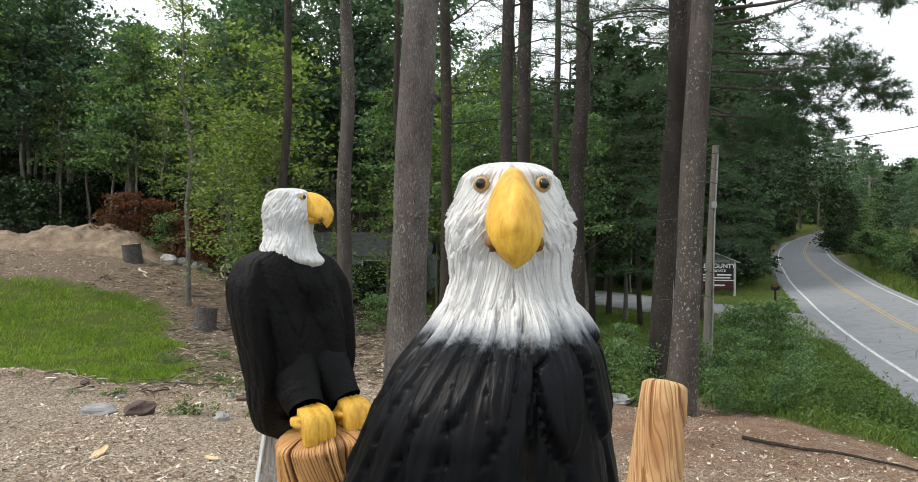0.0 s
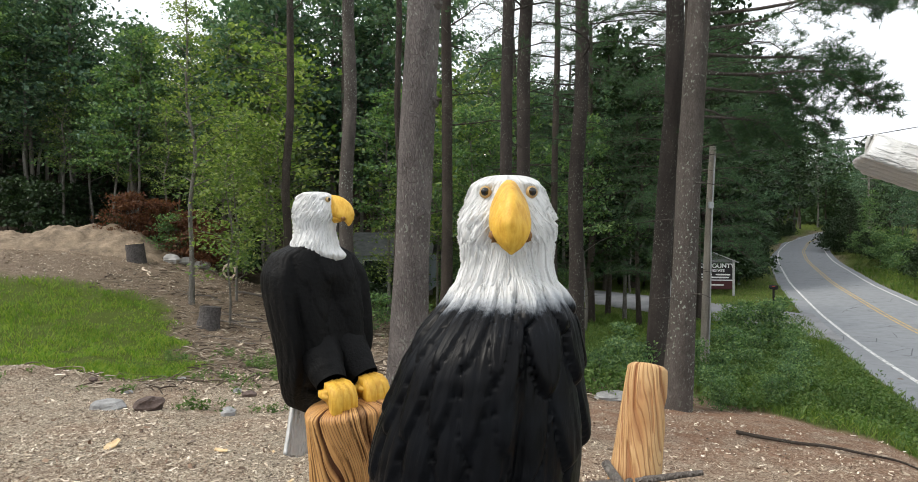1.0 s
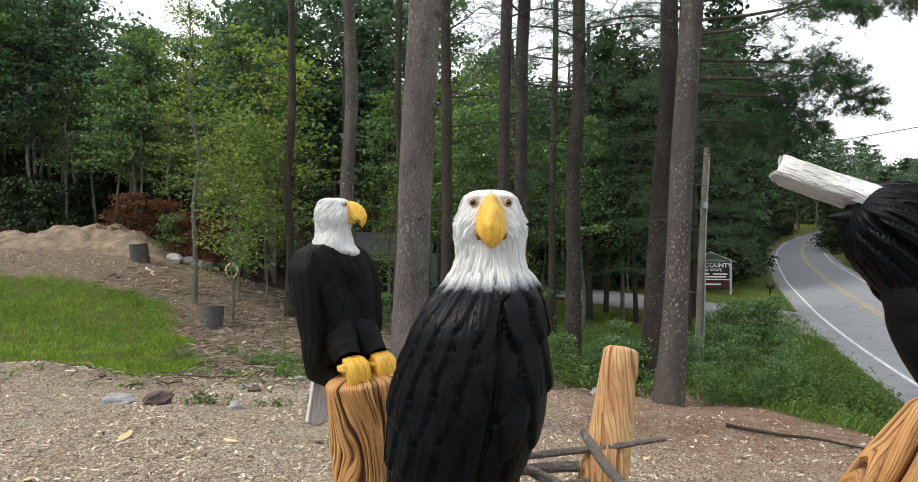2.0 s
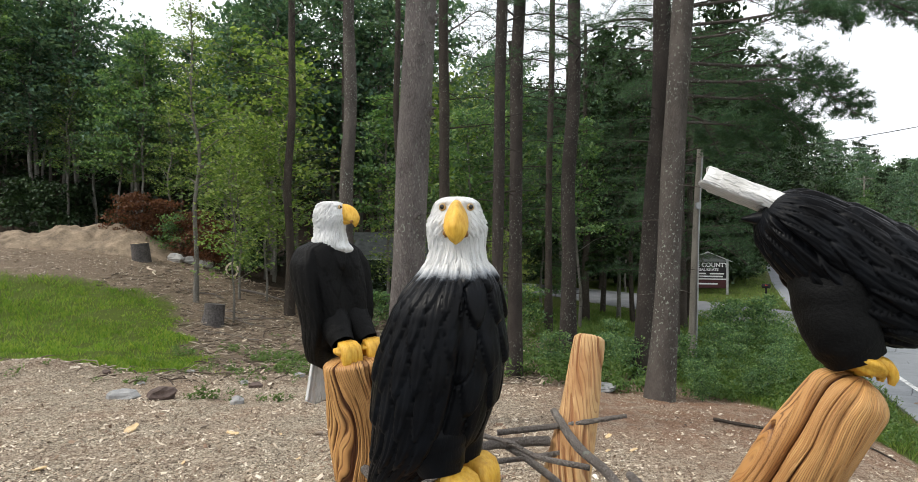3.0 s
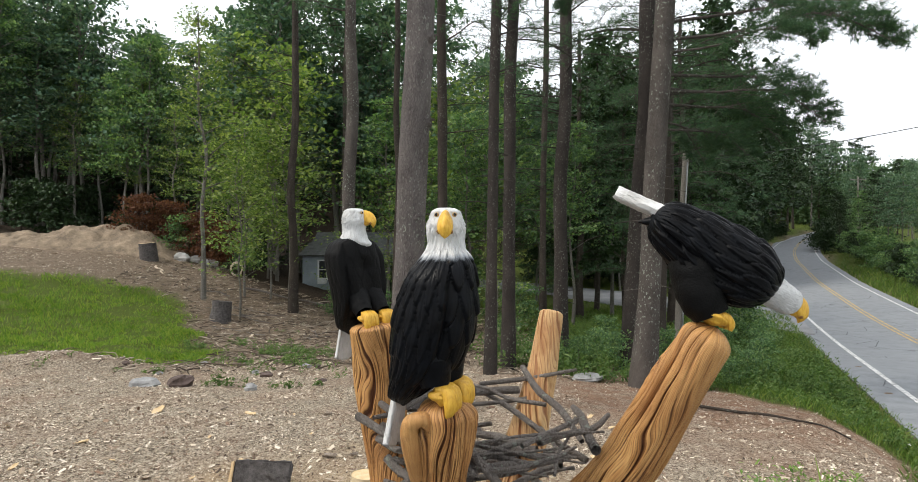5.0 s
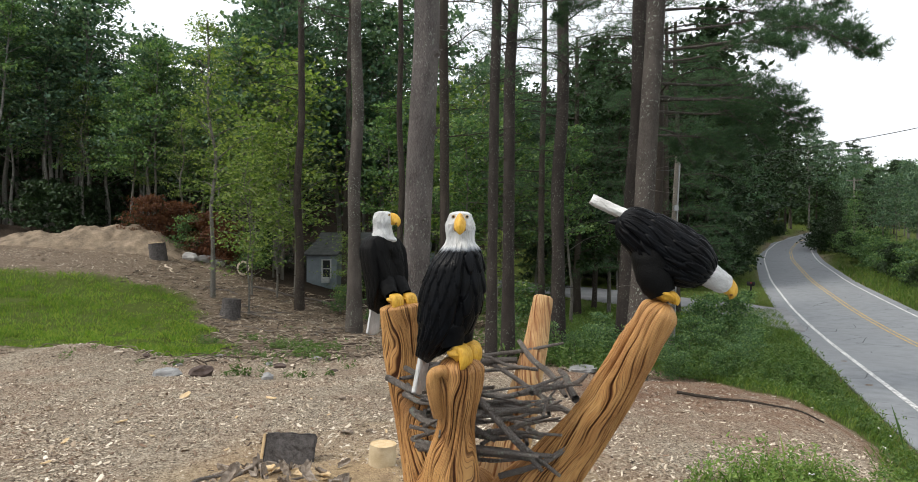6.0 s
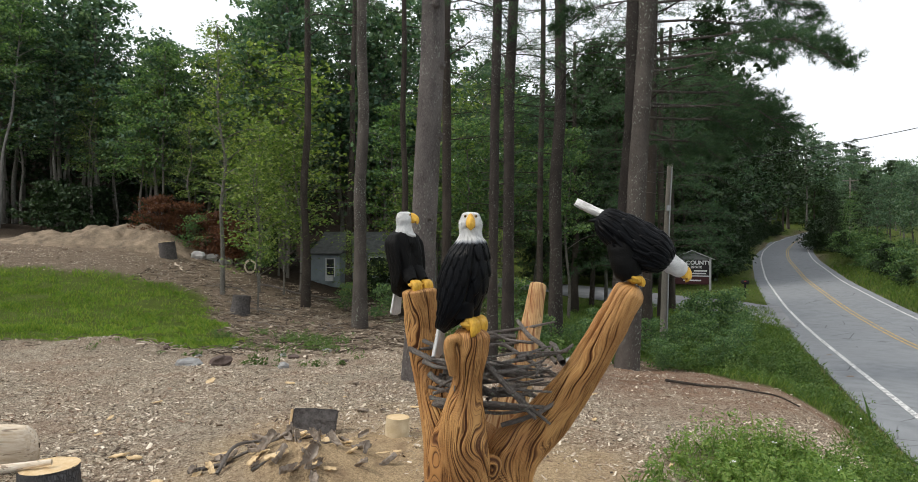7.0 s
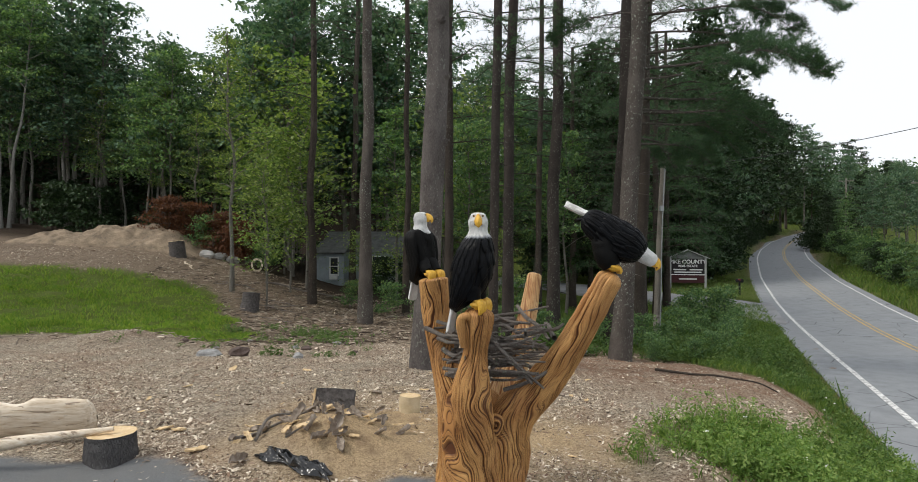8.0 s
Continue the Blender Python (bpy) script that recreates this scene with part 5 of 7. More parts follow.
class Statue:
    """Gathers the pieces of one carved bird into a single mesh."""

    def __init__(self):
        self.v, self.f, self.mat, self.paint, self.groove, self.flow, self.at = [], [], [], [], [], [], 0

    def add(self, v, f, mat, m, paint=0.0, groove=0.0, flow=None):
        v = np.asarray(v).reshape(-1, 3)
        self.flow.append(v * [70, 70, 20] if flow is None else np.stack([flow[0], flow[1], 0 * flow[0]], -1).reshape(-1, 3))
        m = np.array(m)
        self.v.append(v @ m[:3, :3].T + m[:3, 3])
        self.f.append(f + self.at)
        self.mat.append(np.full(len(f), mat))
        self.paint.append(np.broadcast_to(np.asarray(paint, float).ravel(), (len(v),)) if np.ndim(paint) else np.full(len(v), paint))
        self.groove.append(np.asarray(groove).ravel() if np.ndim(groove) else np.full(len(v), groove))
        self.at += len(v)

    def blob(self, c, r, mat, m, seed=0, rough=0.06, n=20, paint=0.0, turn=None):
        th, ph = np.meshgrid(np.arange(n) * 2 * np.pi / n, np.linspace(0.02, np.pi - 0.02, n))
        k = 1 + rough * 2 * (vnoise(th * n / 6.283 / 3, ph * 3, seed, max(1, n // 3)) - 0.5)
        v = np.stack([np.sin(ph) * np.cos(th) * r[0], np.sin(ph) * np.sin(th) * r[1], np.cos(ph) * r[2]], -1) * k[..., None]
        v = v.reshape(-1, 3)
        if turn is not None:
            v = v @ np.array(turn.to_3x3()).T
        self.add(v + np.array(c), grid_faces(n, n)[:, ::-1], mat, m, paint)

    def limb(self, pts, rad, mat, m, sides=12, n=14, paint=0.0, seed=0):
        v, f = tube(pts, rad, n, sides, 0.06, seed)
        self.add(v, f, mat, m, paint)

    def finish(self, name, mats, label):
        me = clean(mesh_from(name, np.vstack(self.v), np.vstack(self.f), mats, np.concatenate(self.mat),
                             floats=dict(paint=np.concatenate(self.paint), groove=np.concatenate(self.groove)), vectors=dict(flow=np.vstack(self.flow))))
        return tagged(piece(name, me), label, "statue", "carved eagles")


def beak_shape(st, m, s=1.0):
    """A deep hooked bill; its origin is the crown, it points to -y."""
    sec = spline([(0.035, -0.066, 0.037, 0.05, 0.0), (0.07, -0.064, 0.039, 0.051, 2), (0.1, -0.069, 0.0405, 0.05, 14), (0.126, -0.085, 0.0395, 0.044, 36), (0.141, -0.104, 0.0355, 0.033, 58), (0.147, -0.12, 0.0285, 0.021, 74), (0.147, -0.134, 0.018, 0.01, 84), (0.145, -0.145, 0.002, 0.002, 90)], 44)
    th = np.arange(32) * 2 * np.pi / 32
    rows = []
    for k, (fw, z, w, h, tilt) in enumerate(sec):
        t = radians(tilt)
        x = np.sin(th) * w * (1 - 0.26 * np.cos(th)) * (1 - 0.1 * np.clip(np.cos(th), 0, 1))
        u = np.cos(th) * h
        u = np.where(np.abs(th - np.pi) < 0.5, u * 0.86, u)
        rows.append(np.stack([x, -(fw + u * math.sin(t)), z + u * math.cos(t)], -1))
    v = np.stack(rows) * s
    v[..., 0] *= 0.87
    v = v + 0.0022 * (vnoise(v[..., 0] * 70 + 50, v[..., 2] * 55 + 50, 3)[..., None] - 0.5)
    low = smooth01((-0.075 - v[..., 2] / s) / 0.04)
    v[..., 0] *= 0.97 + 0.06 * low
    st.add(v, grid_faces(44, 32)[:, ::-1], 2, m)
    # lower bill; brown knobs stand for the hollow mouth corners
    st.blob((0, -0.086 * s, -0.115 * s), (0.031 * s, 0.038 * s, 0.016 * s), 2, m, 3)
    for x in (-1, 1):
        st.blob((x * 0.0275 * s, -0.131 * s, -0.114 * s), (0.0085 * s, 0.009 * s, 0.0115 * s), 6, m, 4, 0.35, n=12)


def head_eyes(st, m, s=1.0):
    for x in (-1, 1):
        turn = pose(0, 0, 0, 0, 0, x * 30)
        st.blob((x * 0.0415 * s, -0.0685 * s, -0.035 * s), (0.012 * s, 0.008 * s, 0.0112 * s), 4, m, 5, 0.04, 18, turn=turn)
        st.blob((x * 0.0418 * s, -0.0725 * s, -0.0345 * s), (0.0078 * s, 0.008 * s, 0.0078 * s), 3, m, 6, 0.02, 16, turn=turn)


def standing_eagle(name, x, y, z, s, facing, head_turn, relief, matt, label, wide=1.0, big=1.0, lean=(0.0, -0.05), step=0.0, foot=(0.0, 0.0)):
    st = Statue()
    body = pose(x, y, z, 0, 0, facing) @ Matrix.Scale(s, 4)
    rings = [(-0.1, 0.17, 0.012, 0.01, 0.01), (-0.06, 0.16, 0.06, 0.05, 0.035), (0.0, 0.12, 0.11, 0.1, 0.065), (0.08, 0.06, 0.148, 0.135, 0.11), (0.16, 0.025, 0.168, 0.155, 0.145), (0.26, 0.0, 0.178, 0.168, 0.17), (0.36, -0.015, 0.178, 0.17, 0.17),
             (0.45, -0.03, 0.172, 0.152, 0.145), (0.52, -0.04, 0.162, 0.136, 0.13), (0.565, -0.047, 0.143, 0.123, 0.122), (0.605, -0.05, 0.105, 0.1, 0.104), (0.65, -0.05, 0.075, 0.075, 0.078)]
    if matt:
        rings[5:] = [(0.26, 0.0, 0.186, 0.15, 0.17), (0.36, -0.01, 0.196, 0.155, 0.17), (0.45, -0.02, 0.2, 0.15, 0.165), (0.525, -0.03, 0.19, 0.138, 0.15), (0.57, -0.035, 0.178, 0.122, 0.132), (0.6, -0.04, 0.115, 0.1, 0.1), (0.63, -0.04, 0.06, 0.06, 0.06)]
    nu, nz = (170, 150) if matt else (260, 260)
    v, n, th, zz = loft(rings, nz, nu, 2.7 if matt else 2.2)
    v = v * [wide, wide, 1]
    upper = smooth01((v[..., 2] - 0.1) / 0.55)
    if matt:
        v[..., 1] += 0.035 * np.exp(-(v[..., 0] / 0.07) ** 2) * (v[..., 1] < 0) * smooth01((0.5 - v[..., 2]) / 0.12)
    v = v + np.stack([lean[0] * upper, (lean[1] + 0.05) * upper, 0 * upper], -1)
    T, Z = np.meshgrid(np.where(th > np.pi, th - 2 * np.pi, th), zz)
    A = np.abs(T)
    wing = smooth01((A - 0.85) / 0.25)
    q1, g1 = feather_relief(T * 11 / (2 * np.pi) + 0.5, (0.62 - Z) * 8.0, 1.35, 1.5, 0.06, 0.9)
    q2, g2 = feather_relief(T * 21 / (2 * np.pi), (0.58 - Z) * 8.5, 1.0, 1.7, 0.15, 0.7)
    h = q1 * (1 - wing) + q2 * wing
    g = g1 * (1 - wing) + g2 * wing
    edge = np.exp(-((A - 0.9 - 0.25 * (0.5 - Z)) / 0.06) ** 2) * smooth01((0.46 - Z) / 0.12)
    strokes = vnoise(T * 26, Z * 9, 9) - 0.5
    fade = smooth01((Z + 0.1) / 0.06) * smooth01((0.66 - Z) / 0.05)
    wrap = (0.036 if matt else 0.028) * wing * smooth01((0.6 - Z) / 0.12) - 0.02 * edge
    strand, gap = chisel(T * (9.2 + 1.5 * wing) + 0.7 * (vnoise(T * 5 + 20, Z * 6 + 5, 77) - 0.5), (0.66 - Z) * 9 + 0.3 * A, 61)
    d = (relief * (0.02 * (h - 0.4) + 0.0015 * strand) + 0.002 * strokes * (1 - 0.5 * relief)) * fade + wrap * fade
    v = v + n * d[..., None]
    paint = smooth01((Z - 0.575 + 0.02 * (vnoise(T * 9 + 30, Z * 9, 41) - 0.5)) / 0.07) + 0.12 * smooth01((Z - 0.45) / 0.13)
    st.add(v, grid_faces(nz, nu), 5 if matt else 0, body, 0.0 if matt else paint, g * fade, (T * 9, (0.66 - Z) * 12))
    # head and neck
    head = body @ pose(lean[0], lean[1], 0.6 * (1 - big), 0, 0, head_turn) @ Matrix.Scale(big, 4)
    rings = [(0.54, 0, 0.07, 0.07, 0.07), (0.565, 0, 0.1, 0.096, 0.096), (0.59, 0, 0.104, 0.1, 0.1), (0.615, 0, 0.099, 0.095, 0.096), (0.64, 0.0, 0.09, 0.087, 0.088), (0.668, 0.0, 0.084, 0.082, 0.084), (0.7, 0.0, 0.0845, 0.085, 0.087), (0.73, 0, 0.085, 0.088, 0.09), (0.765, 0, 0.079, 0.086, 0.088), (0.795, 0, 0.069, 0.08, 0.08), (0.815, 0, 0.061, 0.072, 0.066), (0.826, 0, 0.046, 0.055, 0.05), (0.8295, 0, 0.025, 0.03, 0.03), (0.83, 0, 0.003, 0.003, 0.003)]
    nh, nw = (130, 200) if matt else (210, 340)
    v, n, th, zz = loft(rings, nh, nw, 2.3)
    T, Z = np.meshgrid(np.where(th > np.pi, th - 2 * np.pi, th), zz)
    A = np.abs(T)
    # strokes fan out and down from the face, and hang straighter on the neck
    neck = smooth01((0.7 - Z) / 0.07)
    fan = 42 * np.minimum(0.83 - Z, 0.13) + 14 * np.clip(0.7 - Z, 0, 1)
    warp = vnoise(T * 3 + 9, Z * 22, 5) - 0.5
    c1, k1 = chisel(A * 6.6 - fan * 1.0 + 0.5 * warp + 40 * (T > 0), (0.83 - Z) * 21 + A * 1.7 * (1 - neck) + 0.6 * warp, 19)
    c2, k2 = chisel(A * 12.5 - fan * 1.7 + 0.9 * warp + 90 * (T > 0), (0.83 - Z) * 30 + A * 2.4, 29, 0.6)
    reach = smooth01((A - 0.28) / 0.22) * smooth01((0.828 - Z) / 0.02) * (1 - smooth01((0.055 - np.hypot((A - 0.58) * 0.09, Z - 0.795)) / 0.03))
    reach = np.maximum(reach, 0.6 * neck) * (0.25 + 0.75 * smooth01((Z - 0.565) / 0.05))
    d = (0.011 * c1 + 0.004 * c2) * reach
    d = d + 0.007 * np.exp(-((A - 1.15) / 0.5) ** 2 - ((Z - 0.735) / 0.035) ** 2)
    # brow ridge over hollow eyes
    d = d + 0.009 * np.exp(-((A - 0.66) / 0.3) ** 2 - ((Z - 0.8165 + 0.012 * A) / 0.008) ** 2) - 0.005 * np.exp(-((A - 0.6) / 0.2) ** 2 - ((Z - 0.795) / 0.014) ** 2)
    v = v + n * d[..., None]
    if matt:
        v[..., 1] -= 0.05 * smooth01((0.61 - Z) / 0.07) * (np.cos(T) > 0) * np.cos(T) ** 2
    g1 = np.clip(0.75 * k1 + 0.5 * k2, 0, 1)
    st.add(v, grid_faces(nh, nw), 0, head, 1.0 if matt else smooth01((Z - 0.56) / 0.07), g1 * reach * 0.9, (A * 6.6 - fan + 40 * (T > 0), (0.83 - Z) * 21 + A * 1.7 * (1 - neck)))
    crown = head @ pose(0, 0, 0.83)
    beak_shape(st, crown)
    head_eyes(st, crown)
    # legs, feet, toes over the edge of the perch, tail
    for side in (-1, 1):
        fx, fy, fz = side * 0.075 + foot[0], -0.1 - step, foot[1]
        st.limb([(side * 0.06 + foot[0] * 0.3, 0.0, 0.24), (side * 0.065 + foot[0] * 0.6, -0.03 - step * 0.5, 0.13 + fz * 0.6), (fx, fy + 0.03, 0.035 + fz)], [0.085, 0.08, 0.058] if matt else [0.11, 0.1, 0.062], 5 if matt else 0, body, 26, 18, 0.0, 8 + side)
        st.blob((fx, fy + 0.0, fz), (0.062, 0.055, 0.042), 2, body, 10 + side, 0.2, 16)
        for k in (-1, 0, 1):
            st.limb([(fx + k * 0.02, fy + 0.01, fz + 0.03), (fx + k * 0.028, fy - 0.042, fz + 0.018), (fx + k * 0.031, fy - 0.054, fz - 0.03), (fx + k * 0.03, fy - 0.05, fz - 0.065), (fx + k * 0.026, fy - 0.034, fz - 0.09)], [0.028, 0.031, 0.029, 0.023, 0.009], 2, body, 5, 12, seed=20 + k)
    w = np.linspace(-1, 1, 15)
    zz = np.linspace(0, 1, 22)
    W, Q = np.meshgrid(w, zz)
    ridge = 0.004 * np.cos(W * 15) - 0.003 * (np.abs(np.sin(W * 8)) < 0.15)
    half = 0.045 + 0.018 * Q
    front = np.stack([W * half, 0.18 + 0.05 * Q - 0.012 + ridge, 0.0 - 0.3 * Q + 0.02 * W ** 2 * Q], -1)
    back = np.stack([W * half, 0.18 + 0.05 * Q + 0.016 - ridge, 0.0 - 0.3 * Q + 0.02 * W ** 2 * Q], -1)
    ring = np.concatenate([front, back[:, ::-1]], 1)
    ring = np.concatenate([ring, ring[-1:].mean(1, keepdims=True).repeat(30, 1)], 0)
    st.add(ring, grid_faces(23, 30), 0, body, 0.9, np.concatenate([np.concatenate([ridge, ridge[:, ::-1]], 1), np.zeros((1, 30))], 0) * -60)
    return st.finish(name, [M_EAGLE, M_EAGLE, M_YELLOW, M_EYE, M_AMBER, M_EAGLE_MATT, M_MOUTH], label)


def axes_matrix(origin, up, forward, s=1.0):
    """A pose whose local z is up and whose local -y is forward."""
    z = Vector(up).normalized()
    y = -(Vector(forward) - z * Vector(forward).dot(z)).normalized()
    x = y.cross(z)
    m = Matrix((x, y, z)).transposed().to_4x4()
    return Matrix.Translation(origin) @ m @ Matrix.Scale(s, 4)


def diving_eagle():
    st = Statue()
    axis, belly = (0.84, -0.1, -0.53), (-0.5, -0.05, -0.86)
    body = axes_matrix((1.105, 1.015, 2.815), axis, belly)
    rings = [(-0.05, 0.0, 0.02, 0.02, 0.02), (-0.025, 0.0, 0.085, 0.075, 0.065), (0.04, -0.0, 0.13, 0.12, 0.1), (0.15, -0.01, 0.165, 0.155, 0.135), (0.27, -0.015, 0.18, 0.175, 0.158), (0.38, -0.02, 0.184, 0.178, 0.166), (0.47, -0.02, 0.172, 0.162, 0.158), (0.54, -0.02, 0.145, 0.135, 0.13), (0.595, -0.015, 0.09, 0.08, 0.08), (0.62, -0.015, 0.01, 0.01, 0.01)]
    nu, nz = 250, 230
    v, n, th, zz = loft(rings, nz, nu)
    T, Z = np.meshgrid(np.where(th > np.pi, th - 2 * np.pi, th), zz)
    h, g = feather_relief(T * 18 / (2 * np.pi) + 0.2 * np.sin(Z * 16), (0.62 - Z) * 7.0, 1.2, 1.5, 0.15, 0.95)
    A = np.abs(T)
    edge = np.exp(-((A - 0.95) / 0.07) ** 2) * smooth01((0.56 - Z) / 0.1)
    fade = smooth01((Z + 0.05) / 0.05) * smooth01((0.62 - Z) / 0.04)
    strokes = vnoise(T * 34, Z * 16 + A * 6, 9) - 0.5
    strand, gap = chisel(T * 10, (0.62 - Z) * 9 + 0.4 * A, 71)
    d = (0.02 * (h - 0.4) + 0.005 * strand - 0.025 * edge) * fade
    st.add(v + n * d[..., None], grid_faces(nz, nu), 0, body, 0.0, g * fade)
    # white neck and head, stretched along the dive
    rings = [(0.53, -0.025, 0.1, 0.085, 0.085), (0.58, -0.025, 0.088, 0.075, 0.08), (0.64, -0.025, 0.078, 0.068, 0.07), (0.69, -0.025, 0.07, 0.064, 0.064), (0.725, -0.025, 0.055, 0.054, 0.054), (0.745, -0.025, 0.03, 0.03, 0.03), (0.75, -0.025, 0.004, 0.004, 0.004)]
    v, n, th, zz = loft(rings, 100, 120)
    T, Z = np.meshgrid(th, zz)
    h, g = chisel(T * 7 + Z * 12, (0.8 - Z) * 20, 81)
    d = 0.009 * h * smooth01((0.75 - Z) / 0.03)
    st.add(v + n * d[..., None], grid_faces(100, 120), 0, body, 1.0, g * 0.7)
    up = (0.53, -0.06, 0.84)
    fwd = (0.9, -0.1, -0.42)
    crown = axes_matrix(body @ Vector((0, 0.022, 0.66)), up, fwd, 0.88)
    beak_shape(st, crown @ pose(0, 0.0, 0.022))
    # haunch, foot over the limb's end
    w = Matrix()
    st.limb([(1.26, 0.98, 2.66), (1.26, 0.965, 2.55), (1.275, 0.95, 2.44), (1.31, 0.94, 2.36)], [0.13, 0.125, 0.112, 0.085], 5, w, 26, 20, seed=4)
    for k in (-1, 0, 1):
        st.limb([(1.31, 0.935 + k * 0.04, 2.365), (1.355, 0.93 + k * 0.05, 2.355), (1.378, 0.925 + k * 0.052, 2.325), (1.374, 0.925 + k * 0.05, 2.295)], [0.022, 0.024, 0.019, 0.01], 2, w, 5, 12, seed=26 + k)
    st.blob((1.315, 0.935, 2.352), (0.075, 0.085, 0.036), 2, w, 12, 0.2, 20, turn=pose(0, 0, 0, 0, 28, 0))
    # long white tail, pale chipped tip
    tail = axes_matrix((1.13, 1.0, 2.83), (-0.205, 0.19, 0.125), (0.4, 0.0, 0.9))
    W, Q = np.meshgrid(np.linspace(-1, 1, 21), np.linspace(0, 1, 30))
    ridge = 0.006 * np.abs(np.sin(W * 7.5 + Q * 2)) + 0.003 * (vnoise(W * 12, Q * 30, 3) - 0.5)
    half = 0.056 + 0.012 * Q
    L = 0.295
    front = np.stack([W * half, -0.025 - ridge, L * Q - 0.03 * W ** 2 * Q], -1)
    back = np.stack([W * half, 0.025 + ridge, L * Q - 0.03 * W ** 2 * Q], -1)
    ring = np.concatenate([front, back[:, ::-1]], 1)
    ring = np.concatenate([ring, ring[-1:].mean(1, keepdims=True).repeat(42, 1)], 0)
    gr = np.concatenate([np.concatenate([ridge, ridge[:, ::-1]], 1), np.zeros((1, 42))], 0)
    st.add(ring, grid_faces(31, 42)[:, ::-1], 0, tail, 0.95, np.clip(0.8 - gr * 160, 0, 1))
    st.limb([(1.15, 0.97, 2.8), (1.06, 1.02, 2.8), (1.0, 1.04, 2.8)], [0.03, 0.025, 0.004], 0, w, 8, 8)
    return st.finish("eagle_statue", [M_EAGLE, M_EAGLE, M_YELLOW, M_EYE, M_AMBER, M_EAGLE_MATT, M_MOUTH], "diving carved eagle with glossy black feathers and white tail")


def make_eagles():
    standing_eagle("eagle_statue", 0.025, 0.885, 2.035, 1.0, 66, -67, 1.0, False, "carved bald eagle with white head, facing forward on a limb", 1.0, 0.97, step=-0.035, foot=(0.0, -0.012))
    standing_eagle("eagle_statue", -0.47, 1.84, 2.205, 0.86, 44, 40, 0.35, True, "carved bald eagle, matt black body, head turned aside", 0.86, 0.94, lean=(-0.045, 0.02), step=0.07, foot=(0.005, 0.05))
    diving_eagle()


def make_nest():
    rng = np.random.default_rng(5)
    cx, cy = 0.27, 1.5
    nest = thing("nest", cx, cy, 1.3, 0, "open bird nest of bare grey sticks between the carved limbs", "nest")
    for k in range(58):
        ring = k / 58
        across = rng.uniform() < 0.45
        az = rng.choice([1.57, 4.71]) + rng.normal(0, 0.35) if across else rng.uniform(0, 2 * np.pi)
        rad = rng.uniform(0.3, 0.54) * (0.75 + 0.3 * ring)
        z = 0.0 + 0.47 * ring + rng.uniform(-0.04, 0.04)
        L = rng.uniform(0.7, 1.1) if across else rng.uniform(0.4, 0.8)
        c = np.array([math.cos(az) * rad, math.sin(az) * rad, z])
        d = np.array([-math.sin(az), math.cos(az), rng.normal(0, 0.1)]) + rng.normal(0, 0.2, 3) * [1, 1, 0.25]
        d /= np.linalg.norm(d)
        side = np.cross(d, [0, 0, 1])
        bow = rng.uniform(-0.01, 0.04) * L
        pts = [c - d * L / 2, c - d * L * 0.2 + side * bow + rng.normal(0, 0.016, 3), c + d * L * 0.15 + side * bow + rng.normal(0, 0.016, 3), c + d * L / 2]
        r = rng.choice([0.009, 0.014, 0.02, 0.026], p=[0.22, 0.33, 0.28, 0.17])
        v, f = tube(pts, [r, r * 0.95, r * 0.85, r * 0.6], 14, 8, 0.13, k)
        piece("stick", clean(mesh_from("stick", v, f, M_STICK)), nest)
    # a few set sticks that stand out
    for k, (p, r) in enumerate([([(0.28, 0.6, 0.58), (0.36, 0.4, 0.47), (0.47, 0.2, 0.4), (0.54, -0.05, 0.3)], 0.022), ([(0.0, 0.62, 0.46), (0.3, 0.6, 0.5), (0.62, 0.5, 0.58)], 0.016), ([(-0.72, 0.1, 0.4), (-0.5, -0.1, 0.34), (-0.25, -0.3, 0.3)], 0.024),
                               ([(-0.1, -0.5, 0.42), (0.1, -0.56, 0.2), (0.3, -0.58, -0.02)], 0.022), ([(0.0, -0.52, 0.3), (0.2, -0.58, 0.12), (0.42, -0.5, -0.08)], 0.018), ([(-0.62, 0.3, 0.1), (-0.45, 0.02, 0.16), (-0.2, -0.2, 0.1)], 0.018), ([(0.05, -0.4, -0.12), (0.35, -0.45, 0.0), (0.72, -0.35, 0.22)], 0.02)]):
        v, f = tube(p, [r, r * 0.95, r * 0.6] if len(p) == 3 else [r * 0.8, r, r, r * 0.7], 18, 9, 0.12, 90 + k)
        piece("stick", clean(mesh_from("stick", v, f, M_STICK)), nest)


# ---- build ----
make_ground()
make_road()
make_carved_tree()
make_eagles()
make_nest()
make_pines()
make_woods()
make_twigs()
make_grass()
make_weeds()
make_chips()

# ---- things round the clearing ----
M_CUT = plain("fresh_cut_wood", (0.56, 0.39, 0.2), (0.7, 0.54, 0.33), 12, 0.8, 0.4, 0.004, 70)


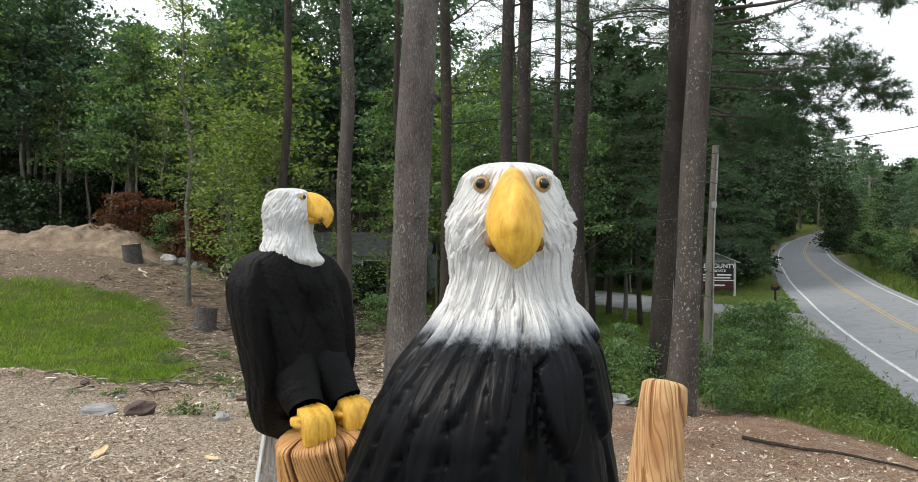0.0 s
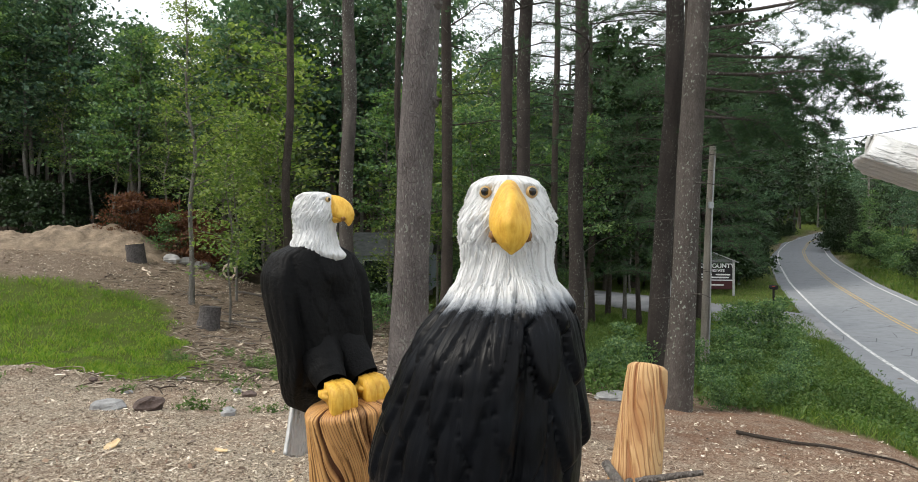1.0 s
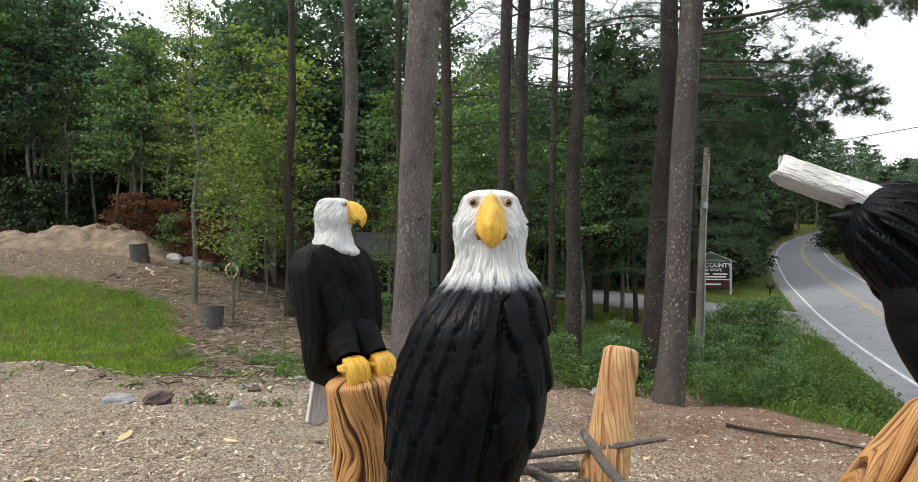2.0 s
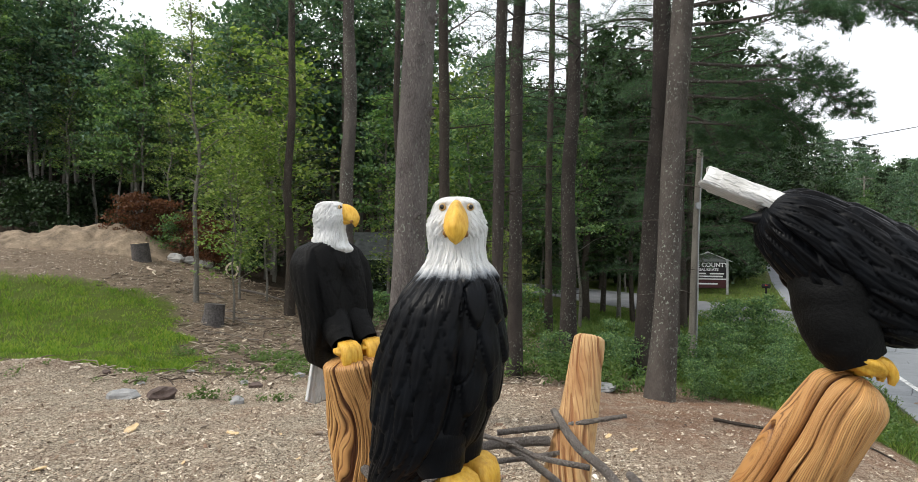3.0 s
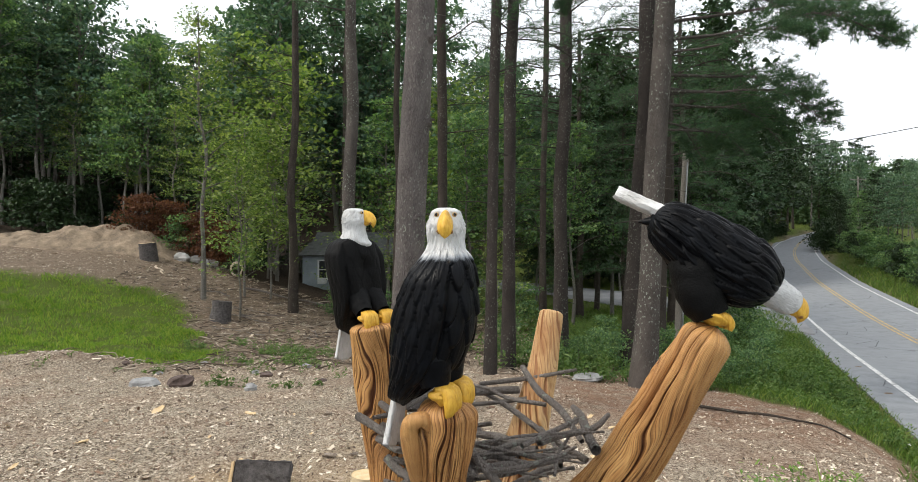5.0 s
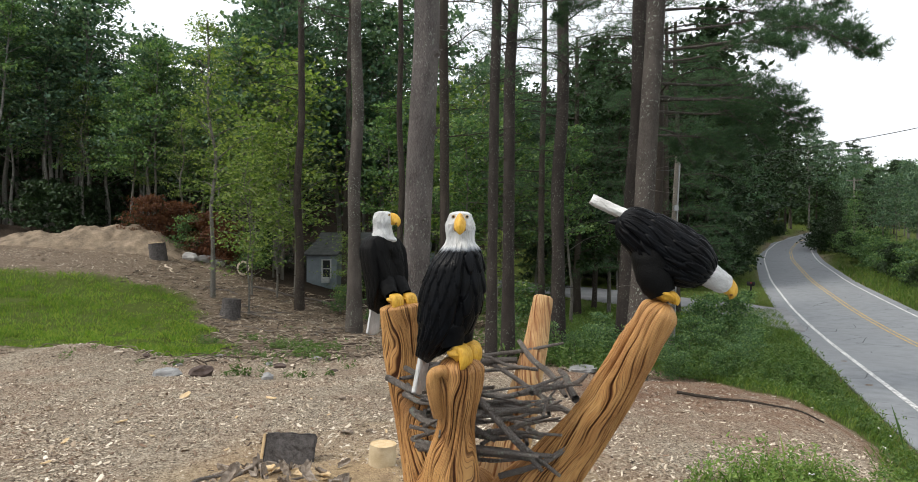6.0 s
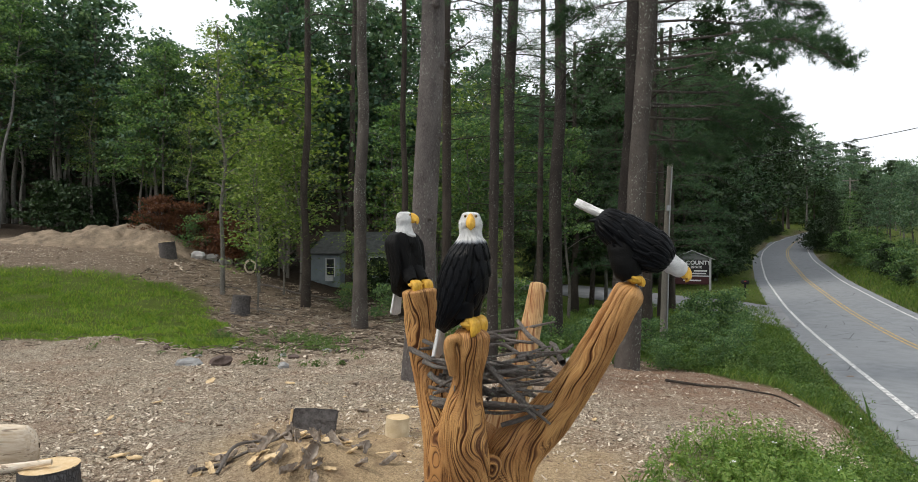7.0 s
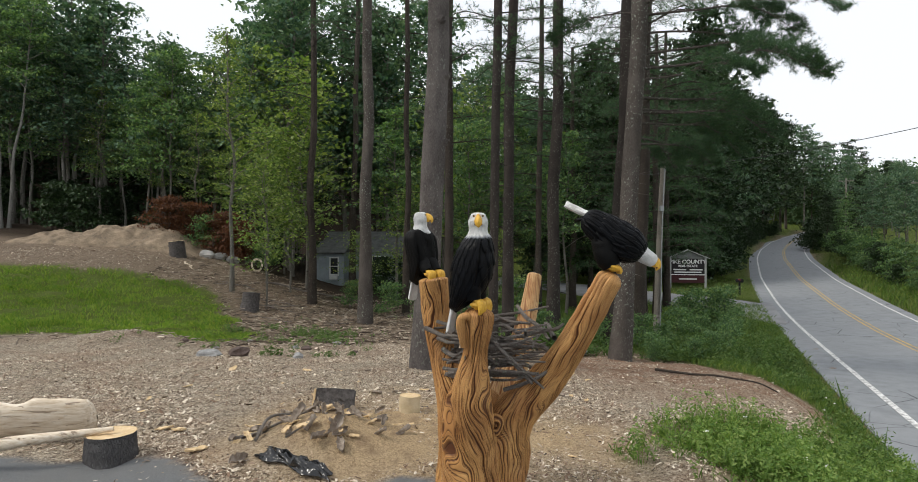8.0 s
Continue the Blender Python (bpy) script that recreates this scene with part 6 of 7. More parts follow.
def peeled_wood():
    """Bare peeled wood: streaks along the length, dark checks and a few grey stains."""
    n = Nodes("peeled_wood")
    streak = n.noise(n.coords((0.5, 7, 7), "Position"), 5, 5, 0.6, 0.4)
    blot = n.noise(n.coords((0.6, 1, 1), "Position"), 4, 4)
    check = n.ramp(n.noise(n.coords((0.35, 6, 6), "Position"), 4, 3, 0.5, 0.6), (0.62, 0.0), (0.66, 1.0))
    col = n.ramp(streak, (0.3, (0.5, 0.38, 0.25)), (0.52, (0.68, 0.58, 0.45)), (0.75, (0.78, 0.71, 0.61)))
    col = n.mix(n.ramp(blot, (0.55, 0.0), (0.75, 0.6)), col, (0.4, 0.3, 0.2))
    col = n.mix(n.math("MULTIPLY", check, 0.7), col, (0.16, 0.1, 0.06))
    n.bump(n.math("SUBTRACT", streak, check), 0.6, 0.008)
    return n.surface(col, 0.7)


M_PEEL = peeled_wood()
M_STONE = plain("field_stone", (0.2, 0.2, 0.2), (0.36, 0.36, 0.35), 6, 0.9, 0.8, 0.02, 40)
M_CHAR = plain("weathered_dark_wood", (0.035, 0.03, 0.028), (0.11, 0.1, 0.095), 14, 0.9, 0.9, 0.012, 60)
M_POLE = bark_material("weathered_pole", (0.2, 0.185, 0.16), (0.36, 0.33, 0.29), 0.1, 2.0)
M_WIRE = plain("cable_black", (0.02, 0.02, 0.02), (0.035, 0.035, 0.035), 5, 0.6, 0.1)
M_METAL = plain("dull_metal", (0.3, 0.31, 0.32), (0.42, 0.43, 0.44), 10, 0.45, 0.2, metal=0.8)
M_GREYPOST = plain("grey_post", (0.26, 0.27, 0.27), (0.36, 0.37, 0.37), 6, 0.8, 0.3)
M_WHITE = plain("white_trim", (0.5, 0.51, 0.52), (0.62, 0.63, 0.63), 6, 0.6, 0.15)
M_SIDING = plain("blue_grey_siding", (0.2, 0.235, 0.265), (0.28, 0.32, 0.35), 2, 0.7, 0.2)
M_SHINGLE = plain("grey_shingle", (0.07, 0.075, 0.075), (0.15, 0.155, 0.15), 3, 0.9, 0.6, 0.01, 30)
M_MAROON = plain("maroon_board", (0.04, 0.016, 0.018), (0.06, 0.024, 0.026), 4, 0.8, 0.1, spec=0.15)
M_DARKBOARD = plain("dark_board", (0.016, 0.015, 0.017), (0.03, 0.028, 0.03), 4, 0.8, 0.1, spec=0.15)
M_GLASS = plain("dark_window", (0.02, 0.025, 0.03), (0.03, 0.035, 0.04), 3, 0.08, 0.02)


def gz(x, y):
    return float(ground_z(x, y))


def cut_face(r, z, sides=24, seed=0, material=None, name="cut_face", parent=None, label="", m=None):
    """The sawn end of a log: rings in slight relief."""
    rr, th = np.meshgrid(np.linspace(0.01, 1, 12), np.arange(sides) * 2 * np.pi / sides, indexing="ij")
    out = 1 + 0.06 * (vnoise(th * sides / 6.283 / 4, rr * 0, seed, sides // 4) - 0.5)
    h = 0.004 * np.sin(rr * 40) + 0.01 * (vnoise(np.cos(th) * rr * 4 + 9, np.sin(th) * rr * 4 + 9, seed) - 0.5)
    v = np.stack([np.cos(th) * rr * r * out, np.sin(th) * rr * r * out, z + h], -1).reshape(-1, 3)
    return piece(name, mesh_from(name, v, grid_faces(12, sides), material or M_CUT), parent, m, label)


def stump(x, y, r, h, bark, seed, label, flare=1.2, tip=(0, 0), face=None, category="stump", name="tree_stump"):
    ob = thing(name, x, y, gz(x, y) - 0.04, seed * 37.0, label, category)
    ob.matrix_basis = ob.matrix_basis @ pose(0, 0, 0, tip[0], tip[1], 0)
    v, f = tube([(0, 0, -0.1), (0, 0, h * 0.35), (0, 0, h * 0.7), (0, 0, h)], [r * flare, r * 1.04, r, r], 14, 26, 0.05, seed, caps=False)
    piece("bark", mesh_from("bark", v, f, bark), ob)
    cut_face(r * 1.0, h - 0.004, 26, seed, face, parent=ob, label="sawn top with growth rings")
    return ob


def make_stumps():
    stump(-15.3, 28.6, 0.4, 0.86, M_CHAR, 1, "dark weathered tree stump at the foot of the heap", 1.1, (0, -6))
    stump(-9.07, 21.7, 0.36, 0.78, M_CHAR, 2, "dark weathered stump among brushwood", 1.2, (4, 5), M_CHAR)
    stump(-0.83, 4.35, 0.155, 0.3, plain("pale_bark", (0.46, 0.36, 0.22), (0.6, 0.5, 0.34), 6, 0.85, 0.5), 3, "short fresh-cut pale log standing on end", 1.02, (3, 0), category="log", name="cut_log")
    stump(-4.25, 2.6, 0.275, 0.36, bark_material("stump_bark", (0.05, 0.048, 0.05), (0.16, 0.155, 0.155), 0.2, 1.2), 4, "thick round log section with dark bark, used as a rest", 1.05, category="log", name="cut_log")
    # split dark block behind the scraps
    ob = thing("split_block", -2.0, 4.7, gz(-2.0, 4.7), 8, "dark weathered half log standing in the sawdust", "log")
    bm = bmesh.new()
    box(0.6, 0.2, 0.42, 0.02, (0, 0, 0.13), bm, pose(0, 0, 0, -22, 6, 0))
    bmesh.ops.subdivide_edges(bm, edges=bm.edges[:], cuts=5, use_grid_fill=True)
    for v in bm.verts:
        k = noise.noise(v.co * 9)
        v.co += Vector((0.25 * k, 0.5 * k, 0.2 * k)) * 0.06
    part("block", bm, M_CHAR, ob)
    bm = box(0.035, 0.21, 0.4, 0.01, (-0.315, 0.0, 0.15), None, pose(0, 0, 0, -22, 6, 0))
    part("split_edge", bm, M_CUT, ob, "pale split edge")


def make_bench_logs():
    # broad peeled slab lying beside the log rest
    n, m = 60, 24
    u = np.linspace(0, 1, n)
    th = np.arange(m) * 2 * np.pi / m
    x = -7.75 + 2.95 * u
    y = 2.95 + 0.3 * u
    top = 0.27 + 0.07 * (fbm(u * 9, u * 0 + 2, 7) - 0.47) * 2 + 0.035 * np.sin(u * 17)
    end = np.sqrt(np.clip(1 - np.clip((u - 0.96) / 0.04, 0, 1) ** 2, 0.02, 1)) * np.sqrt(np.clip(u / 0.01, 0.02, 1))
    yy = np.cos(th)[None] * 0.1 * end[:, None]
    zz = np.sin(th)[None] * top[:, None] * end[:, None]
    bump = 0.012 * (vnoise(u[:, None] * 30, th[None] * m / 6.283 / 2, 4) - 0.5)
    z0 = np.array([gz(a, b) for a, b in zip(x, y)]) + 0.31
    v = np.stack([np.repeat(x[:, None], m, 1), y[:, None] + yy + bump - 0.25 * zz, z0[:, None] + zz], -1)
    tagged(piece("peeled_slab", mesh_from("peeled_slab", v.reshape(-1, 3), grid_faces(n, m)[:, ::-1], M_PEEL)), "broad peeled pale log slab with wavy top edge", "log")
    z = gz(-4.25, 2.6)
    v, f = tube([(-7.5, 1.15, z + 0.13), (-6.3, 1.72, z + 0.22), (-5.2, 2.2, z + 0.32), (-4.2, 2.56, z + 0.372)], [0.095, 0.085, 0.068, 0.028], 30, 14, 0.06, 5)
    tagged(piece("peeled_pole", clean(mesh_from("peeled_pole", v, f, M_PEEL))), "slim peeled pale pole resting on a cut log", "pole")


def scrap_mesh(seed, L, W, curl, t=0.012):
    """A curved splinter or strip of bark with thickness."""
    rng = np.random.default_rng(seed)
    n, m = 9, 5
    u, w = np.meshgrid(np.linspace(-1, 1, n), np.linspace(-1, 1, m), indexing="ij")
    half = W * (0.8 + 0.16 * rng.uniform(-1, 1, (n, 1))) * (1 - 0.35 * np.abs(u) ** 3)
    z = curl * w ** 2 * W + 0.1 * L * rng.uniform(-1, 1) * u ** 2 + rng.normal(0, 0.004, u.shape)
    top = np.stack([u * L + 0.15 * L * w * rng.uniform(-1, 1), w * half, z + t], -1)
    bot = top - [0, 0, t * 2]
    ring = np.concatenate([top, bot[:, ::-1]], 1)
    ring = np.concatenate([ring[:1].mean(1, keepdims=True).repeat(2 * m, 1), ring, ring[-1:].mean(1, keepdims=True).repeat(2 * m, 1)], 0)
    return ring.reshape(-1, 3), grid_faces(n + 2, 2 * m)[:, ::-1]


def make_scraps():
    rng = np.random.default_rng(9)
    bark, pale = [], []
    m_bark = plain("loose_bark", (0.15, 0.115, 0.085), (0.4, 0.34, 0.28), 9, 0.9, 0.7, 0.01, 50)
    for k in range(5):
        bark.append(mesh_from("bark_scrap", *scrap_mesh(k, 0.1, 0.05, 0.7, 0.006), m_bark, smooth=False))
        pale.append(mesh_from("wood_scrap", *scrap_mesh(20 + k, 0.1, 0.045, 0.15, 0.006), M_CUT, smooth=False))

    def drop(me, x, y, s, lift, name, label, steep=16.0):
        ob = piece(name, me, None, pose(x, y, gz(x, y) + lift, rng.normal(0, steep), rng.normal(0, steep), rng.uniform(0, 360)) @ Matrix.Scale(s, 4))
        tagged(ob, label, "wood scrap", "wood scraps")

    def heap(x, y):
        return 0.36 * math.exp(-(((x + 1.85) / 0.7) ** 2 + ((y - 3.15) / 0.65) ** 2))
    for k in range(84):
        x, y = rng.normal(-2.05, 0.48), rng.normal(3.35, 0.36)
        if k % 5 < 3:
            drop(bark[k % 5], x, y, rng.uniform(0.6, 1.5), heap(x, y) + 0.03 + 0.07 * rng.uniform(), "bark_scrap", "curled grey bark strip in the sawdust heap", 28.0)
        else:
            drop(pale[k % 5], x, y, rng.uniform(0.5, 1.3), heap(x, y) + 0.03 + 0.07 * rng.uniform(), "wood_scrap", "pale splintered wood offcut in the sawdust")
    for k in range(46):
        x, y = rng.uniform(-5.5, 3.2), rng.uniform(2.6, 9.0)
        drop((pale if rng.uniform() < 0.6 else bark)[k % 5], x, y, rng.uniform(0.35, 1.0), 0.02, "wood_scrap", "wood offcut lying on the chips", 7.0)
    for x, y, s in [(-2.9, 2.95, 1.2), (-2.75, 3.35, 1.6), (-3.3, 2.75, 1.4), (-4.86, 8.24, 1.6), (-3.9, 3.6, 1.5), (-4.2, 3.8, 1.2)]:
        drop(pale[2], x, y, s, 0.03, "wood_scrap", "larger pale offcut lying on the ground", 6.0)
    # bent grey branches on the heap
    for k, (x0, y0, x1, y1, r) in enumerate([(-3.0, 3.0, -2.2, 4.0, 0.026), (-2.75, 3.1, -1.9, 3.4, 0.018), (-2.6, 2.8, -2.3, 3.5, 0.022), (-2.2, 2.7, -1.4, 3.3, 0.016)]):
        p = [np.array([x0, y0, gz(x0, y0) + heap(x0, y0) + 0.05]), None, np.array([x1, y1, gz(x1, y1) + heap(x1, y1) + 0.1])]
        p[1] = (p[0] + p[2]) / 2 + rng.normal(0, 0.06, 3) + [0, 0, 0.1]
        v, f = tube(p, [r, r * 0.9, r * 0.6], 14, 7, 0.12, k)
        tagged(piece("branch", clean(mesh_from("branch", v, f, M_STICK))), "bent grey branch lying on the sawdust heap", "branch", "branches")
    # crumpled black plastic sheet
    n, m = 46, 30
    u, w = np.meshgrid(np.linspace(-1, 1, n), np.linspace(-1, 1, m), indexing="ij")
    fold = np.abs(fbm(u * 3.2 + 5, w * 2.4 + 5, 33) - 0.47) * 0.5 + 0.05 * np.abs(np.sin(w * 7 + u * 2))
    z = fold * (1 - np.maximum(np.abs(u), np.abs(w)) ** 6 * 0.8)
    x = -1.98 + 0.46 * u + 0.05 * np.sin(w * 5)
    y = 2.18 - 0.3 * u + 0.17 * w * (1 + 0.3 * np.sin(u * 6))
    v = np.stack([x, y, ground_z(x, y) + heap(-1.98, 2.18) + 0.03 + 0.6 * z], -1)
    skin = np.concatenate([v.reshape(-1, 3), v.reshape(-1, 3) - [0, 0, 0.006]])
    f = grid_faces(n, m, False)
    me = mesh_from("plastic_sheet", skin, np.vstack([f[:, ::-1], f + n * m]), plain("black_plastic", (0.008, 0.008, 0.009), (0.014, 0.014, 0.015), 8, 0.22, 0.2))
    tagged(piece("plastic_sheet", me), "crumpled shiny black plastic sheet on the sawdust", "plastic sheet")


def rock(x, y, r, seed, label, material, squash=0.6, rz=0.0):
    n = 9
    th, ph = np.meshgrid(np.arange(n) * 2 * np.pi / n, np.linspace(0.03, np.pi - 0.03, n))
    d = np.stack([np.sin(ph) * np.cos(th), np.sin(ph) * np.sin(th), np.cos(ph)], -1)
    k = np.array([1 + 0.5 * noise.noise(Vector(p) * 1.6 + Vector((seed * 7, 0, 0))) + 0.12 * noise.noise(Vector(p) * 5) for p in d.reshape(-1, 3)]).reshape(n, n)
    k = np.minimum(k, 1.08)
    v = d * k[..., None] * r * [1.25, 0.85, squash]
    ob = piece("rock", mesh_from("rock", v.reshape(-1, 3), grid_faces(n, n)[:, ::-1], material, smooth=False), None, pose(x, y, gz(x, y) + r * squash * 0.45, 0, 0, rz))
    tagged(ob, label, "rock", "rocks")


def make_heap():
    n, m = 130, 64
    u, w = np.meshgrid(np.linspace(-1, 1, n), np.linspace(-1, 1, m), indexing="ij")
    x = -19.6 + 5.6 * u + 0.3 * np.sin(w * 3)
    y = 31.0 + 2.6 * w
    edge = np.clip(1 - np.abs(u) ** 2.6, 0, 1) * np.clip(1 - w ** 2, 0, 1)
    h = edge ** 0.8 * (0.55 + 0.9 * (fbm(x * 0.55 + 3, y * 0.55, 15) - 0.35) + 0.35 * (fbm(x * 2.2, y * 2.2, 16) - 0.47) + 0.12 * (fbm(x * 7, y * 7, 17) - 0.47))
    z = ground_z(x, y) - 0.12 + np.clip(h, 0, None) * 1.35
    v = np.stack([x, y, z], -1).reshape(-1, 3)
    heap = plain("heap_soil", (0.11, 0.083, 0.056), (0.31, 0.235, 0.16), 1.8, 0.95, 0.9, 0.05, 14, source="Position")
    tagged(piece("soil_mound", mesh_from("soil_mound", v, grid_faces(n, m, False)[:, ::-1], heap)), "long low mound of tan soil and wood waste", "mound")


def make_rocks():
    dark = plain("dark_rock", (0.06, 0.042, 0.035), (0.14, 0.1, 0.085), 5, 0.9, 0.8, 0.02, 30)
    pale = plain("pale_rock", (0.36, 0.35, 0.33), (0.5, 0.49, 0.47), 4, 0.9, 0.6, 0.02, 30)
    rock(-6.45, 10.9, 0.26, 1, "grey fieldstone at the lawn's edge", M_STONE, 0.5)
    rock(-5.6, 10.75, 0.22, 2, "dark broken rock in the chips", dark, 0.8, 40)
    rock(-14.3, 29.9, 0.36, 3, "pale boulder beside the heap", pale, 0.8)
    rock(-13.75, 30.4, 0.38, 4, "pale boulder beside the heap", pale, 0.65, 30)
    rock(-13.1, 30.8, 0.42, 5, "pale boulder beside the heap", pale, 0.7, 80)
    rock(3.3, 13.0, 0.35, 6, "flat grey stone among the weeds", M_STONE, 0.35, 20)
    for k in range(9):
        rng = np.random.default_rng(50 + k)
        rock(float(rng.uniform(-8, -2.5)), float(rng.uniform(10.2, 14)), float(rng.uniform(0.07, 0.15)), 10 + k, "small stone half sunk in chips", dark if k % 2 else M_STONE, 0.6, k * 50.0)
    # hollow log section standing on edge
    ob = thing("hollow_log", -11.55, 30.3, gz(-11.55, 30.3) + 0.36, 20, "hollow pale log ring standing on edge by the shrubs", "log")
    th = np.arange(30) * 2 * np.pi / 30
    sec = [(0.4, -0.16), (0.4, 0.16), (0.29, 0.16), (0.29, -0.16), (0.4, -0.16)]
    v = np.stack([np.stack([np.cos(th) * r * (1 + 0.05 * np.sin(3 * th)) * 0.8, np.full(30, y), np.sin(th) * r], -1) for r, y in sec])
    piece("ring", mesh_from("ring", v.reshape(-1, 3), grid_faces(5, 30), M_PEEL, smooth=False), ob)


def fallen(name, x0, y0, x1, y1, r, seed, label, material=None, forks=0, lift=0.03):
    rng = np.random.default_rng(seed)
    ob = thing(name, x0, y0, gz(x0, y0), 0, label, "branch", "branches")
    n = 7
    pts = []
    for t in np.linspace(0, 1, n):
        x, y = x0 + (x1 - x0) * t + rng.normal(0, 0.05), y0 + (y1 - y0) * t + rng.normal(0, 0.05)
        pts.append(np.array([x - x0, y - y0, gz(x, y) - gz(x0, y0) + lift + abs(rng.normal(0, 0.04))]))
    v, f = tube(pts, [r * (1 - 0.6 * t) for t in np.linspace(0, 1, n)], 30, 8, 0.1, seed)
    piece("stem", clean(mesh_from("stem", v, f, material or M_STICK)), ob)
    for k in range(forks):
        b = pts[int(rng.integers(2, n - 1))]
        e = b + np.array([rng.normal(0, 0.5), rng.normal(0, 0.5), rng.uniform(0.0, 0.25)])
        v, f = tube([b, (b + e) / 2 + rng.normal(0, 0.04, 3), e], [r * 0.5, r * 0.35, r * 0.12], 8, 6, 0.1, seed + k)
        piece("fork", clean(mesh_from("fork", v, f, material or M_STICK)), ob)


def make_fallen():
    fallen("fallen_branch", 4.75, 10.2, 6.9, 8.5, 0.034, 1, "dark fallen branch lying across the chips", M_BARK_DARK)
    fallen("fallen_branch", -10.2, 27.5, -4.6, 28.6, 0.06, 2, "long thin fallen stem at the woods edge", M_STICK, 2, 0.15)
    fallen("fallen_branch", -14.6, 27.8, -13.6, 26.6, 0.05, 3, "short pale plank lying below a stump", M_PEEL)
    rng = np.random.default_rng(12)
    for k in range(16):
        x, y = rng.uniform(-11, -1), rng.uniform(14, 27)
        if float(lawn_mask(x, y)) > 0.2:
            continue
        a, L = rng.uniform(0, 6.28), rng.uniform(0.8, 2.2)
        fallen("fallen_branch", x, y, x + L * math.cos(a), y + L * math.sin(a), rng.uniform(0.015, 0.035), 20 + k, "dry fallen branch among brushwood", M_STICK, 2)


def cable(points, sag, r, parent, name="cable", n=24):
    a, b = np.array(points[0]), np.array(points[1])
    t = np.linspace(0, 1, n)[:, None]
    p = a + (b - a) * t - np.array([0, 0, 1]) * sag * 4 * t * (1 - t)
    v, f = tube(p, [r] * n, n, 5)
    o = p[0] * 0
    inv = parent.matrix_basis.inverted()
    piece(name, clean(mesh_from(name, v, f, M_WIRE)), parent, inv, "thin sagging overhead cable")
    return o


def make_poles():
    x, y = 7.42, 18.3
    z = gz(x, y)
    ob = thing("utility_pole", x, y, z, 0, "short weathered grey wooden service pole with a meter box", "utility pole", "utility poles")
    h = 5.62 - z
    v, f = tube([(0, 0, -0.3), (0.1, 0, h * 0.4), (0.2, 0, h * 0.75), (0.3, 0, h)], [0.125, 0.115, 0.105, 0.1], 20, 14, 0.02, 3)
    piece("pole", clean(mesh_from("pole", v, f, M_POLE)), ob)
    part("meter_box", box(0.16, 0.1, 0.2, 0.02, (0.17, -0.15, 3.83 - z)), M_METAL, ob, "small grey metal box")
    v, f = tube([(0.1, -0.13, 0), (0.16, -0.13, 2), (0.2, -0.12, 4.4), (0.3, -0.12, h - 0.3)], [0.022] * 4, 16, 8)
    piece("conduit", clean(mesh_from("conduit", v, f, M_METAL)), ob, None, "thin grey metal conduit")
    cable([(x + 0.3, y, 5.35), (20.5, 12.0, 7.9)], 0.5, 0.012, ob)
    cable([(x + 0.25, y, 5.2), (5.3, 15.0, 5.0)], 0.15, 0.008, ob)
    spots = [(39.2, 46.0, 7.9), (62.0, 92.0, 12.6)]
    prev = None
    for x, y, top in spots:
        z = gz(x, y)
        ob = thing("utility_pole", x, y, z, -25, "tall wooden utility pole with crossarm beside the road", "utility pole", "utility poles")
        v, f = tube([(0, 0, -0.3), (0, 0, (top - z) / 2), (0, 0, top - z)], [0.17, 0.15, 0.12], 12, 12)
        piece("pole", clean(mesh_from("pole", v, f, M_POLE)), ob)
        part("crossarm", box(2.2, 0.1, 0.12, 0.01, (0, -0.12, top - z - 0.4)), M_POLE, ob)
        for k in (-1, 0, 1):
            v, f = tube([(k * 0.95, -0.12, top - z - 0.36), (k * 0.95, -0.12, top - z - 0.2)], [0.05, 0.03], 6, 8)
            piece("insulator", clean(mesh_from("insulator", v, f, M_METAL)), ob)
        ends = [(x + k * 0.9, y - k * 0.4, top - 0.2 - (0.9 if k == 0 else 0)) for k in (-1, 0, 1)]
        if prev is None:
            for e, far in zip(ends, [(29, 8, 8.2), (30.5, 8, 7.2), (32, 8, 8.2)]):
                cable([e, far], 0.7, 0.016, ob)
        else:
            for e, q in zip(ends, prev):
                cable([e, q], 1.0, 0.02, ob)
        prev = ends


def lettering(text, size, m, parent, material, name="lettering"):
    cu = bpy.data.curves.new(name, "FONT")
    cu.body, cu.size, cu.extrude, cu.align_x, cu.align_y = text, size, 0.006, "CENTER", "CENTER"
    cu.offset = 0.012 * size / 0.4
    tmp = bpy.data.objects.new("tmp", cu)
    scene.collection.objects.link(tmp)
    me = bpy.data.meshes.new_from_object(tmp.evaluated_get(bpy.context.evaluated_depsgraph_get()))
    bpy.data.objects.remove(tmp)
    me.materials.clear()
    me.materials.append(material)
    return piece(name, me, parent, m)


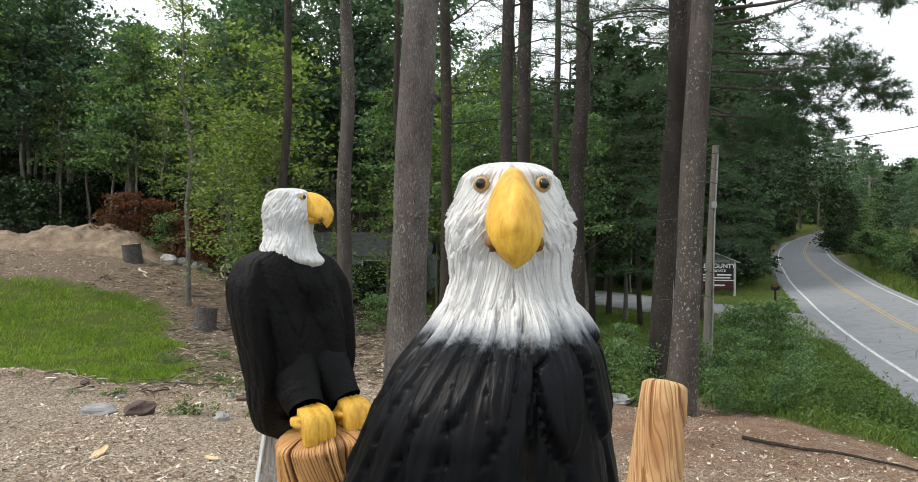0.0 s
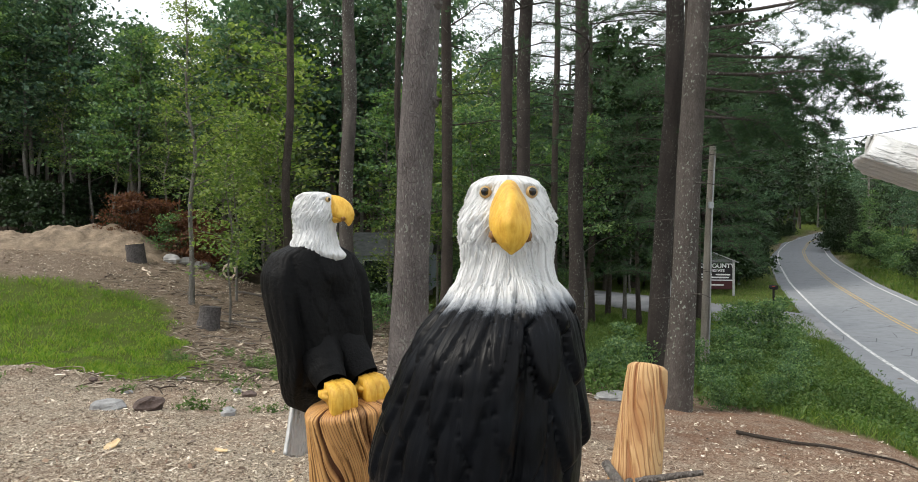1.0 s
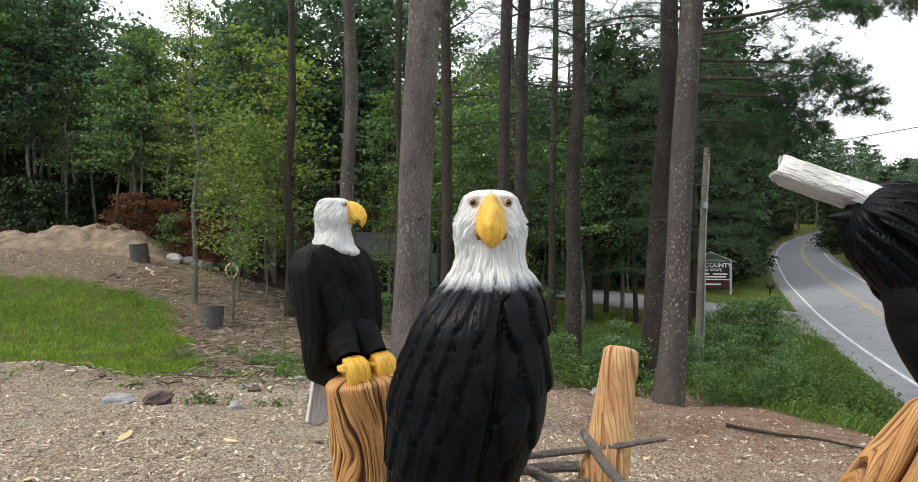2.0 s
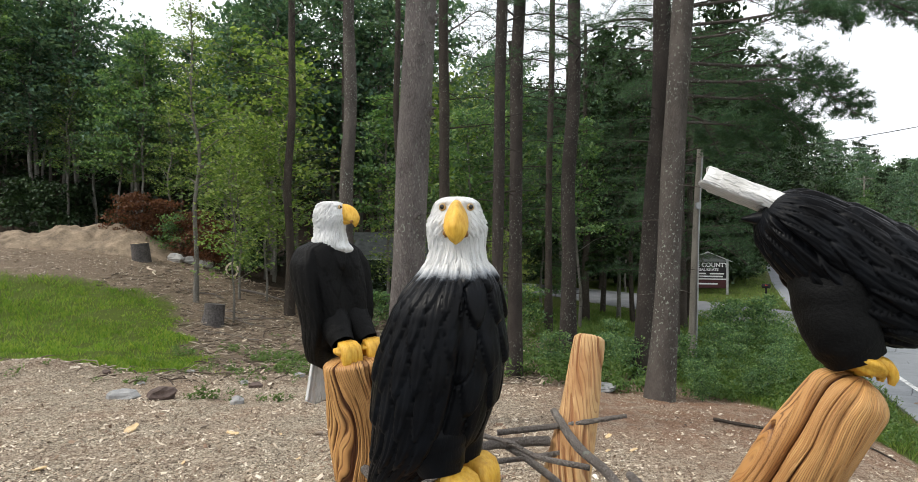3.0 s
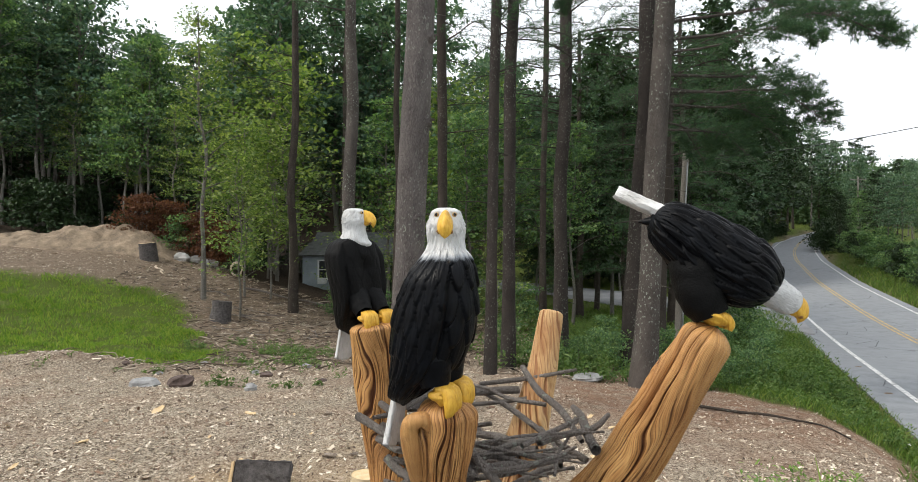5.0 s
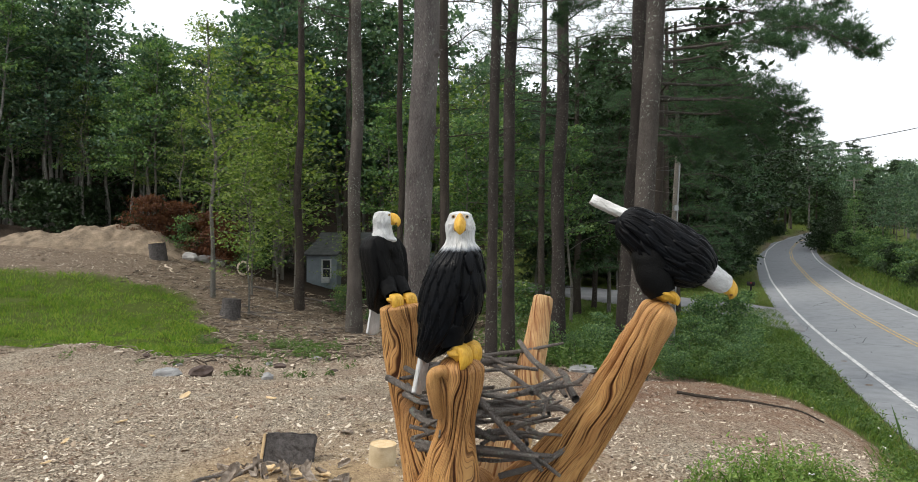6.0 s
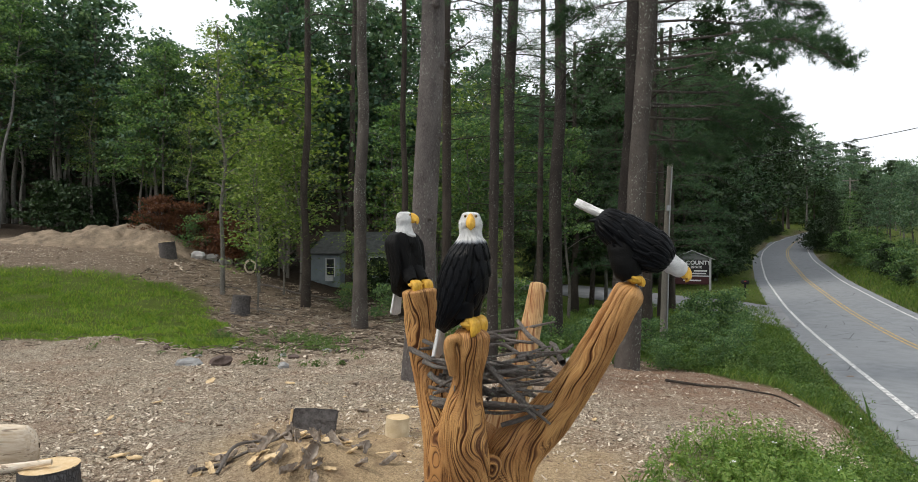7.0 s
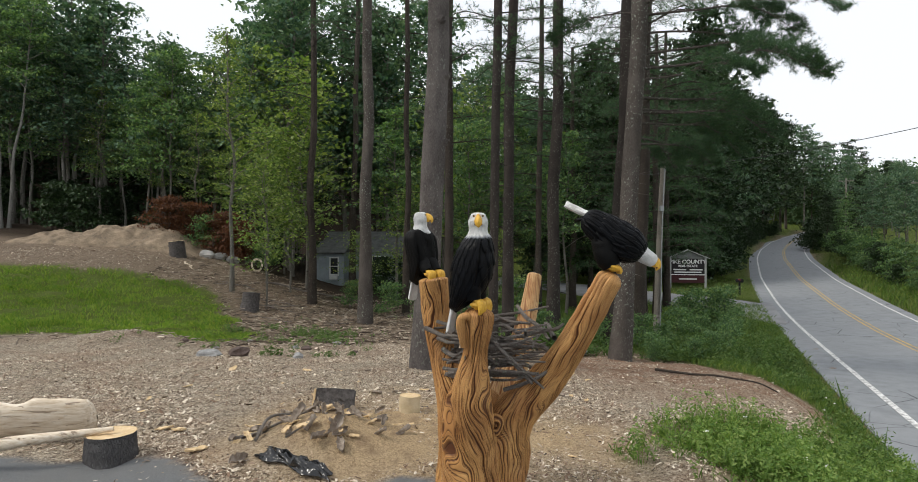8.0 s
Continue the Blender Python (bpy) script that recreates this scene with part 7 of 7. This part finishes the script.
def make_sign():
    x0, y0, x1, y1 = 16.7, 43.1, 19.25, 42.5
    cx, cy = (x0 + x1) / 2, (y0 + y1) / 2
    z = gz(cx, cy)
    ob = thing("roadside_sign", cx, cy, z, math.degrees(math.atan2(y1 - y0, x1 - x0)), "maroon and black roadside sign with white lettering and gabled top", "sign")
    for k in (-1, 1):
        part("post", box(0.15, 0.15, 2.5 + 0.6, 0.01, (k * 1.3, 0, 0.95)), M_GREYPOST, ob)
    part("upper_board", box(2.5, 0.07, 1.2, 0.008, (0, 0, 1.72)), M_DARKBOARD, ob, "black painted board")
    part("lower_board", box(2.5, 0.07, 0.6, 0.008, (0, 0, 0.74)), M_MAROON, ob, "maroon painted board")
    part("rail", box(2.5, 0.09, 0.07, 0.008, (0, -0.01, 1.08)), M_WHITE, ob)
    bm = bmesh.new()
    vs = [bm.verts.new(p) for p in [(-1.45, -0.03, 2.33), (1.45, -0.03, 2.33), (0, -0.03, 2.95), (-1.45, 0.03, 2.33), (1.45, 0.03, 2.33), (0, 0.03, 2.95)]]
    for q in [(0, 1, 2), (5, 4, 3), (0, 3, 4, 1), (1, 4, 5, 2), (2, 5, 3, 0)]:
        bm.faces.new([vs[i] for i in q])
    part("gable_panel", bm, plain("grey_panel", (0.1, 0.11, 0.11), (0.15, 0.155, 0.155), 3), ob, "dark grey gable panel")
    for k in (-1, 1):
        part("roof_board", box(1.78, 0.35, 0.06, 0.008, (k * 0.8, 0, 2.68), None, pose(0, 0, 0, 0, k * 23, 0)), M_GREYPOST, ob)
    front = lambda z: pose(0, -0.042, z, 90, 0, 0)
    lettering("PIKE COUNTY", 0.42, front(2.08), ob, M_WHITE)
    lettering("REAL ESTATE", 0.24, front(1.75), ob, M_WHITE)
    for zc, w, xs in [(1.47, 0.95, (-0.6, 0.6)), (1.27, 2.0, (0,)), (0.74, 1.3, (0,))]:
        for xc in xs:
            part("text_bar", box(w, 0.012, 0.1, 0.0, (xc, -0.042, zc)), M_WHITE, ob)


def make_mailbox():
    x, y = 20.3, 39.1
    ob = thing("mailbox", x, y, gz(x, y), -62, "black mailbox on a dark post beside the drive", "mailbox")
    part("post", box(0.1, 0.1, 1.2, 0.01, (0, 0, 0.4)), M_DARKBOARD, ob)
    part("arm", box(0.5, 0.09, 0.06, 0.006, (0.0, 0, 0.95)), M_DARKBOARD, ob)
    th = np.linspace(0, np.pi, 12)
    prof = [(-0.1, 0.0)] + [(-0.1 * math.cos(t), 0.12 + 0.1 * math.sin(t)) for t in th] + [(0.1, 0.0)]
    v = np.array([[(xx, p[0], 0.98 + p[1]) for p in prof] for xx in (-0.26, -0.26, 0.26, 0.26)])
    v[0] = v[0].mean(0)
    v[3] = v[3].mean(0)
    piece("box", mesh_from("box", v.reshape(-1, 3), grid_faces(4, len(prof)), M_DARKBOARD, smooth=False), ob)
    part("flag", box(0.16, 0.012, 0.05, 0.0, (0.08, -0.11, 1.12)), plain("flag_red", (0.35, 0.03, 0.02), (0.4, 0.04, 0.03), 5), ob, "small red flag")


def make_ladder():
    x, y = 6.2, 17.1
    ob = thing("ladder", x, y, gz(x, y), 58, "narrow pale metal ladder leaning against a pine", "ladder")
    lean = pose(0, 0, 0, -5, 0, 0)
    for k in (-1, 1):
        part("rail", box(0.035, 0.06, 3.5, 0.005, (k * 0.17, 0, 1.72)), M_METAL, ob, "", lean)
    for k in range(11):
        v, f = tube([(-0.17, 0, 0.25 + 0.3 * k), (0.17, 0, 0.25 + 0.3 * k)], [0.014, 0.014], 3, 8)
        piece("rung", clean(mesh_from("rung", v, f, M_METAL)), ob, lean)


def make_house():
    x, y = -5.6, 40.5
    z = gz(-8.5, 37.5)
    ob = thing("house", x, y, z, -4, "small blue-grey house with shingle roof among the trees", "house")
    W, D, H = 7.6, 5.0, 2.15

    def wall_with_hole(name, w, h, m, holes):
        """Siding boards, one above the other, round the openings."""
        wall = part(name, box(w, 0.07, 0.12, 0, (0, 0.012, -0.06)), M_SIDING, ob, "", m)
        rows = 13
        for k in range(rows):
            z0, z1 = h * k / rows, h * (k + 1) / rows
            spans = [(-w / 2, w / 2)]
            for a, b, c, d in holes:
                if z1 > c and z0 < d:
                    spans = [s for p, q in spans for s in ((p, min(q, a)), (max(p, b), q)) if s[1] - s[0] > 0.01]
            for p, q in spans:
                part("siding_board", box(q - p, 0.08, z1 - z0 - 0.004, 0, ((p + q) / 2, 0, (z0 + z1) / 2), None, pose(0, 0, 0, -4, 0, 0)), M_SIDING, wall)
        return wall

    def window(px, pz, w, h, m):
        win = piece("window", mesh_from("window", np.array([(px - w / 2, 0.03, pz - h / 2), (px + w / 2, 0.03, pz - h / 2), (px + w / 2, 0.03, pz + h / 2), (px - w / 2, 0.03, pz + h / 2)]), np.array([[0, 1, 2, 3]]), M_GLASS, smooth=False), ob, m)
        bm = bmesh.new()
        for k in (-1, 1):
            box(0.08, 0.12, h + 0.16, 0, (px + k * (w / 2 + 0.04), -0.02, pz), bm)
            box(w, 0.12, 0.08, 0, (px, -0.02, pz + k * (h / 2 + 0.04)), bm)
        box(w, 0.06, 0.05, 0, (px, -0.01, pz), bm)
        part("window_frame", bm, M_WHITE, win, "white window frame")
    front = pose(0, -D / 2, 0)
    wall_with_hole("wall", W, H, front, [(-0.2, 0.8, 0.9, 1.8), (2.0, 2.9, 0, 2.0)])
    window(0.3, 1.35, 1.0, 0.9, front)
    part("door", box(0.86, 0.06, 1.96, 0.01, (2.45, 0.02, 0.98)), M_WHITE, ob, "pale panel door", front)
    wall_with_hole("wall", W, H, pose(0, D / 2, 0, 0, 0, 180), [])
    for k in (-1, 1):
        wall_with_hole("wall", D, H, pose(k * W / 2, 0, 0, 0, 0, k * 90), [])
    # porch wing to the front
    wing = pose(-W / 2 + 0.95, -D / 2 - 1.5, 0)
    wall_with_hole("wall", 1.9, H, wing, [(0.05, 0.6, 0.6, 1.75)])
    window(0.33, 1.2, 0.5, 1.1, wing)
    part("air_conditioner", box(0.5, 0.35, 0.36, 0.02, (0.33, -0.2, 0.5)), M_WHITE, ob, "white window air conditioner", wing)
    for k in (-1, 1):
        wall_with_hole("wall", 1.5, H, wing @ pose(k * 0.95, 0.75, 0, 0, 0, k * 90), [])
    # roofs of shingle courses on a thin deck
    for k in (-1, 1):
        deck = part("roof", box(W + 0.5, D / 2 + 0.4, 0.03, 0, (0, k * (D / 2 + 0.3) / 2, H + 0.63), None, pose(0, 0, 0, -k * 27, 0, 0)), M_SHINGLE, ob, "grey shingle roof slope")
        for c in range(12):
            u = (c + 0.5) / 12
            part("shingle_course", box(W + 0.6, 0.33, 0.03, 0, (0, k * (D / 2 + 0.3) * (1 - u), H - 0.01 + 1.45 * u), None, pose(0, 0, 0, -k * 30, 0, 0)), M_SHINGLE, deck)
    deck = part("porch_roof", box(2.2, 2.2, 0.03, 0, (-W / 2 + 0.95, -D / 2 - 0.7, H + 0.28), None, pose(0, 0, 0, 19, 0, 0)), M_SHINGLE, ob, "low shingle roof of the wing")
    for c in range(8):
        u = (c + 0.5) / 8
        part("shingle_course", box(2.3, 0.36, 0.03, 0, (-W / 2 + 0.95, -D / 2 - 1.8 + 2.2 * u, H - 0.02 + 0.75 * u), None, pose(0, 0, 0, 19, 0, 0)), M_SHINGLE, deck)


make_stumps()
make_bench_logs()
make_scraps()
make_heap()
make_rocks()
make_fallen()
make_poles()
make_sign()
make_mailbox()
make_ladder()
make_house()
